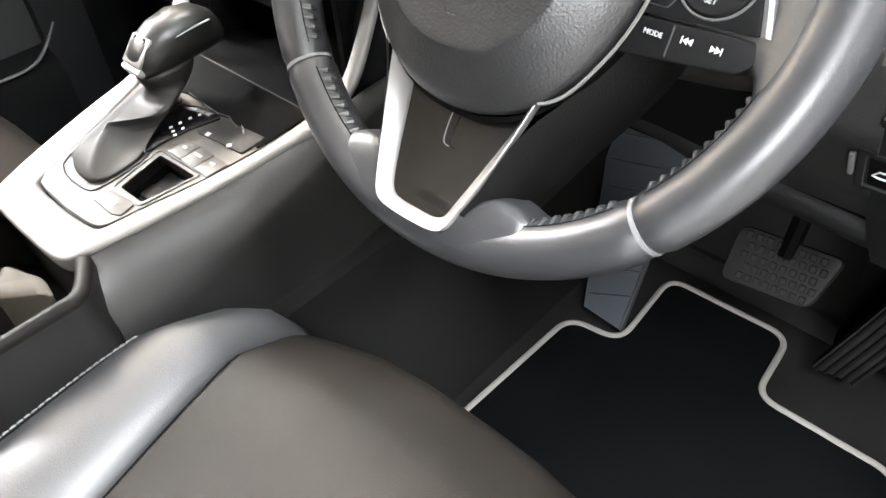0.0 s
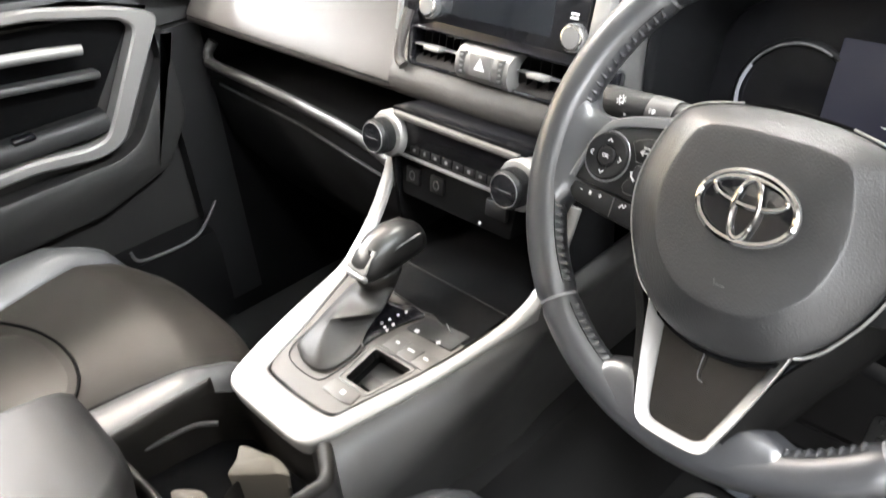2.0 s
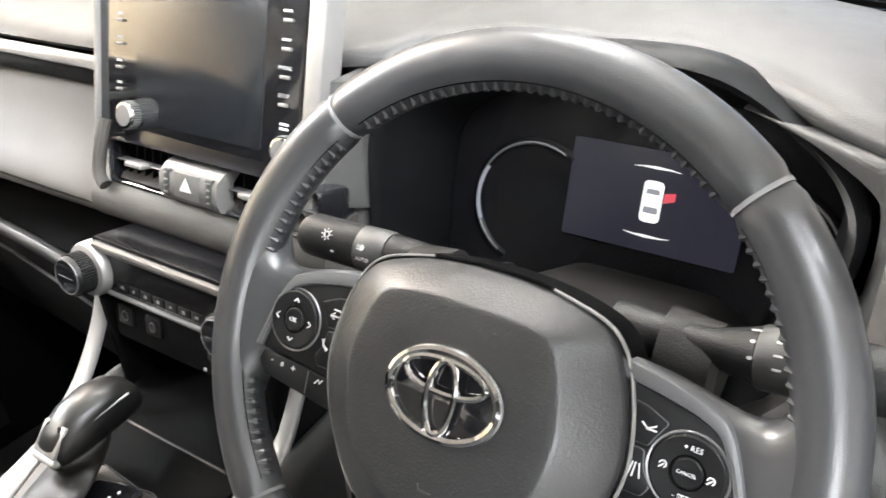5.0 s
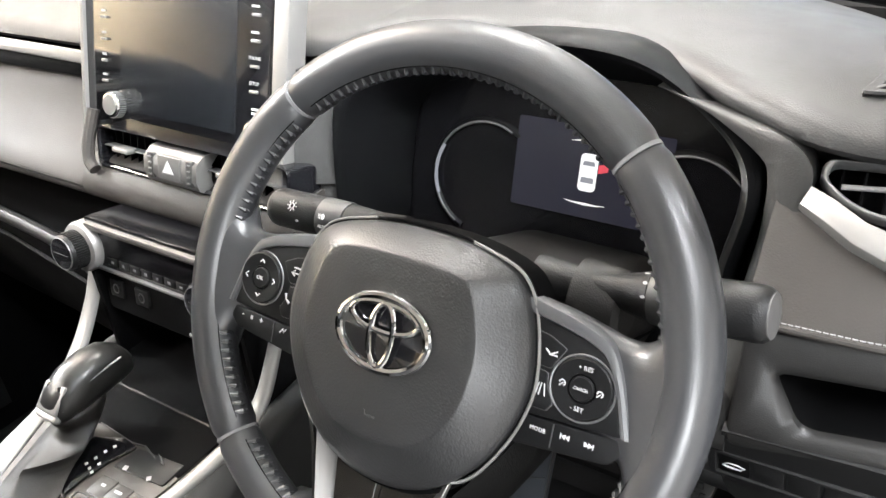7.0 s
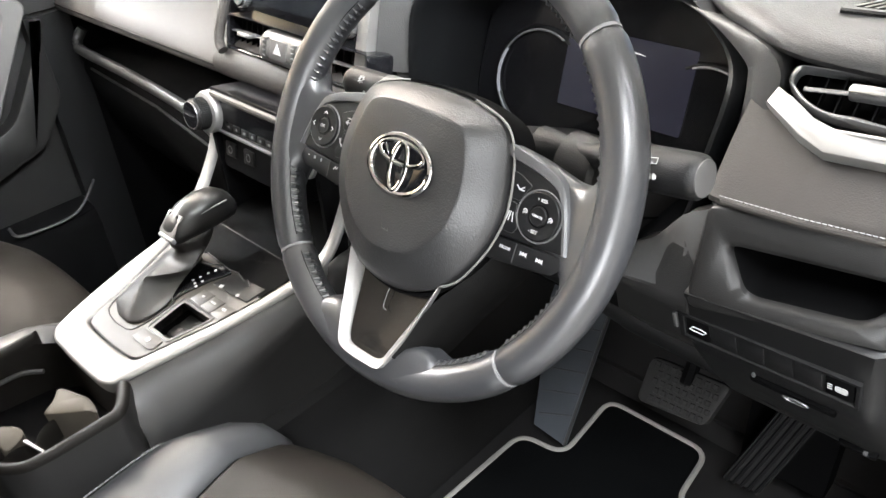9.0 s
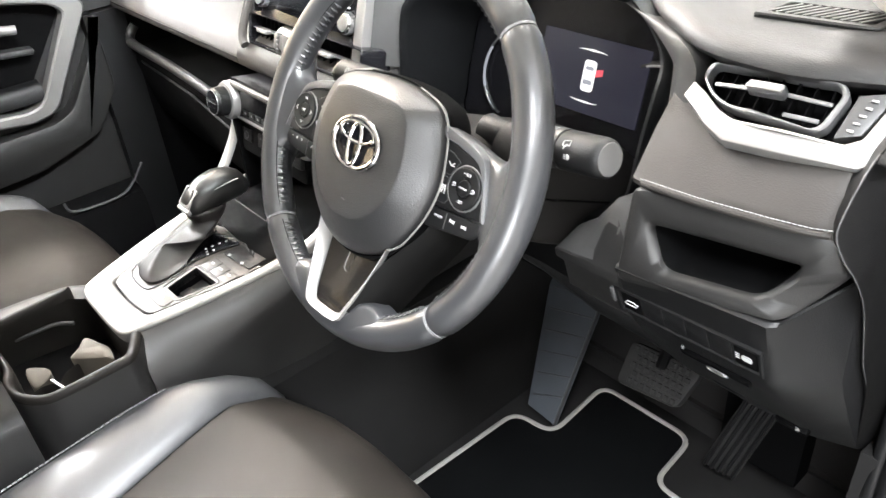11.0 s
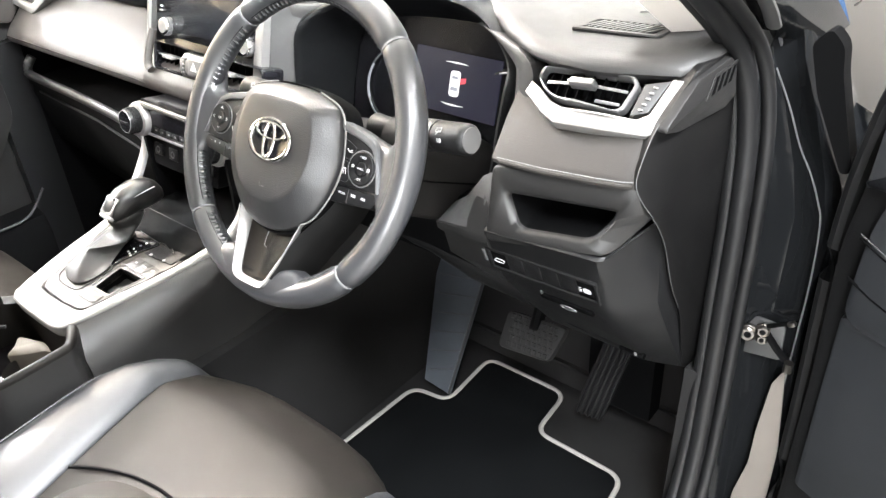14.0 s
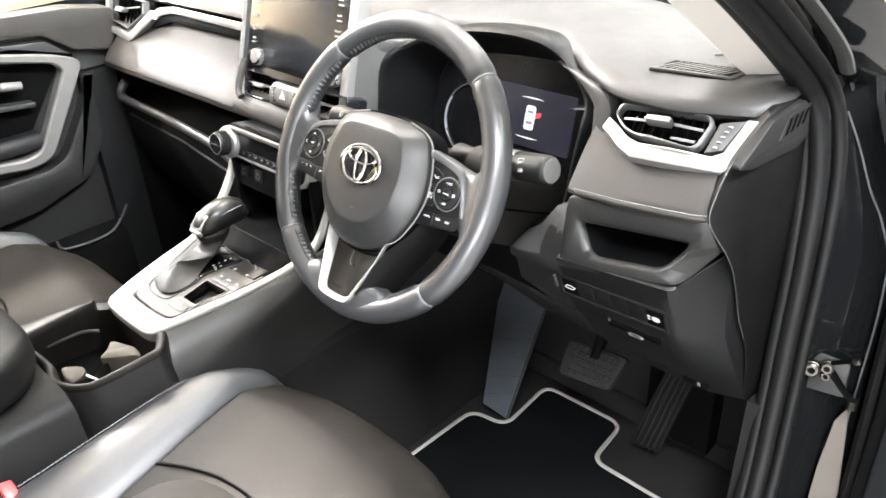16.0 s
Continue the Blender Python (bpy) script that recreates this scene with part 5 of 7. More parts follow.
BAR_OUT = [(0.070, 0.0408), (0.1015, 0.0350), (0.1220, 0.0282), (0.1305, 0.0215), (0.1390, 0.004), (0.1478, -0.0220)]
BAR_IN = [(0.070, 0.0315), (0.1050, 0.0252), (0.1190, 0.0210), (0.1265, 0.0160), (0.1342, 0.002), (0.1418, -0.0220)]
for s in (-1, 1):
    part("spoke", spoke_body(s), RIM, whl, "leather-covered side spoke", smooth=60)
    bo, bi = spline([(x, y, 0) for x, y in BAR_OUT], 4), spline([(x, y, 0) for x, y in BAR_IN], 4)
    plate = [(s * q.x, q.y) for q in bi] + [(s * 0.140, -0.0226), (s * 0.088, -0.0262), (s * 0.076, -0.026)]
    sp_ = part("switch_plate", prism(plate, 0.012, 0.0008, top=-0.0042), SWITCH_BLACK, whl, "dark satin plastic switch plate")
    secs = []
    for p, q in zip(bo, bi):
        secs.append([Vector((s * a.x, a.y, w)) for a, w in ((p, -0.014), (p, -0.0048), (p.lerp(q, 0.12), -0.0030), (p.lerp(q, 0.5), -0.0020), (p.lerp(q, 0.88), -0.0026), (q, -0.0046), (q, -0.014))])
    part("spoke_trim", loft(secs, closed=True, caps=True), SPOKE_GREY, whl, "grey satin trim bar", smooth=40)
    cx, cy = (-0.1205, 0.0) if s < 0 else (0.1162, -0.0028)
    pad_ = part("ring_key", turned([(0.0176, -0.006), (0.0176, 0.0004), (0.0166, 0.0013), (0.0084, 0.0004), (0.0080, -0.002)], 36, pose(cx, cy, -0.003)), SWITCH_BLACK, sp_, "round four-way key")
    part("key_edge", tube([Vector((cx + 0.0186 * math.cos(a), cy + 0.0186 * math.sin(a), -0.0040)) for a in (2 * math.pi * i / 36 for i in range(36))], 0.0007, 5, closed=True), SILVER_DARK, sp_)
    part("key_gap", tube([Vector((cx + 0.0078 * math.cos(a), cy + 0.0078 * math.sin(a), -0.0032)) for a in (2 * math.pi * i / 28 for i in range(28))], 0.0006, 5, closed=True), BLACK, sp_)
    part("centre_key", turned([(0.0072, -0.004), (0.0072, 0.0004), (0.0064, 0.0012), (0.0020, 0.0008)], 24, pose(cx, cy, -0.003)), SWITCH_BLACK, sp_)
    for outline in ([(0.078, 0.0225), (0.0925, 0.0205), (0.1035, 0.0155), (0.1015, 0.0125), (0.0985, 0.0070), (0.0965, 0.0025), (0.078, 0.0035)], [(0.078, 0.0012), (0.0955, 0.0000), (0.0965, -0.0080), (0.1015, -0.0165), (0.0985, -0.0215), (0.078, -0.0215)]):
        key = [(s * q.x, q.y) for q in rounded([(x, y, 0) for x, y in outline], 0.0015, 3)]
        part("side_key", prism(key, 0.008, 0.0008, top=-0.0034), SWITCH_BLACK, sp_)
        part("key_edge", tube([Vector((x, y, -0.0043)) for x, y in key], 0.0004, 5, closed=True), PLASTIC_GREY, sp_)
    low = part("lower_keys", prism([(s * q.x, q.y) for q in rounded([(0.080, -0.0278, 0), (0.1462, -0.0238, 0), (0.1448, -0.0320, 0), (0.1380, -0.0395, 0), (0.080, -0.0462, 0)], 0.003, 3)], 0.014, 0.0012, top=-0.0052), SWITCH_BLACK, whl, "row of small black keys")
    part("key_gap", rbox(0.0007, 0.014, 0.001, 0, pose(s * 0.1045, -0.0345, -0.0052)), PLASTIC_GREY, low)
    if s < 0:
        wording("OK", 0.0040, pose(cx, cy, -0.0012), pad_, WHITE_PRINT)
        for dx, dy, ang in ((0, 0.0118, 0), (0, -0.0118, 180), (-0.0122, 0, 90), (0.0122, 0, -90)):
            m2 = pose(cx + dx, cy + dy, -0.0016, 0, 0, ang)
            part("arrow", tube([m2 @ Vector(q) for q in ((-0.0018, -0.0009, 0), (0, 0.0011, 0), (0.0018, -0.0009, 0))], 0.0005, 5), WHITE_PRINT, pad_)
        part("arrow", tube([Vector(q) for q in ((-0.0932, 0.0138, -0.0030), (-0.0890, 0.0138, -0.0030), (-0.0872, 0.0122, -0.0030), (-0.0888, 0.0100, -0.0030), (-0.0945, 0.0100, -0.0030))], 0.0005, 5), WHITE_PRINT, sp_)
        part("arrow", tube([Vector(q) for q in ((-0.0922, 0.0120, -0.0030), (-0.0950, 0.0100, -0.0030), (-0.0922, 0.0082, -0.0030))], 0.0005, 5), WHITE_PRINT, sp_)
        part("phone_symbol", tube([Vector(q) for q in ((-0.0970, -0.0050, -0.0030), (-0.0962, -0.0085, -0.0030), (-0.0930, -0.0110, -0.0030))], [0.0010, 0.0005, 0.0010], 6), WHITE_PRINT, sp_)
        wording("-", 0.0070, pose(-0.1335, -0.0290, -0.0050), low, WHITE_PRINT)
        part("dot", rbox(0.0020, 0.0026, 0.0004, 0.0001, pose(-0.1252, -0.0298, -0.0050)), GREY_PRINT, low)
        wording("+", 0.0062, pose(-0.1163, -0.0300, -0.0050), low, WHITE_PRINT)
        part("voice_symbol", tube([Vector(q) for q in ((-0.0985, -0.0330, -0.0050), (-0.0962, -0.0300, -0.0050), (-0.0950, -0.0322, -0.0050), (-0.0932, -0.0296, -0.0050))], 0.0005, 5), WHITE_PRINT, low)
    else:
        wording("+ RES", 0.0036, pose(cx + 0.0004, 0.0090, -0.0014), pad_, WHITE_PRINT)
        wording("- SET", 0.0036, pose(cx, -0.0140, -0.0014), pad_, WHITE_PRINT)
        wording("CANCEL", 0.0024, pose(cx, cy, -0.0012), pad_, WHITE_PRINT)
        for dx in (-0.0110, 0.0108):
            part("symbol", tube([Vector((cx + dx + 0.0016 * math.cos(a), cy + 0.0006 + 0.0016 * math.sin(a), -0.0016)) for a in (radians(q) for q in range(-60, 200, 30))], 0.0004, 5), WHITE_PRINT, pad_)
            part("symbol", tube([Vector((cx + dx - 0.0016, cy - 0.0012, -0.0016)), Vector((cx + dx + 0.0004, cy + 0.0008, -0.0016))], 0.0004, 5), WHITE_PRINT, pad_)
        wording("MODE", 0.0034, pose(0.0956, -0.0335, -0.0050), low, WHITE_PRINT)
        for x, d in ((0.1124, -1), (0.1258, 1)):
            for k in (0, 1):
                part("symbol", prism([(x + d * (0.0024 * k - 0.0024), -0.0308), (x + d * (0.0024 * k - 0.0024), -0.0340), (x + d * (0.0024 * k + 0.0001), -0.0324)], 0.0005, 0, top=-0.0049), WHITE_PRINT, low)
            part("symbol", rbox(0.0005, 0.0032, 0.0005, 0, pose(x + d * 0.0028, -0.0324, -0.0050)), WHITE_PRINT, low)
        part("symbol", tube([Vector(q) for q in ((0.0915, 0.0130, -0.0030), (0.0945, 0.0105, -0.0030), (0.0985, 0.0128, -0.0030))], 0.0005, 5), WHITE_PRINT, sp_)
        part("symbol", tube([Vector(q) for q in ((0.0940, 0.0104, -0.0030), (0.0990, 0.0104, -0.0030))], 0.0005, 5), WHITE_PRINT, sp_)
        for x0, x1 in ((0.0905, 0.0918), (0.0925, 0.0932), (0.0962, 0.0948)):
            part("symbol", tube([Vector((x0, -0.0135, -0.0030)), Vector((x1, -0.0065, -0.0030))], 0.0004, 5), WHITE_PRINT, sp_)

# lower spoke: a dished silver V round a glossy insert with a slot
V_OUT = [(0.0520, -0.0770, -0.0005), (0.0510, -0.0826, 0.0000), (0.0445, -0.1080, 0.0030), (0.0370, -0.1334, 0.0065), (0.0312, -0.1500, 0.0098), (0.0280, -0.1588, 0.0110), (0.0235, -0.1640, 0.0115), (0.0150, -0.1662, 0.0115), (0.0, -0.1668, 0.0115)]
V_IN = [(0.0440, -0.0770, -0.0140), (0.0426, -0.0826, -0.0130), (0.0360, -0.1080, -0.0076), (0.0285, -0.1334, -0.0004), (0.0238, -0.1482, 0.0036), (0.0210, -0.1556, 0.0050), (0.0168, -0.1592, 0.0058), (0.0100, -0.1604, 0.0060), (0.0, -0.1606, 0.0060)]
vo, vi = spline(V_OUT, 4), spline(V_IN, 4)
vo = [Vector((-q.x, q.y, q.z)) for q in vo] + vo[::-1][1:]
vi = [Vector((-q.x, q.y, q.z)) for q in vi] + vi[::-1][1:]
back = Vector((0, 0, -0.006))
part("lower_trim", loft([[p + back, p + Vector((0, 0, -0.0008)), p.lerp(q, 0.07) + Vector((0, 0, 0.0004)), p.lerp(q, 0.5) + Vector((0, 0, 0.0006)), p.lerp(q, 0.95), q + Vector((0, 0, -0.0012)), q + back] for p, q in zip(vo, vi)], closed=True, caps=True), SILVER, whl, "satin silver V-shaped lower trim", smooth=40)
half = len(vi) // 2
rows = []
for k in range(half + 1):
    a, b = vi[k] + Vector((0.0004, 0, -0.0016)), vi[len(vi) - 1 - k] + Vector((-0.0004, 0, -0.0016))
    rows.append([a.lerp(b, f) - Vector((0, 0, 0.0030 * math.sin(math.pi * f) * (1 - k / half))) for f in (0.0, 0.15, 0.32, 0.5, 0.68, 0.85, 1.0)] + [b + back, a + back])
rows = rows[:-1]
part("lower_spoke", loft(rows, closed=True, caps=True), SPOKE_INSERT, whl, "glossy dark grey lower spoke insert", smooth=50)
slant = Matrix(((1, 0, 0, 0), (0, 1, 0, 0), (0, -0.25, 1, -0.0345), (0, 0, 0, 1)))
part("insert_edge", tube([slant @ Vector(q) for q in spline([(-0.0030, -0.092, 0.0002), (-0.0022, -0.112, 0.0002), (-0.0004, -0.121, 0.0002), (0.0040, -0.1225, 0.0002)], 4)], 0.0004, 6), SILVER_DARK, whl, "thin edge line in the glossy insert")
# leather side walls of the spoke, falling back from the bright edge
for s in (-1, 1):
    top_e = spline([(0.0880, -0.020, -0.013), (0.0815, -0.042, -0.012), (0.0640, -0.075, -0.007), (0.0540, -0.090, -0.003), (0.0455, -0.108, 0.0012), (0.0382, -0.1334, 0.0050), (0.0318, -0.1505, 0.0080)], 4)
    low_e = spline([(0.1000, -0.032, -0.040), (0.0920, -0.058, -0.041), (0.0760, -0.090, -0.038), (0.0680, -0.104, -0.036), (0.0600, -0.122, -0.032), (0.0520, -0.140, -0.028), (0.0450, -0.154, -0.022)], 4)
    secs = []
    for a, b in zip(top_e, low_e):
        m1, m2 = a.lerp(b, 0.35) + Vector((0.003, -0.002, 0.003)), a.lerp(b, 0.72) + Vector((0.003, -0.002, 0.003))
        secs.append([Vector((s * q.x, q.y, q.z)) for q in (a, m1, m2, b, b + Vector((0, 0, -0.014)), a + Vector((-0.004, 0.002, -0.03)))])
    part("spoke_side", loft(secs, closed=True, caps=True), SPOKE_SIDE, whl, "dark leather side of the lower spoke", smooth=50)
    # rim leather drawn up round the foot of the spoke
    crest = spline([(0.0320, -0.1510, 0.0062), (0.0385, -0.1410, 0.0048), (0.0470, -0.1365, 0.0030), (0.0565, -0.1366, 0.0010), (0.0660, -0.1395, -0.0015), (0.0800, -0.1460, -0.012)], 4)
    foot = spline([(0.0200, -0.1720, 0.0060), (0.0330, -0.1700, 0.0060), (0.0460, -0.1670, 0.0055), (0.0570, -0.1630, 0.0044), (0.0690, -0.1570, 0.0030), (0.0840, -0.1490, -0.004)], 4)
    secs = []
    for a, b in zip(crest, foot):
        d = a - b
        secs.append([Vector((s * q.x, q.y, q.z)) for q in (a + d * 0.05 + Vector((0, 0, -0.022)), a + d * 0.05 + Vector((0, 0, -0.008)), a + Vector((0, 0, -0.002)), a.lerp(b, 0.15), a.lerp(b, 0.45) + Vector((0, 0, 0.0012)), b, b + Vector((0, 0, -0.02)))])
    part("spoke_root", loft(secs, closed=True, caps=True), RIM, whl, "leather at the foot of the spoke", smooth=60)
part("hub", turned([(0.050, -0.060), (0.058, -0.035), (0.055, -0.016), (0.03, -0.012)], 32, pose(0, -0.02, 0)), BLACK, whl)
part("back_cover", prism([(-0.052, -0.05), (-0.03, -0.150), (0.03, -0.150), (0.052, -0.05)], 0.02, 0.003, top=-0.022), BLACK, whl)

# ---- steering column and stalks ----
col = thing("steering_column", "black plastic steering column shroud behind the wheel", "steering column")


def col_sec(y, cz, hx, hz):
    return [Vector((0.36 + q.x, y, cz + q.y)) for q in [Vector(p) for p in rounded([(-hx, -hz), (hx, -hz), (hx, hz * 0.7), (hx * 0.7, hz), (-hx * 0.7, hz), (-hx, hz * 0.7)], 0.014, 3)]]


part("shroud", loft([col_sec(0.045, 0.655, 0.060, 0.046), col_sec(0.075, 0.645, 0.074, 0.052), col_sec(0.14, 0.612, 0.082, 0.056), col_sec(0.30, 0.535, 0.088, 0.064)], closed=True, caps=True), SHROUD, col, smooth=50)
part("shroud_split", tube([(0.435, 0.08, 0.645), (0.443, 0.14, 0.612), (0.449, 0.28, 0.548)], 0.0012, 6), BLACK, col)
part("collar", turned([(0.046, 0.0), (0.050, 0.02), (0.054, 0.05)], 28, axes((0.36, 0.022, 0.675), (1, 0, 0), (0, 0.9, -0.44))), PLASTIC, col)
for sx, rr in ((-1, 0.022), (1, 0.0245)):
    part("stalk_socket", turned([(rr * 0.82, 0.034), (rr, 0.030), (rr * 1.04, 0.020), (rr * 1.12, 0.0)], 28, axes((0.36 + sx * 0.072, 0.100, 0.682), (0, 1, 0), (sx, 0, 0))), SHROUD, col, "round socket at the stalk root", smooth=40)


def stalk(name, tip, root, r, label, marks, stem):
    tip, root = Vector(tip), Vector(root)
    t = thing(name, label, "stalk")
    d = (root - tip).normalized()
    m = axes(tip, d.orthogonal(), d)
    n = (root - tip).length
    part("grip", turned([(r * 0.80, 0.0), (r * 0.96, 0.003), (r, 0.008), (r, n * 0.30), (r * 0.97, n * 0.31)], 24, m), PLASTIC, t)
    part("dial", turned([(r * 1.02, n * 0.315), (r * 1.03, n * 0.33), (r * 1.03, n * 0.45), (r * 1.0, n * 0.46)], 24, m), PLASTIC_GREY, t, "turning light dial")
    part("stem", turned([(r * 0.97, n * 0.465), (r * 0.90, n * stem), (r * 0.58, n * (stem + 0.16)), (r * 0.66, n * (stem + 0.27)), (r * 1.0, n)], 24, m), PLASTIC, t)
    part("end_cap", turned([(r * 0.6, -0.0012), (r * 0.80, -0.0006), (r * 0.82, 0.001)], 24, m), STALK_CAP, t)
    side = Vector((0, -0.75, 0.66))
    side = (side - d * side.dot(d)).normalized()
    across = d.cross(side)
    for f, a, sort, size in marks:
        out = side * math.cos(a) + across * math.sin(a)
        face = axes(tip + d * n * f + out * (r * 1.045), d if d.x > 0 else -d, out)
        if sort == "bar":
            part("mark", rbox(size, size * 0.25, 0.0004, 0, face), WHITE_PRINT, t)
        elif sort == "dot":
            part("mark", prism(circle(0, 0, size / 2, 10, size / 3), 0.0004, 0, face), WHITE_PRINT, t)
        elif sort == "sun":
            part("mark", tube([face @ Vector((0.25 * size * math.cos(b), 0.25 * size * math.sin(b), 0)) for b in (2 * math.pi * i / 12 for i in range(12))], 0.0004, 5, closed=True), WHITE_PRINT, t)
            for b in (math.pi * i / 4 for i in range(8)):
                part("mark", rbox(size * 0.18, 0.0006, 0.0004, 0, face @ pose(0.44 * size * math.cos(b), 0.44 * size * math.sin(b), 0, 0, 0, math.degrees(b))), WHITE_PRINT, t)
        elif sort == "lamp":
            part("mark", prism([(size * 0.5 * math.cos(b) * (0.8 if math.cos(b) > 0 else 0.25), size * 0.38 * math.sin(b)) for b in (2 * math.pi * i / 14 for i in range(14))], 0.0004, 0, face), WHITE_PRINT, t)
            for k in (-1, 0, 1):
                part("mark", rbox(size * 0.35, 0.0006, 0.0004, 0, face @ pose(-size * 0.42, k * size * 0.22, 0, 0, 0, -12)), WHITE_PRINT, t)
        elif sort == "wiper":
            part("mark", tube([face @ Vector((x * size, y * size, 0)) for x, y in ((-0.5, 0.3), (0.5, 0.4), (0.5, -0.2), (-0.5, -0.3))], 0.0004, 5, closed=True), WHITE_PRINT, t)
            part("mark", rbox(size * 0.7, 0.0006, 0.0004, 0, face @ pose(-size * 0.1, -size * 0.35, 0, 0, 0, 60)), WHITE_PRINT, t)
        else:
            wording(sort, size, face, t, WHITE_PRINT)
    return t


stalk("light_stalk", (0.163, 0.100, 0.690), (0.325, 0.105, 0.690), 0.0160, "black light stalk with white symbols", [(0.17, -0.05, "sun", 0.0085), (0.21, 0.62, "dot", 0.0030), (0.36, 0.12, "lamp", 0.0060), (0.37, 0.62, "AUTO", 0.0040), (0.52, 0.45, "dot", 0.0030), (0.585, 0.05, "lamp", 0.0048), (0.585, 0.45, "lamp", 0.0050), (0.68, 0.0, "lamp", 0.0054)], 0.60)
stalk("wiper_stalk", (0.553, 0.0866, 0.7148), (0.405, 0.098, 0.690), 0.0170, "thick black wiper stalk with white symbols", [(0.20, -0.55, "lamp", 0.0065), (0.22, 0.05, "wiper", 0.0075), (0.38, -0.4, "bar", 0.0045), (0.38, 0.0, "bar", 0.0045), (0.38, 0.4, "bar", 0.0045), (0.38, 0.8, "wiper", 0.0050), (0.47, -0.2, "dot", 0.0030), (0.47, 0.3, "dot", 0.0030), (0.47, 0.7, "bar", 0.0050)], 0.49)


# ---- centre console ----
con = thing("centre_console", "grey centre console with a satin silver surround", "centre console")
PN = Vector((0, -0.156, 0.988)).normalized()


def pz(y):
    return 0.4395 + 0.158 * (y + 0.134)


def ribbon(path, thick, up=PN, crown=0.003):
    """A flat bar along points (x, y, z, width)."""
    p = [Vector(q[:3]) for q in path]
    secs = []
    for i, q in enumerate(p):
        d = (p[min(i + 1, len(p) - 1)] - p[max(i - 1, 0)]).normalized()
        u = (up - d * up.dot(d))
        u = u.normalized() if u.length > 0.15 else Vector((0, -1, 0.1)).normalized()
        s = d.cross(u).normalized()
        h = path[i][3] / 2
        secs.append([q + s * a * h + u * b for a, b in ((-1, -thick), (-1, -0.003), (-0.9, -0.0008), (-0.5, crown * 0.6), (0, crown), (0.5, crown * 0.6), (0.9, -0.0008), (1, -0.003), (1, -thick))])
    return loft(secs, closed=True, caps=True)


# surround rail: outer and inner edge, from the passenger's side round the nose to the driver's side
RAIL = [((-0.128, 0.088, 0.572), (-0.112, 0.088, 0.572)), ((-0.132, 0.072, 0.530), (-0.114, 0.072, 0.530)), ((-0.1315, 0.042, 0.489), (-0.1105, 0.040, 0.489)), ((-0.1245, 0.012, 0.469), (-0.1030, 0.008, 0.468)), ((-0.1125, -0.024), (-0.0900, -0.030)), ((-0.1040, -0.085), (-0.0750, -0.080)), ((-0.0920, -0.150), (-0.0645, -0.120)), ((-0.0810, -0.188), (-0.0560, -0.154)), ((-0.0740, -0.1985), (-0.0525, -0.1645)), ((-0.0600, -0.205), (-0.0450, -0.1682)), ((-0.0300, -0.2065), (-0.0250, -0.1695)), ((0.0090, -0.2065), (0.0080, -0.1695)), ((0.0460, -0.2050), (0.0420, -0.1670)), ((0.0620, -0.1995), (0.0530, -0.1645)), ((0.0700, -0.1905), (0.0595, -0.1595)), ((0.0770, -0.173), (0.0640, -0.1470)), ((0.0880, -0.140), (0.0745, -0.1170)), ((0.1060, -0.080), (0.0890, -0.0780)), ((0.1210, -0.015), (0.1025, -0.0240)), ((0.1310, 0.033, 0.471), (0.1125, 0.031, 0.470)), ((0.1345, 0.062, 0.490), (0.1175, 0.062, 0.490)), ((0.1385, 0.084, 0.532), (0.1235, 0.084, 0.532)), ((0.142, 0.100, 0.572), (0.128, 0.100, 0.572))]


def lifted(q):
    return q if len(q) == 3 else (q[0], q[1], pz(q[1]))


edge_out = spline([lifted(o_) for o_, _ in RAIL], 4)
edge_in = spline([lifted(i_) for _, i_ in RAIL], 4)
secs = []
for k in range(len(edge_out)):
    d = edge_out[min(k + 1, len(edge_out) - 1)] + edge_in[min(k + 1, len(edge_in) - 1)] - edge_out[max(k - 1, 0)] - edge_in[max(k - 1, 0)]
    w = edge_in[k] - edge_out[k]
    u = d.cross(w).normalized()
    if u.dot(Vector((0, -0.3, 1))) < 0:
        u = -u
    secs.append([edge_out[k] + w * f + u * h for f, h in ((0.03, -0.018 if edge_out[k].z < 0.475 else -0.006), (0.0, -0.0035), (0.03, -0.0012), (0.10, 0.0), (0.35, 0.0016), (0.65, 0.0014), (0.90, -0.0002), (0.97, -0.0014), (1.0, -0.0035), (1.0, -0.016 if edge_out[k].z < 0.475 else -0.006))])
part("silver_rail", loft(secs, closed=True, caps=True), SILVER, con, "satin silver surround rail", smooth=50)


def radial_ring(outer, inner, c, n=64):
    """Matching points of two outlines seen from c."""
    def cast(poly, a):
        d = Vector((math.cos(a), math.sin(a)))
        best = None
        for i in range(len(poly)):
            p, q = Vector(poly[i - 1]) - Vector(c), Vector(poly[i]) - Vector(c)
            e = q - p
            den = d.x * e.y - d.y * e.x
            if abs(den) < 1e-12:
                continue
            t = (p.x * e.y - p.y * e.x) / den
            u = (p.x * d.y - p.y * d.x) / den
            if t > 0 and -1e-9 <= u <= 1 + 1e-9 and (best is None or t < best):
                best = t
        return tuple(Vector(c) + d * (best or 0.001))
    ang = [2 * math.pi * i / n for i in range(n)]
    ang += [math.atan2(q[1] - c[1], q[0] - c[0]) % (2 * math.pi) for q in inner]
    ang = sorted(set(round(a, 5) for a in ang))
    return [cast(outer, a) for a in ang], [cast(inner, a) for a in ang]


def spline2(pts, n=5):
    return [(q.x, q.y) for q in spline([(x, y, 0) for x, y in pts], n)]


cm2 = axes((0, -0.134, 0.4395), (1, 0, 0), PN)


def cpl(x, y):
    return (x, (y + 0.134) / 0.988)


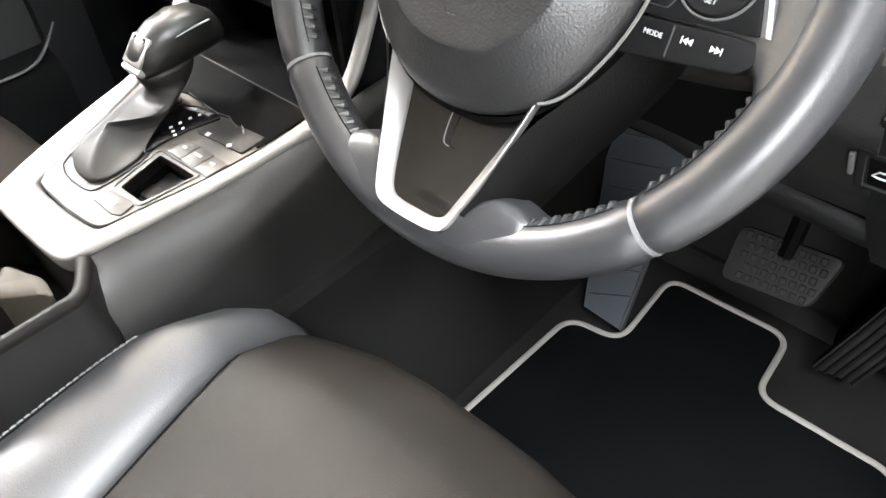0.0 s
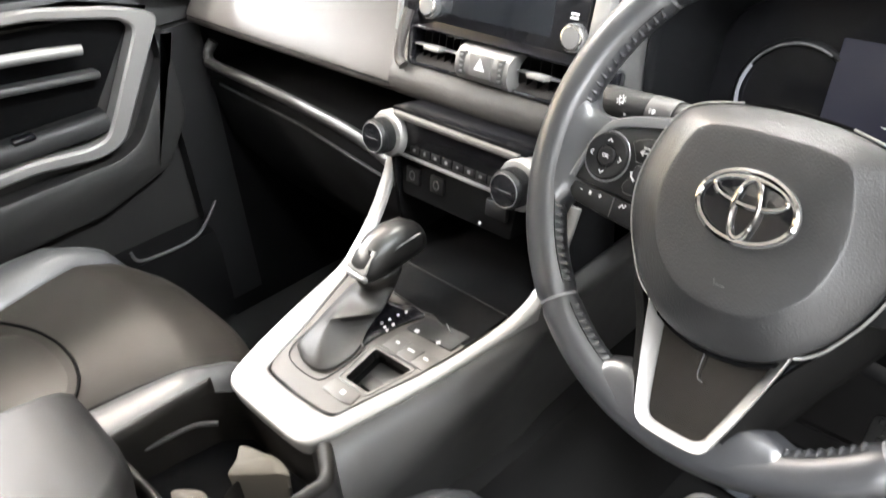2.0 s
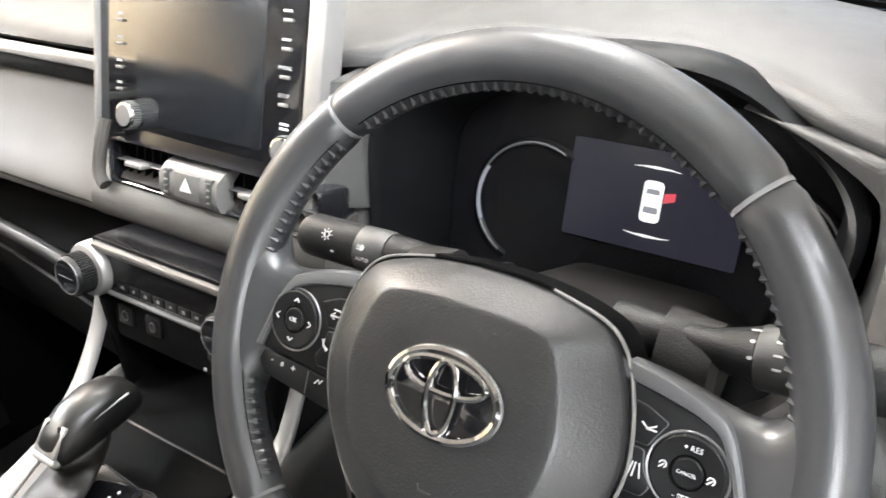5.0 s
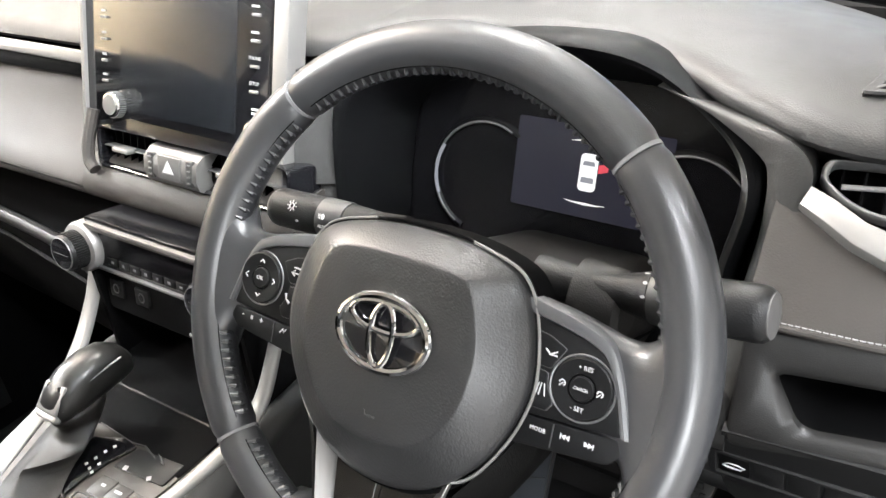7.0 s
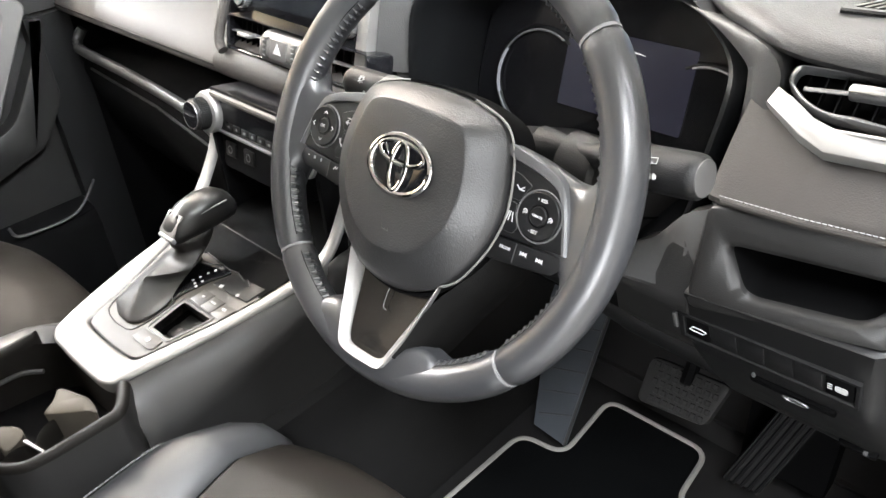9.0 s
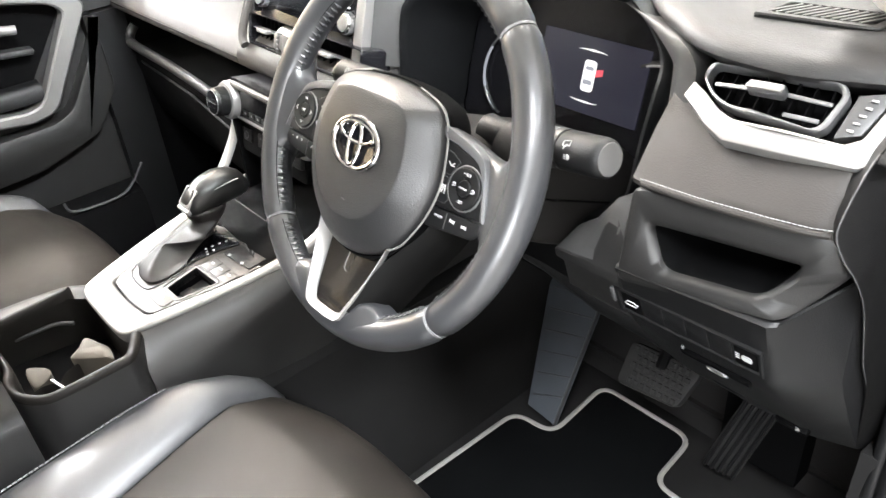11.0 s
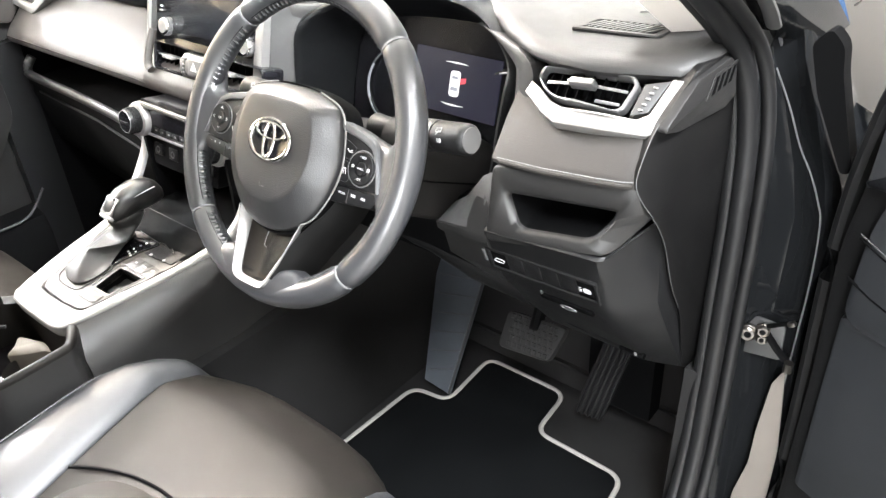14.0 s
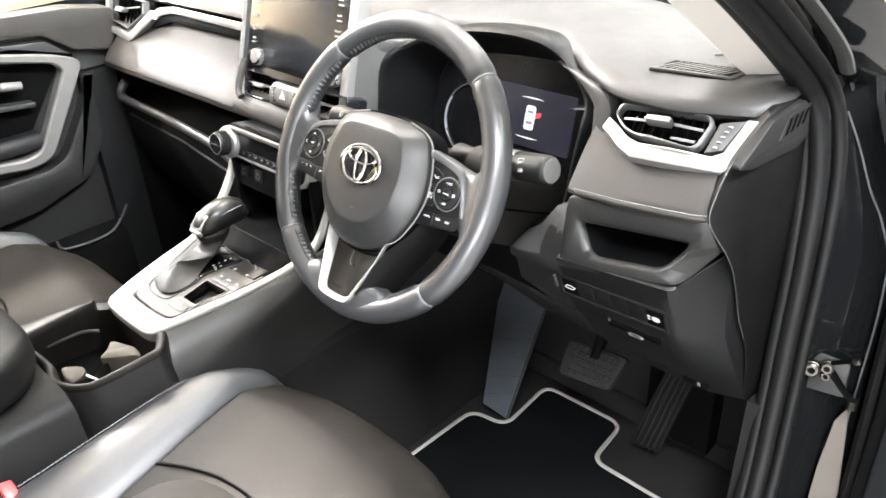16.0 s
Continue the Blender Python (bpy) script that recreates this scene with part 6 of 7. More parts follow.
gear_out = [cpl(*q) for q in rounded([(-0.0545, -0.1600), (-0.0440, -0.1665), (0.0080, -0.1680), (0.0420, -0.1655), (0.0520, -0.1630), (0.0580, -0.1585), (0.0730, -0.1160), (0.0875, -0.0780), (0.1010, -0.0240), (0.108, 0.030), (-0.104, 0.030), (-0.0885, -0.0300), (-0.0735, -0.0800), (-0.0630, -0.1200)], 0.004)]
tray = [cpl(*q) for q in rounded([(0.0287, -0.1247), (0.0255, -0.0810), (0.0768, -0.0790), (0.0615, -0.1237)], 0.003, 3)]
o, i_ = radial_ring(gear_out, tray, cpl(0.047, -0.102))
part("gear_panel", frame_plate(o, i_, 0.012, 0.0008, cm2, top=-0.0016), PANEL_TAUPE, con, "taupe satin gear panel")
part("panel_gap", frame_plate([(x * 1.02, y * 1.02) for x, y in o], i_, 0.006, 0, cm2, top=-0.0038), PLASTIC, con)
part("tray_well", loft([[cm2 @ Vector((x, y, -0.002)) for x, y in tray], [cm2 @ Vector((x, y, -0.024)) for x, y in tray]], closed=True), BLACK, con)
part("tray_floor", prism(tray, 0.003, 0, cm2, top=-0.022), PLASTIC_GREY, con, "small open tray")
part("tray_step", rbox(0.034, 0.016, 0.006, 0.002, cm2 @ pose(0.050, 0.026, -0.018)), PLASTIC, con)
part("tray_border", tube([cm2 @ Vector((x, y, -0.0012)) for x, y in [cpl(*q) for q in rounded([(0.0225, -0.1290), (0.0195, -0.0770), (0.0815, -0.0745), (0.0650, -0.1285)], 0.004, 3)]], 0.0006, 5, closed=True), PLASTIC_GREY, con)


def key(name, pts, mt, top, r=0.002, label=""):
    return part(name, prism([cpl(*q) for q in rounded(pts, r, 3)], 0.006, 0.0007, cm2, top=top), mt, con, label)


def mark(x, y, w, h, turn=0.0, mt=GREY_PRINT, lift=0.0013):
    part("print", rbox(w, h, 0.0004, 0, cm2 @ pose(*cpl(x, y), lift, 0, 0, turn)), mt, con)


key("front_plate", [(-0.0890, -0.0240), (-0.0600, -0.0235), (-0.0235, -0.0138), (0.0274, -0.0170), (0.0425, -0.0143), (0.0636, -0.0200), (0.1000, -0.0260), (0.1080, 0.0300), (-0.1030, 0.0300)], BLACK, -0.0006, 0.003, "black front of the gear panel")
key("gear_gate", [(0.0122, -0.0873), (-0.0030, -0.0770), (-0.0170, -0.0545), (-0.0160, -0.0280), (0.0170, -0.0160), (0.0366, -0.0187), (0.0225, -0.0445), (0.0147, -0.0686)], GLOSS, 0.0010, 0.004, "gloss black gear position plate")
for x, y in ((0.005, -0.054), (0.008, -0.0455), (0.011, -0.036), (0.015, -0.028), (0.012, -0.056), (0.018, -0.058), (0.017, -0.0485)):
    mark(x, y, 0.0030, 0.0030, 60, WHITE_PRINT, 0.0013)
key("front_keys", [(0.0300, -0.0433), (0.0380, -0.0187), (0.0960, -0.0130), (0.0930, -0.0385)], PLASTIC, 0.0002, 0.003, "dark key plate")
mark(0.0445, -0.0400, 0.0050, 0.0046, 10, GREY_PRINT, 0.0005)
mark(0.0750, -0.0384, 0.0046, 0.0046, 40, GREY_PRINT, 0.0005)
for k in range(3):
    x0 = 0.0245 + 0.0215 * k
    key("mode_key", [(x0 + 0.003 - 0.001 * k, -0.0735), (x0 + 0.005, -0.0540), (x0 + 0.0255, -0.0530), (x0 + 0.0235 - 0.001 * k, -0.0740)], PANEL_TAUPE, -0.0006, 0.0012)
for x, y, w in ((0.0390, -0.0620, 0.005), (0.0590, -0.0615, 0.009), (0.0800, -0.0610, 0.006)):
    mark(x, y, w, 0.0026, 3, GREY_PRINT, -0.0003)
part("lever_key", loft([[cm2 @ Vector((*cpl(0.0640 + dx, -0.0154 + dy), h)) for dx, dy in ((0, 0), (0.0035, -0.001), (0.0135, -0.0065), (0.0100, -0.0060))] for h in (-0.003, 0.0032)], closed=True, caps=True), PLASTIC_GREY, con, "small grey switch lever")
key("near_key", [(0.0200, -0.1480), (0.0210, -0.1320), (0.0600, -0.1300), (0.0610, -0.1440), (0.0520, -0.1480)], PANEL_TAUPE, -0.0004, 0.002)
mark(0.0430, -0.1390, 0.006, 0.005, 0, GREY_PRINT, 0.0)
part("gate_line", tube([cm2 @ Vector((*cpl(x, y), 0.0006)) for x, y in ((-0.0235, -0.0138), (0.0274, -0.0170), (0.0425, -0.0143), (0.0636, -0.0200))], 0.0007, 6), PLASTIC_GREY, con, "thin grey edge ahead of the gear gate")
part("gate_edge", tube([cm2 @ Vector((*cpl(x, y), 0.0012)) for x, y in spline2([(0.0130, -0.0880), (0.0040, -0.0830), (-0.0040, -0.0760), (-0.0100, -0.0670)])], 0.0006, 6), SILVER_DARK, con)

# sides of the console below the rail: the upper part leans outwards, the lower part is tucked in
for s, line in ((1, [(0.112, 0.66), (0.114, 0.40), (0.118, 0.16), (0.122, 0.08), (0.128, 0.03), (0.1225, -0.010), (0.1155, -0.045), (0.0990, -0.105), (0.0885, -0.140), (0.0810, -0.165), (0.0765, -0.180), (0.0780, -0.197)]), (-1, [(0.110, 0.66), (0.115, 0.40), (0.120, 0.16), (0.125, 0.08), (0.125, 0.03), (0.116, 0.0), (0.110, -0.045), (0.101, -0.105), (0.092, -0.150), (0.084, -0.180)])):
    secs = []
    for x, y in line:
        z = pz(min(y, 0.06)) - 0.004
        h = 0.014 + 0.046 * max(0.0, min(1.0, (0.04 - y) / 0.21))
        lean = 0.014 + 0.022 * max(0.0, min(1.0, (0.04 - y) / 0.21))
        secs.append([Vector((s * (x + a), y, z + b)) for a, b in ((-0.004, 0.0), (0.001, -0.001), (lean * 0.45, -h * 0.25), (lean * 0.78, -h * 0.52), (lean * 0.95, -h * 0.78), (lean, -h), (lean - 0.002, -h - 0.015), (lean - 0.008, -h - 0.035), (lean - 0.022, -0.15))] + [Vector((s * (x + 0.004), y, 0.05)), Vector((s * (x - 0.02), y, 0.05)), Vector((s * (x - 0.014), y, z - 0.01))])
    part("side_panel", loft(secs, closed=True, caps=True), FLANK, con, "dark satin grey console flank", smooth=70)
part("gear_cave", slab(-0.112, 0.112, 0.03, 0.22, 0.40, 0.452), BLACK, con)

# cup holder box
cup = thing("cup_holder", "black twin cup holder with a raised rim", "cup holder")
CUP_OUT = [(-0.090, -0.2120), (-0.1120, -0.3080), (-0.1080, -0.3320), (-0.0560, -0.3290), (-0.0100, -0.3270), (0.0240, -0.3370), (0.0580, -0.3320), (0.0870, -0.3130), (0.1000, -0.2890), (0.1130, -0.2280), (0.1150, -0.2120), (0.1060, -0.2000), (0.0820, -0.1840)]
CUP_IN = [(-0.083, -0.2220), (-0.0960, -0.3050), (-0.0940, -0.3200), (-0.0500, -0.3195), (0.0040, -0.3180), (0.0260, -0.3260), (0.0500, -0.3225), (0.0780, -0.3055), (0.0880, -0.2830), (0.0990, -0.2260), (0.1000, -0.2160), (0.0930, -0.2080), (0.0720, -0.1960)]
c_out = [Vector((x, y, pz(y) + 0.004)) for x, y in spline2(CUP_OUT, 4)]
c_in = [Vector((x, y, pz(y) + 0.004)) for x, y in spline2(CUP_IN, 4)]
secs = []
for p, q in zip(c_out, c_in):
    w = q - p
    secs.append([p + w * f + Vector((0, 0, h)) for f, h in ((0.0, -0.030), (0.0, -0.006), (0.10, -0.0022), (0.28, -0.0002), (0.5, 0.0004), (0.72, -0.0008), (0.90, -0.0035), (1.0, -0.008), (1.02, -0.030))])
part("rim", loft(secs, closed=True, caps=True), CUP, cup, "dark rounded rim", smooth=60)
far_wall = [Vector((x, y, pz(y) - 0.012)) for x, y in ((0.0600, -0.1940), (0.0, -0.1980), (-0.0600, -0.1990))]
well = [q + Vector((0, 0, -0.012)) for q in c_in] + far_wall
part("well", loft([well, [Vector((q.x * 0.97, q.y, 0.345)) for q in well]], closed=True), CUP, cup, smooth=50)
part("well_floor", prism([(q.x, q.y) for q in well], 0.004, 0, pose(0, 0, 0.349)), BLACK, cup)
part("outer_wall", loft([[q + Vector((0, 0, -0.008)) for q in c_out], [Vector((q.x + 0.010 * (1 if q.x > 0 else -1), q.y, 0.350)) for q in c_out], [Vector((q.x + 0.016 * (1 if q.x > 0 else -1), q.y, 0.25)) for q in c_out]]), FASCIA, cup, smooth=50)
part("step_rail", tube(spline([(-0.096, -0.296, pz(-0.296) - 0.030), (-0.088, -0.272, pz(-0.272) - 0.030), (-0.079, -0.247, pz(-0.247) - 0.030), (-0.064, -0.228, pz(-0.228) - 0.034)], 4), 0.0028, 8), PLASTIC_GREY, cup, "grey step along the well")
for x, y, r in ((0.040, -0.250, 0.033), (0.040, -0.300, 0.021)):
    part("cup_ring", loft([[Vector((x + k * r * math.cos(a), y + k * r * math.sin(a), z)) for a in (2 * math.pi * j / 28 for j in range(28))] for k, z in ((1.0, 0.350), (1.0, 0.378), (0.96, 0.381), (0.92, 0.378), (0.92, 0.352))], closed=True), CUP, cup)


def fin(top, foot):
    """A thick pale tab standing on the well's floor."""
    hi = spline([Vector((x, y, pz(y) + h)) for x, y, h in top], 4, closed=True)
    lo = [Vector((foot[0] + (q.x - foot[0]) * 0.9, foot[1] + (q.y - foot[1]) * 0.9, 0.349)) for q in hi]
    inner = [q.lerp(sum(hi, Vector()) / len(hi), 0.12) + Vector((0, 0, 0.0015)) for q in hi]
    part("light_fin", loft([lo, hi, inner], closed=True, caps=True), CUP_LIGHT, cup, "pale retaining fin", smooth=50)


fin([(-0.0156, -0.2294, -0.030), (-0.0050, -0.2420, -0.030), (0.0020, -0.2566, -0.032), (0.0161, -0.2450, -0.034), (0.0400, -0.2270, -0.032), (0.0544, -0.2190, -0.030), (0.0300, -0.2150, -0.030), (0.0113, -0.2200, -0.030)], (0.015, -0.235))
fin([(-0.0264, -0.3041, -0.030), (-0.0047, -0.2847, -0.030), (0.0107, -0.2852, -0.032), (0.0109, -0.3071, -0.034)], (-0.005, -0.297))
part("bright_tab", rbox(0.036, 0.0035, 0.003, 0.001, pose(0.039, -0.2833, pz(-0.283) - 0.030, 0, 0, 13)), SILVER, cup, "small bright metal strip")

# armrest lid and console tail
arm = thing("armrest", "black leather armrest lid at the rear of the console", "armrest")
secs = []
for y, zt, zb, xr in ((-0.316, 0.450, 0.438, -0.030), (-0.320, 0.466, 0.430, -0.005), (-0.330, 0.476, 0.426, 0.025), (-0.346, 0.483, 0.424, 0.052), (-0.372, 0.488, 0.424, 0.076), (-0.41, 0.491, 0.424, 0.090), (-0.48, 0.492, 0.424, 0.095), (-0.62, 0.490, 0.424, 0.095), (-0.66, 0.470, 0.428, 0.085)):
    wx = (xr + 0.128) / 2
    pts = rounded([(-wx, zb), (wx, zb), (wx, zt - 0.012), (wx * 0.86, zt), (-wx * 0.86, zt), (-wx, zt - 0.012)], 0.016, 4)
    secs.append([Vector((xr - wx + q.x - 0.014, y - 0.010, q.y - 0.003)) for q in pts])
part("lid", loft(secs, closed=True, caps=True), ARM, arm, smooth=60)
part("tail_box", loft([[Vector((x, y, z)) for x, z in ((-0.112, 0.418), (0.084, 0.418), (0.104, 0.400), (0.128, 0.25), (0.14, 0.05), (-0.14, 0.05), (-0.13, 0.37))] for y in (-0.335, -0.50, -0.75)], closed=True, caps=True), END_PLASTIC, arm, "black grained console tail", smooth=50)
part("tail_groove", tube([(0.128, -0.20, 0.322), (0.134, -0.33, 0.305), (0.139, -0.55, 0.295)], 0.0014, 6), BLACK, arm)

# gear lever
gl = thing("gear_lever", "black gear lever with silver band and leather gaiter", "gear lever")
# gaiter: rings from the panel up to the neck, with a pocket folded into its near side
FOLDS = [
    [(-0.048, -0.1405, -0.003), (0.003, -0.145, -0.003), (0.014, -0.130, -0.003), (0.0165, -0.105, -0.003), (0.0138, -0.086, -0.003), (-0.004, -0.0775, -0.003), (-0.016, -0.050, -0.003), (-0.022, -0.025, -0.003), (-0.050, -0.018, -0.003), (-0.074, -0.030, -0.003), (-0.068, -0.055, -0.003), (-0.060, -0.095, -0.003)],
    [(-0.047, -0.1395, 0.002), (0.002, -0.1435, 0.003), (0.012, -0.129, 0.002), (0.0150, -0.105, 0.002), (0.0125, -0.086, 0.002), (-0.005, -0.0765, 0.002), (-0.017, -0.050, 0.002), (-0.023, -0.026, 0.002), (-0.050, -0.019, 0.002), (-0.073, -0.031, 0.002), (-0.067, -0.056, 0.002), (-0.059, -0.095, 0.002)],
    [(-0.044, -0.126, 0.008), (-0.013, -0.120, 0.015), (-0.002, -0.112, 0.002), (0.005, -0.097, 0.001), (0.007, -0.083, 0.003), (-0.003, -0.072, 0.005), (-0.014, -0.049, 0.007), (-0.022, -0.024, 0.008), (-0.048, -0.018, 0.008), (-0.068, -0.030, 0.008), (-0.062, -0.056, 0.008), (-0.054, -0.092, 0.008)],
    [(-0.041, -0.098, 0.014), (-0.027, -0.1010, 0.019), (-0.019, -0.082, 0.009), (-0.008, -0.070, 0.007), (0.000, -0.062, 0.007), (0.000, -0.056, 0.010), (-0.009, -0.040, 0.012), (-0.020, -0.020, 0.013), (-0.044, -0.016, 0.013), (-0.061, -0.028, 0.013), (-0.056, -0.052, 0.013), (-0.048, -0.078, 0.014)],
    [(-0.036, -0.074, 0.018), (-0.027, -0.0960, 0.022), (-0.008, -0.076, 0.020), (0.003, -0.062, 0.019), (0.006, -0.050, 0.017), (0.002, -0.042, 0.016), (-0.007, -0.028, 0.016), (-0.019, -0.014, 0.016), (-0.040, -0.013, 0.016), (-0.054, -0.024, 0.016), (-0.050, -0.042, 0.017), (-0.043, -0.060, 0.018)],
    [(-0.033, -0.056, 0.021), (-0.018, -0.059, 0.020), (-0.004, -0.057, 0.020), (0.001, -0.049, 0.021), (0.002, -0.040, 0.022), (0.000, -0.031, 0.022), (-0.007, -0.018, 0.022), (-0.020, -0.008, 0.022), (-0.036, -0.009, 0.022), (-0.044, -0.021, 0.022), (-0.043, -0.034, 0.022), (-0.040, -0.047, 0.021)]]
secs = [[Vector((x, y, pz(y) + h)) for x, y, h in ring] for ring in FOLDS]
for cz, rx, ry in ((0.482, 0.0170, 0.0235), (0.490, 0.0198, 0.0290), (0.496, 0.0208, 0.0310), (0.502, 0.0195, 0.0300)):
    secs.append([Vector((-0.0215 + rx * math.cos(a), -0.029 + ry * math.sin(a), cz)) for a in (math.radians(d) for d in (228, 262, 300, 330, 355, 15, 45, 85, 120, 150, 178, 205))])
bm = loft(secs, closed=True, caps=True)
crease = bm.edges.layers.float.new("crease_edge")
bm.verts.ensure_lookup_table()
for i in range(1, 5):
    for j in (0, 1, 4):
        bm.edges.get((bm.verts[12 * i + j], bm.verts[12 * i + 12 + j]))[crease] = 0.75
for i in (4, 5):
    for j in (0, 1, 2, 3):
        bm.edges.get((bm.verts[12 * i + j], bm.verts[12 * i + j + 1]))[crease] = 0.8
gt = part("gaiter", bm, GAITER, gl, "creased dark leather gaiter", smooth=80)
gt.modifiers.new("soft", "SUBSURF").levels = 2
gt.modifiers["soft"].render_levels = 2
part("gaiter_frame", tube([q + Vector((0, 0, 0.0018)) for q in spline(secs[0], 4, closed=True)], 0.0008, 6, closed=True), PLASTIC, gl)
secs = []
for y, zc, w, h in ((-0.058, 0.505, 0.009, 0.006), (-0.055, 0.506, 0.0150, 0.0120), (-0.046, 0.510, 0.0195, 0.0175), (-0.028, 0.5155, 0.0225, 0.0222), (-0.006, 0.5185, 0.0235, 0.0235), (0.014, 0.5175, 0.0220, 0.0215), (0.027, 0.5135, 0.0175, 0.0165), (0.034, 0.509, 0.009, 0.009)):
    secs.append([Vector((-0.0225 + w * math.copysign(abs(math.cos(a)) ** 0.85, math.cos(a)), y, zc + h * math.copysign(abs(math.sin(a)) ** 0.85, math.sin(a)))) for a in (2 * math.pi * j / 24 for j in range(24))])
kb = part("knob", loft(secs, closed=True, caps=True), KNOB, gl, "black leather-covered knob", smooth=60)
band = spline([(-0.0010, 0.016, 0.5290), (-0.0016, -0.010, 0.5275), (-0.0045, -0.036, 0.5215), (-0.0085, -0.0530, 0.5090), (-0.0225, -0.0605, 0.5025), (-0.0365, -0.0530, 0.5090), (-0.0405, -0.036, 0.5215), (-0.0434, -0.010, 0.5275), (-0.0440, 0.016, 0.5290)], 5)
part("band", tube(band, 0.0014, 8, flat=0.7), SILVER_DARK, kb, "thin metal line round the knob")
part("lip", rbox(0.031, 0.007, 0.009, 0.003, pose(-0.0225, -0.0575, 0.5045, 30)), SILVER, kb)
part("face_plate", rbox(0.029, 0.028, 0.005, 0.0022, pose(-0.0225, -0.0480, 0.5190, 46)), SILVER, kb, "satin silver face of the knob")
part("button_slot", rbox(0.017, 0.0045, 0.006, 0.001, pose(-0.0225, -0.0512, 0.5160, 46)), BLACK, kb)
part("button", rbox(0.021, 0.010, 0.006, 0.002, pose(-0.0225, -0.0425, 0.5250, 42)), GLOSS, kb, "gloss black release button")


# ---- seats ----
def seat(name, label, cx, fy):
    t = thing("car_seat", label, "car seat", None, "front seats")
    ys = [-0.60, -0.52, -0.44, -0.38, -0.33, -0.28, -0.24, -0.20, -0.16, -0.125, -0.105, -0.094, -0.045, -0.029, -0.017, -0.012, -0.012, -0.018, -0.03]
    dz = [-0.022, -0.016, -0.010, -0.006, -0.003, 0.0, 0.002, 0.004, 0.0055, 0.0058, 0.0050, 0.0030, -0.0165, -0.030, -0.053, -0.085, -0.12, -0.15, -0.17]

    def point(k, u_rel, height, front):
        y = ys[k] + fy - front * max(0.0, min(1.0, (ys[k] + 0.42) / 0.36))
        seam = max(0.112, 0.172 + (min(ys[k], -0.09) + 0.09) * 0.20)
        if abs(u_rel) <= 1:
            x = u_rel * seam
        else:
            x = math.copysign(seam + (abs(u_rel) - 1) * (0.252 - seam), u_rel)
        return Vector((cx + x, y, height + dz[k]))

    mid = []
    for u in (-1.0, -0.97, -0.85, -0.6, -0.3, 0.0, 0.3, 0.6, 0.85, 0.97, 1.0):
        h = 0.352 - 0.010 * (1 - u * u) + (-0.006 if abs(u) == 1 else 0.0) + 0.003 * (abs(u) > 0.9)
        mid.append([point(k, u, h, 0.055 * abs(u) ** 3 * 0.75) for k in range(len(ys))] + [Vector((cx + u * 0.12, fy - 0.08, 0.20)), Vector((cx + u * 0.12, -0.60, 0.20))])
    part("seat_insert", loft(mid, closed=True, caps=True), SEAT_MID, t, "smooth dark leather seat centre", smooth=50)
    for s in (-1, 1):
        bol = []
        for u, h in ((1.0, 0.347), (1.03, 0.354), (1.15, 0.366), (1.35, 0.375), (1.58, 0.376), (1.78, 0.368), (1.92, 0.350), (2.0, 0.325), (2.04, 0.29), (2.03, 0.24)):
            fr = 0.041 + 0.070 * max(0.0, u - 1) ** 2.0
            bol.append([point(k, s * u, h, fr) for k in range(len(ys))] + [Vector((cx + s * 0.19, fy - 0.12, 0.20)), Vector((cx + s * 0.19, -0.60, 0.20))])
        part("seat_bolster", loft(bol, closed=True, caps=True), SEAT, t, "raised dark leather side bolster", smooth=50)
        path = [point(k, s * 1.0, 0.349, 0.041) for k in range(0, 14)]
        part("seam", tube(path, 0.0016, 6), BLACK, t)
        edge_ = [point(k, s * 1.84, 0.3645, 0.041 + 0.070 * 0.70) for k in range(0, 12)]
        part("stitching", stitches(edge_, 0.0060, 0.0042, 0.0010), SEAM, t, "pale stitching along the bolster edge")
    arc = []
    for u in (-1, -0.8, -0.5, -0.2, 0, 0.2, 0.5, 0.8, 1):
        y = -0.235 - 0.052 * abs(u) ** 2.2 + fy + (0.018 if cx < 0 else 0.0)
        seam = 0.134 + 0.012 * (1 - abs(u))
        arc.append(Vector((cx + u * seam, y, 0.3525 - 0.010 * (1 - u * u) + 0.003)))
    part("cross_seam", tube(spline(arc, 4), 0.0022, 6), BLACK, t)
    # rear pad behind the cross seam
    padrows = []
    for k in range(7):
        q = k / 6
        row = []
        for a in spline(arc, 4):
            y = a.y - 0.004 - q * 0.30
            bulge = 0.018 * math.sin(math.pi * min(1, q * 3.0) / 2) if q < 1 else 0.0
            u = (a.x - cx) / 0.14
            row.append(Vector((cx + (a.x - cx) * (0.97 - 0.16 * q), y, 0.3525 - 0.010 * (1 - u * u) - 0.004 + bulge * (1 - abs(u) ** 4) + 0.004 - 0.012 * q - 0.012 * abs(u) ** 5)))
        padrows.append(row)
    part("rear_pad", loft([r + [r[-1] - Vector((0, 0, 0.03)), r[0] - Vector((0, 0, 0.03))] for r in padrows], closed=True, caps=True), SEAT_MID, t, smooth=50)
    # backrest and head restraint
    bk = []
    for z, y, w in ((0.30, -0.60, 0.20), (0.40, -0.61, 0.235), (0.60, -0.68, 0.24), (0.78, -0.745, 0.225), (0.88, -0.78, 0.18), (0.90, -0.80, 0.14)):
        bk.append([Vector((cx + q.x * w, y + q.y, z)) for q in [Vector(p) for p in rounded([(-1, 0.05), (-0.7, 0.0), (0.7, 0.0), (1, 0.05), (1, -0.09), (-1, -0.09)], 0.03, 3)]])
    part("backrest", loft(bk, closed=True, caps=True), SEAT, t, smooth=50)
    part("head_restraint", rbox(0.25, 0.09, 0.17, 0.03, pose(cx, -0.865, 1.0, -14), seg=3), SEAT, t)
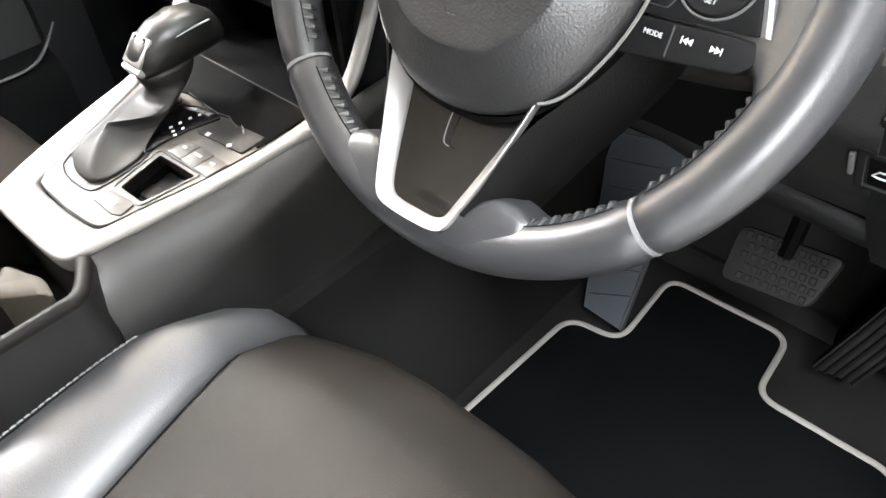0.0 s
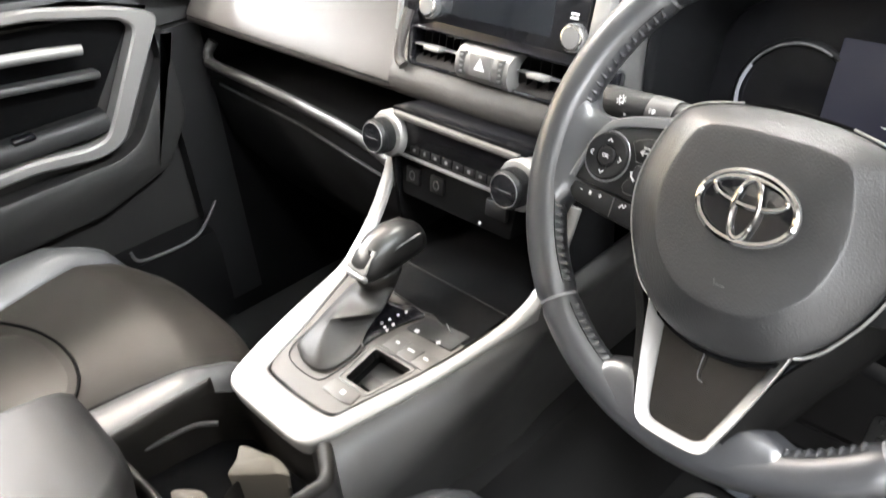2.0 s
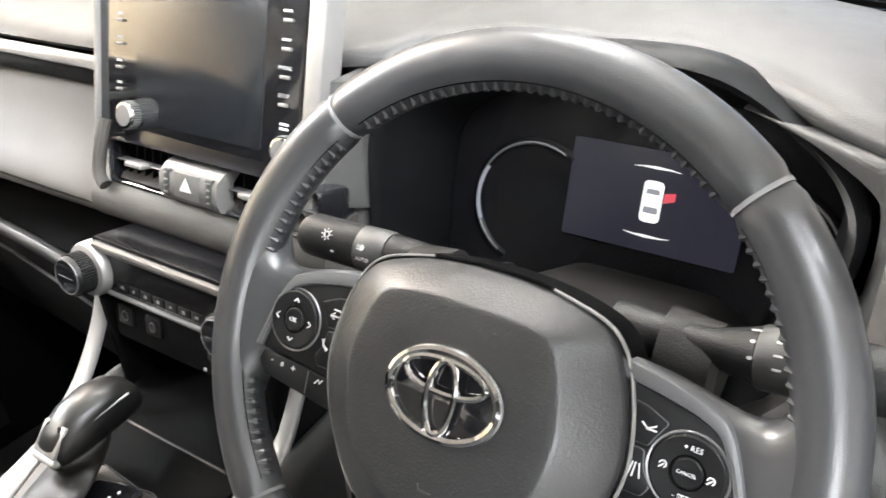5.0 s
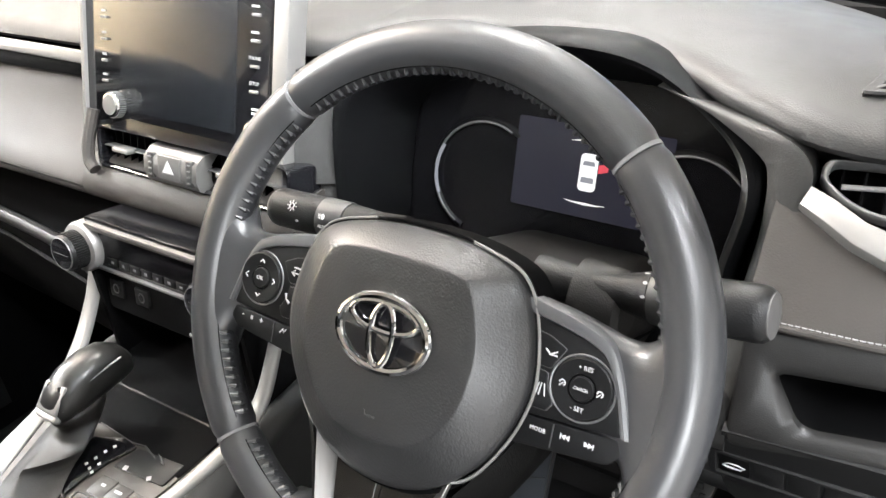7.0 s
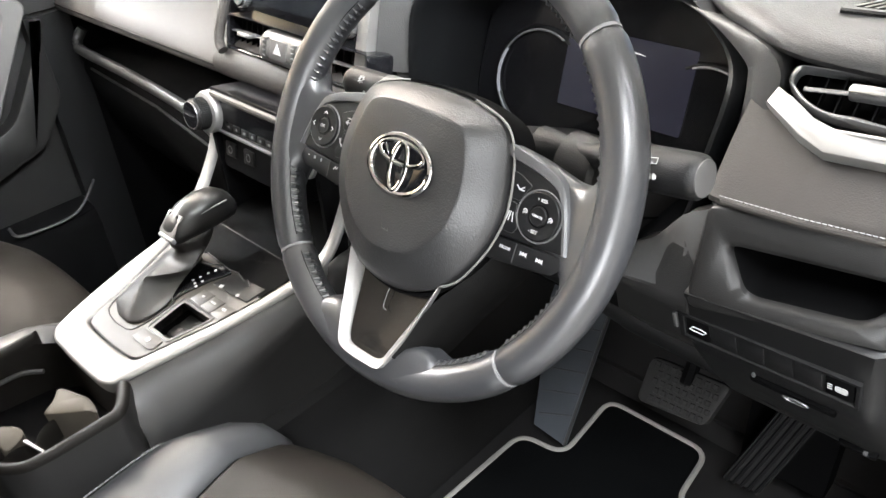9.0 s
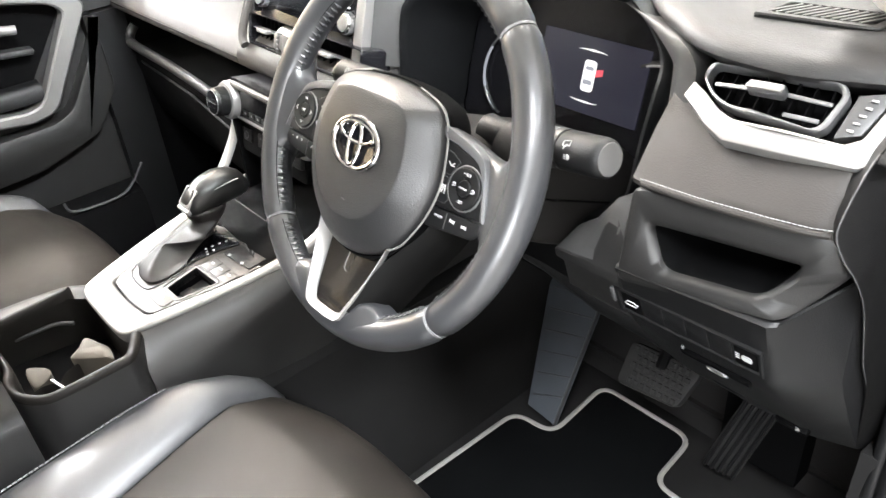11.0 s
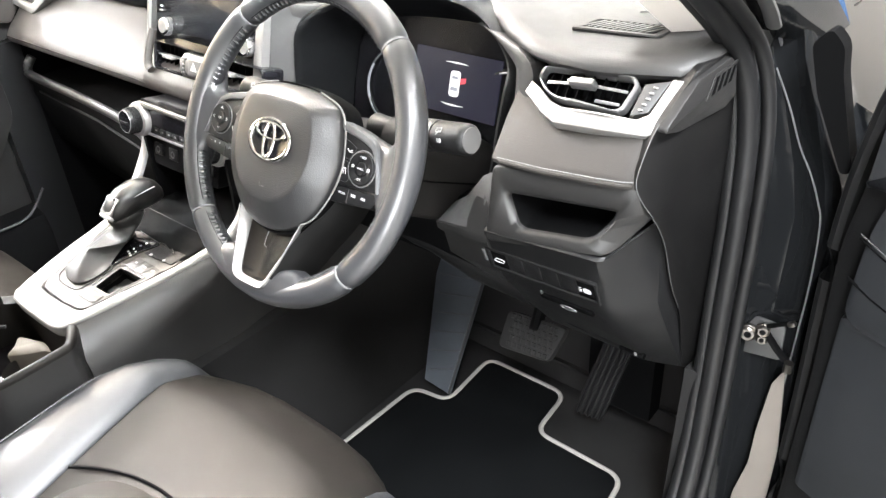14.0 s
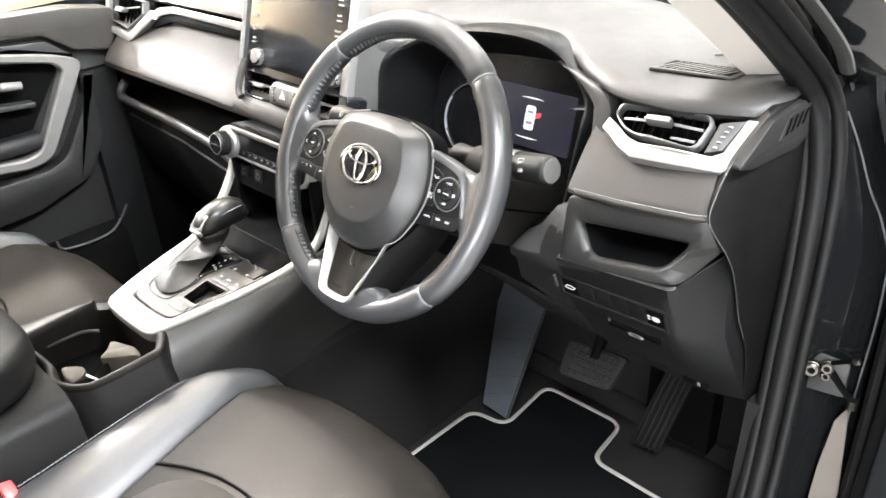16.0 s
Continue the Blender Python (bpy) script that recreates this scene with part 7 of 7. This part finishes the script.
    for x in (-0.05, 0.05):
        part("post", tube([(cx + x, -0.82, 0.88), (cx + x, -0.855, 0.96)], 0.006, 8), CHROME, t)
    part("seat_base", slab(cx - 0.20, cx + 0.20, -0.58, fy - 0.12, 0.05, 0.22), BLACK, t)
    return t


seat("driver_seat", "dark grey leather driver's seat with stitched bolsters", 0.36, -0.010)
seat("passenger_seat", "dark leather passenger seat beside the console", -0.375, -0.062)
bk = thing("belt_buckle", "seat belt buckle with a red release button", "belt buckle", axes((0.130, -0.455, 0.335), (0, 1, 0), (0.25, 0.35, 0.9)))
part("housing", rbox(0.026, 0.040, 0.060, 0.005), PLASTIC, bk)
part("release_button", rbox(0.017, 0.030, 0.006, 0.002, pose(0, 0, 0.0305)), RED, bk, "red release button")
part("strap", rbox(0.006, 0.030, 0.12, 0.002, pose(0, 0, -0.08)), BLACK, bk)


# ---- footwell ----
mat_ = thing("floor_mat", "black carpet floor mat with a pale grey bound edge", "floor mat")
MAT = rounded([(0.200, -0.42), (0.200, 0.10), (0.206, 0.312), (0.283, 0.322), (0.272, 0.466), (0.449, 0.468), (0.459, 0.356), (0.632, 0.353), (0.650, 0.20), (0.650, -0.42)], 0.028, 6)
part("carpet_top", prism(MAT, 0.010, 0.003, pose(0, 0, 0.024)), MAT_PILE, mat_)
part("binding", tube([(x, y, 0.0235) for x, y in MAT], 0.0045, 8, closed=True, flat=0.8), BINDING, mat_, "pale grey fabric binding")
for x, y, w in ((0.600, 0.250, 0.030), (0.606, 0.225, 0.024)):
    part("woven_mark", rbox(0.010, w, 0.0012, 0.0004, pose(x, y - 0.01, 0.0246)), GREY_PRINT, mat_)

rest = thing("footrest", "grey-blue ribbed plastic footrest beside the tunnel", "footrest")
A0, A1, B0, B1 = Vector((0.212, 0.338, 0.030)), Vector((0.276, 0.333, 0.030)), Vector((0.110, 0.540, 0.285)), Vector((0.250, 0.530, 0.275))
nrm = (A1 - A0).cross(B0 - A0).normalized()
nrm = nrm if nrm.z > 0 else -nrm
part("plate", loft([[A0, A1, A1 - nrm * 0.008, A0 - nrm * 0.008], [A0.lerp(B0, 0.5), A1.lerp(B1, 0.5), A1.lerp(B1, 0.5) - nrm * 0.008, A0.lerp(B0, 0.5) - nrm * 0.008], [B0, B1, B1 - nrm * 0.008, B0 - nrm * 0.008]], closed=True, caps=True), REST, rest)
part("edge", tube([A1 + nrm * 0.001, B1 + nrm * 0.001], 0.0026, 6), PLASTIC_GREY, rest, "worn pale edge")
for k in range(9):
    f = (k + 0.5) / 9
    p, q = A0.lerp(B0, f), A1.lerp(B1, min(1.0, f + 0.10))
    part("rib", tube([p.lerp(q, 0.08) + nrm * 0.0004, p.lerp(q, 0.93) + nrm * 0.0004], 0.0012, 5), PLASTIC_GREY, rest)

brake = thing("brake_pedal", "worn black rubber brake pedal with studs", "brake pedal")
bm_ = axes((0.435, 0.372, 0.212), (1, 0.02, 0.06), (0, -0.80, 0.60))
part("pad", prism(rounded([(-0.055, 0.036), (0.060, 0.038), (0.044, -0.026), (-0.056, -0.030)], 0.012), 0.014, 0.004, bm_, top=0.004), PEDAL, brake)
for r in range(5):
    for c in range(8):
        x = -0.042 + 0.0118 * c + (0.0055 if r % 2 else 0)
        if x > 0.052 - 0.004 * (r < 2):
            continue
        part("stud", rbox(0.0082, 0.0090, 0.004, 0.0014, bm_ @ pose(x * (0.86 + 0.035 * r), -0.019 + 0.0118 * r, 0.0034), seg=1), PEDAL, brake)
part("arm", tube([(0.435, 0.385, 0.225), (0.432, 0.44, 0.32), (0.43, 0.48, 0.45)], 0.010, 8, flat=1.4), BLACK, brake)

acc = thing("accelerator_pedal", "long ribbed black accelerator pedal hinged at the floor", "accelerator pedal")
lo0, lo1, hi0, hi1 = Vector((0.494, 0.425, 0.042)), Vector((0.548, 0.428, 0.046)), Vector((0.558, 0.405, 0.255)), Vector((0.606, 0.405, 0.258))
an = (lo1 - lo0).cross(hi0 - lo0).normalized()
an = an if an.y < 0 else -an
part("pad", loft([[lo0, lo1, lo1 - an * 0.014, lo0 - an * 0.014], [lo0.lerp(hi0, 0.5) + an * 0.004, lo1.lerp(hi1, 0.5) + an * 0.004, lo1.lerp(hi1, 0.5) - an * 0.012, lo0.lerp(hi0, 0.5) - an * 0.012], [hi0, hi1, hi1 - an * 0.014, hi0 - an * 0.014]], closed=True, caps=True), PEDAL, acc)
for k in range(5):
    f = (k + 0.5) / 5
    part("rib", tube([lo0.lerp(lo1, f) + an * 0.001, (lo0.lerp(lo1, f)).lerp(hi0.lerp(hi1, f), 0.5) + an * 0.005, hi0.lerp(hi1, f) + an * 0.001], 0.0024, 6), RUBBER, acc)
part("bracket", slab(0.50, 0.62, 0.46, 0.50, 0.06, 0.28), BLACK, acc)

# ---- passenger door, closed ----
pdoor = thing("passenger_door", "closed passenger door with dark panel and silver pull", "car door")
XD = -0.715


def door_panel(outline, depth, bevel, mt, name, label="", off=0.0):
    m = axes((XD, 0, 0), (0, 1, 0), (1, 0, 0))
    return part(name, prism([(y, z) for y, z in outline], depth, bevel, m, top=off), mt, pdoor, label)


def on_door(y, z, off=0.0):
    return Vector((XD + off, y, z))


door_panel([(0.20, 0.02), (0.20, 0.60), (0.15, 0.69), (-0.70, 0.74), (-0.70, 0.02)], 0.05, 0.004, FASCIA, "inner_panel", "dark grey plastic door panel", -0.02)
door_panel(rounded([(0.168, 0.632), (0.092, 0.648), (0.036, 0.690), (-0.70, 0.755), (-0.70, 0.772), (0.10, 0.738), (0.19, 0.722), (0.215, 0.69)], 0.01), 0.05, 0.010, DASH_PAD, "upper_pad", "grey padded door top", 0.006)
door_panel(rounded([(0.086, 0.640), (0.036, 0.682), (-0.70, 0.752), (-0.70, 0.715), (-0.03, 0.676), (0.05, 0.648)], 0.004), 0.03, 0.004, LEATHER, "upper_insert", "dark leather insert", 0.010)
ring_o = [(0.098, 0.630), (0.036, 0.656), (-0.09, 0.684), (-0.70, 0.72), (-0.70, 0.43), (-0.16, 0.446), (-0.066, 0.432), (-0.030, 0.440), (-0.012, 0.452)]
ring_i = [(0.052, 0.620), (0.030, 0.638), (-0.09, 0.666), (-0.66, 0.70), (-0.66, 0.452), (-0.16, 0.466), (-0.070, 0.456), (-0.045, 0.462), (-0.034, 0.474)]
ring_o = [(q.x, q.y) for q in rounded([(a, b, 0) for a, b in ring_o], 0.022, 4)]
ring_i = [(q.x, q.y) for q in rounded([(a, b, 0) for a, b in ring_i], 0.018, 4)]
mm = axes((XD, 0, 0), (0, 1, 0), (1, 0, 0))
part("pull_trim", frame_plate(ring_o, ring_i, 0.03, 0.004, mm, top=0.022), SILVER, pdoor, "satin silver trim round the pull")
door_panel(rounded([(0.104, 0.612), (0.085, 0.55), (0.010, 0.435), (-0.03, 0.418), (-0.70, 0.41), (-0.70, 0.30), (-0.08, 0.330), (0.05, 0.37), (0.106, 0.45)], 0.02), 0.05, 0.012, FASCIA, "map_pocket", "dark plastic pocket edge", 0.014)
door_panel([(0.052, 0.62), (0.030, 0.638), (-0.66, 0.70), (-0.66, 0.452), (-0.07, 0.456)], 0.004, 0, BLACK, "pull_recess", "", -0.012)
part("front_edge", slab(XD - 0.03, XD + 0.008, 0.085, 0.165, 0.05, 0.60), PLASTIC, pdoor)
part("arm_ledge", loft([[on_door(y, z, off) for z, off in ((0.505, -0.014), (0.502, 0.006), (0.492, 0.014), (0.47, 0.014), (0.46, -0.014))] for y in (-0.03, -0.10, -0.62)], closed=True, caps=True), PLASTIC, pdoor, "black armrest ledge", smooth=50)
part("pocket_edge", tube(spline([(-0.662, -0.078, 0.272), (-0.660, -0.067, 0.250), (-0.660, -0.003, 0.243), (-0.660, 0.041, 0.248), (-0.661, 0.069, 0.269), (-0.662, 0.093, 0.297)], 5), 0.0028, 8), PLASTIC_GREY, pdoor, "pale edge of the lower door pocket")
part("window_switch", rbox(0.018, 0.035, 0.010, 0.003, pose(XD + 0.008, -0.16, 0.502)), GLOSS, pdoor)
part("inner_handle", ribbon([(XD + 0.03, -0.04, 0.612, 0.016), (XD + 0.034, -0.10, 0.622, 0.018), (XD + 0.03, -0.20, 0.632, 0.018)], 0.008, Vector((1, 0, 0.3)).normalized()), SILVER, pdoor, "silver inner door handle")
part("handle_shelf", rbox(0.03, 0.22, 0.012, 0.004, pose(XD + 0.004, -0.130, 0.575, -6)), PLASTIC_GREY, pdoor)
part("lower_step", loft([[on_door(y, z, off) for z, off in ((0.05, 0.0), (0.05, 0.05), (0.20, 0.055), (0.235, 0.045), (0.25, 0.0))] for y in (0.08, -0.05, -0.60)], closed=True, caps=True), BLACK, pdoor, smooth=50)
ob = part("window_glass", loft([[Vector((x + dx, y, z)) for y, z, x in ((0.30, 0.745, -0.745), (-0.66, 0.76, -0.745), (-0.66, 1.18, -0.60), (-0.26, 1.17, -0.60))] for dx in (0.0, 0.004)], closed=True, caps=True), GLASS, pdoor, "clear side window")
ob.visible_shadow = False
part("outer_skin", slab(-0.86, -0.775, -0.70, 0.35, -0.1, 0.74), PAINT, pdoor, "glossy black outer skin")
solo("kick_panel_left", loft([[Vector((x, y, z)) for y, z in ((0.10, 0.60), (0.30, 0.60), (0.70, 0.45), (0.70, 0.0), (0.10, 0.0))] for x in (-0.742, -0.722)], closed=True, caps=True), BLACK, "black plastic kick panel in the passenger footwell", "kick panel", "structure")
mir = thing("side_mirror", "black exterior mirror with bright glass beyond the window", "side mirror")
part("housing", rbox(0.20, 0.09, 0.13, 0.03, pose(-1.02, 0.24, 0.86), seg=3), PAINT, mir)
part("mirror_glass", rbox(0.17, 0.006, 0.105, 0.02, pose(-1.02, 0.193, 0.86), seg=1), CHROME, mir)
part("foot", rbox(0.10, 0.05, 0.04, 0.01, pose(-0.89, 0.25, 0.80)), PAINT, mir)

# ---- driver's door, open ----
HINGE = Vector((0.907, 0.408, 0.0))
OPENED = radians(67)
ddir = Vector((math.sin(OPENED), -math.cos(OPENED), 0))
dnor = Vector((-math.cos(OPENED), -math.sin(OPENED), 0))      # towards the camera's side
dd = axes(HINGE + dnor * 0.095, ddir, dnor)                    # x along the door, y up, z out of its inner face
if dd.to_3x3()[2][1] < 0:
    dd = dd @ pose(0, 0, 0, 0, 0, 180)
ddoor = thing("driver_door", "open driver's door with dark leather-lined inner panel", "car door")


def dpl(outline, depth, bevel, mt, name, label="", off=0.0):
    return part(name, prism(outline, depth, bevel, dd, top=off), mt, ddoor, label)


dpl(rounded([(-0.005, -0.05), (0.0, 0.40), (-0.005, 0.58), (0.02, 0.75), (1.0, 0.80), (1.02, 0.30), (0.95, -0.05)], 0.03), 0.05, 0.008, PLASTIC, "inner_panel", "black plastic inner panel")
dpl(rounded([(0.024, 0.50), (0.030, 0.62), (0.055, 0.705), (0.9, 0.775), (0.9, 0.50)], 0.03), 0.03, 0.014, DOOR_GREY, "upper_pad", "black leather upper pad", 0.016)
dpl(rounded([(0.012, 0.655), (0.018, 0.745), (0.95, 0.80), (0.95, 0.700), (0.060, 0.690)], 0.01), 0.03, 0.008, DOOR_GREY, "sill_pad", "black leather window sill pad", 0.010)
part("stitching", stitches([dd @ Vector((0.030 + 0.03 * k, 0.615 - 0.012 * k + 0.002 * k * k, 0.0165)) for k in range(10)], 0.0045, 0.0032, 0.0004, up=dnor), SEAM, ddoor, "pale stitching across the pad")
part("pad_seam", tube([dd @ Vector((0.028 + 0.03 * k, 0.610 - 0.012 * k + 0.002 * k * k, 0.0155)) for k in range(10)], 0.0014, 6), BLACK, ddoor)
part("pad_seam", tube([dd @ Vector((0.026 + 0.03 * k, 0.560 - 0.012 * k + 0.002 * k * k, 0.0155)) for k in range(10)], 0.0014, 6), BLACK, ddoor)
dpl(rounded([(0.06, -0.01), (0.05, 0.20), (0.08, 0.25), (0.85, 0.27), (0.85, -0.01)], 0.03), 0.03, 0.010, PLASTIC, "map_pocket", "black plastic map pocket", 0.030)
dpl(rounded([(0.020, 0.23), (0.022, 0.508), (0.9, 0.508), (0.9, 0.26)], 0.012), 0.02, 0.008, DOOR_GREY, "lower_pad", "dark leather lower pad", 0.008)
dpl([(-0.045, -0.20), (-0.045, 0.60), (-0.02, 0.76), (1.02, 0.80), (1.04, -0.20)], 0.055, 0.006, PAINT, "outer_shell", "glossy black painted shell", -0.040)
part("edge_seal", tube([dd @ Vector(q) for q in spline([(-0.018, -0.06, -0.028), (-0.018, 0.30, -0.028), (-0.022, 0.56, -0.028), (-0.010, 0.70, -0.028), (0.015, 0.78, -0.028), (0.12, 0.92, -0.028), (0.30, 1.06, -0.028), (0.60, 1.16, -0.028)], 5)], 0.012, 10), RUBBER, ddoor, "black rubber edge seal")
part("window_frame", tube([dd @ Vector(q) for q in spline([(0.00, 0.72, -0.055), (0.06, 0.84, -0.060), (0.16, 0.96, -0.075), (0.34, 1.09, -0.095), (0.62, 1.18, -0.115)], 5)], 0.020, 10), BLACK, ddoor, "black window frame")
part("front_corner", loft([[Vector((x, y, z)) for x, z in rounded([(0.787, 0.777), (0.804, 0.795), (0.820, 0.778), (0.824, 0.748), (0.854, 0.645), (0.843, 0.640), (0.803, 0.722)], 0.008, 3)] for y in (0.364, 0.388)], closed=True, caps=True), BLACK, ddoor, "dark trim at the door's front corner")
part("sail_trim", loft([[dd @ Vector((x, y, z)) for x, y in ((0.03, 0.75), (0.20, 0.775), (0.20, 0.96), (0.10, 0.86))] for z in (-0.03, -0.06)], closed=True, caps=True), PLASTIC, ddoor)
# flat pale beige sheet laid on the front of the jamb
solo("jamb_strip", loft([[Vector((x, y + 0.002 * k, z)) for x, y, z in ((0.834, 0.366, 0.355), (0.840, 0.364, 0.305), (0.849, 0.362, 0.218), (0.849, 0.362, 0.06), (0.800, 0.362, 0.03), (0.8025, 0.362, 0.105), (0.8146, 0.363, 0.173), (0.8156, 0.364, 0.239), (0.822, 0.365, 0.325))] for k in (0, 1)], closed=True, caps=True), STRIP, "pale strip at the foot of the black door jamb", "jamb strip", "structure")
hng = thing("door_check", "zinc door check link and hinge between body and door", "door hinge")
part("hinge_leaf", prism([(q.x, q.y) for q in rounded([(-0.018, -0.042, 0), (0.036, -0.038, 0), (0.034, 0.014, 0), (-0.004, 0.018, 0), (-0.016, -0.006, 0)], 0.005, 3)], 0.004, 0.001, axes((0.788, 0.371, 0.398), (1, 0.08, 0), (0.1, -1, 0.05))), PLASTIC_GREY, hng, "dull grey hinge bracket")
for bx, by, bz, br in ((0.7812, 0.360, 0.3950, 0.0100), (0.7985, 0.362, 0.4050, 0.0085), (0.7990, 0.362, 0.3925, 0.0070)):
    hm_ = axes((bx, by, bz), (0, 0, 1), (0.25, -0.95, 0.15))
    bolt = part("bolt", turned([(br * 1.15, -0.006), (br * 1.15, 0.0), (br, 0.0006), (br, 0.004), (br * 0.8, 0.0055)], 6 if br < 0.009 else 12, hm_), STEEL, hng, "bright zinc bolt head")
    part("bolt_recess", turned([(br * 0.5, 0.0), (br * 0.42, 0.0008)], 10, hm_ @ pose(0, 0, 0.0052)), BLACK, bolt)
part("link", tube([(0.800, 0.368, 0.409), (0.815, 0.364, 0.421), (0.830, 0.360, 0.433)], 0.0050, 8, flat=0.6), BLACK, hng)
part("link_tip", rbox(0.010, 0.008, 0.007, 0.002, pose(0.8315, 0.357, 0.4335, 0, -35, 0)), STEEL, hng, "bright link end")
part("check_strap", tube([(0.803, 0.367, 0.398), (0.820, 0.362, 0.384), (0.838, 0.357, 0.3725)], 0.0055, 8, flat=0.7), BLACK, hng)
part("pin", turned([(0.006, 0.0), (0.006, 0.014)], 10, pose(0.8395, 0.352, 0.365)), STEEL, hng)
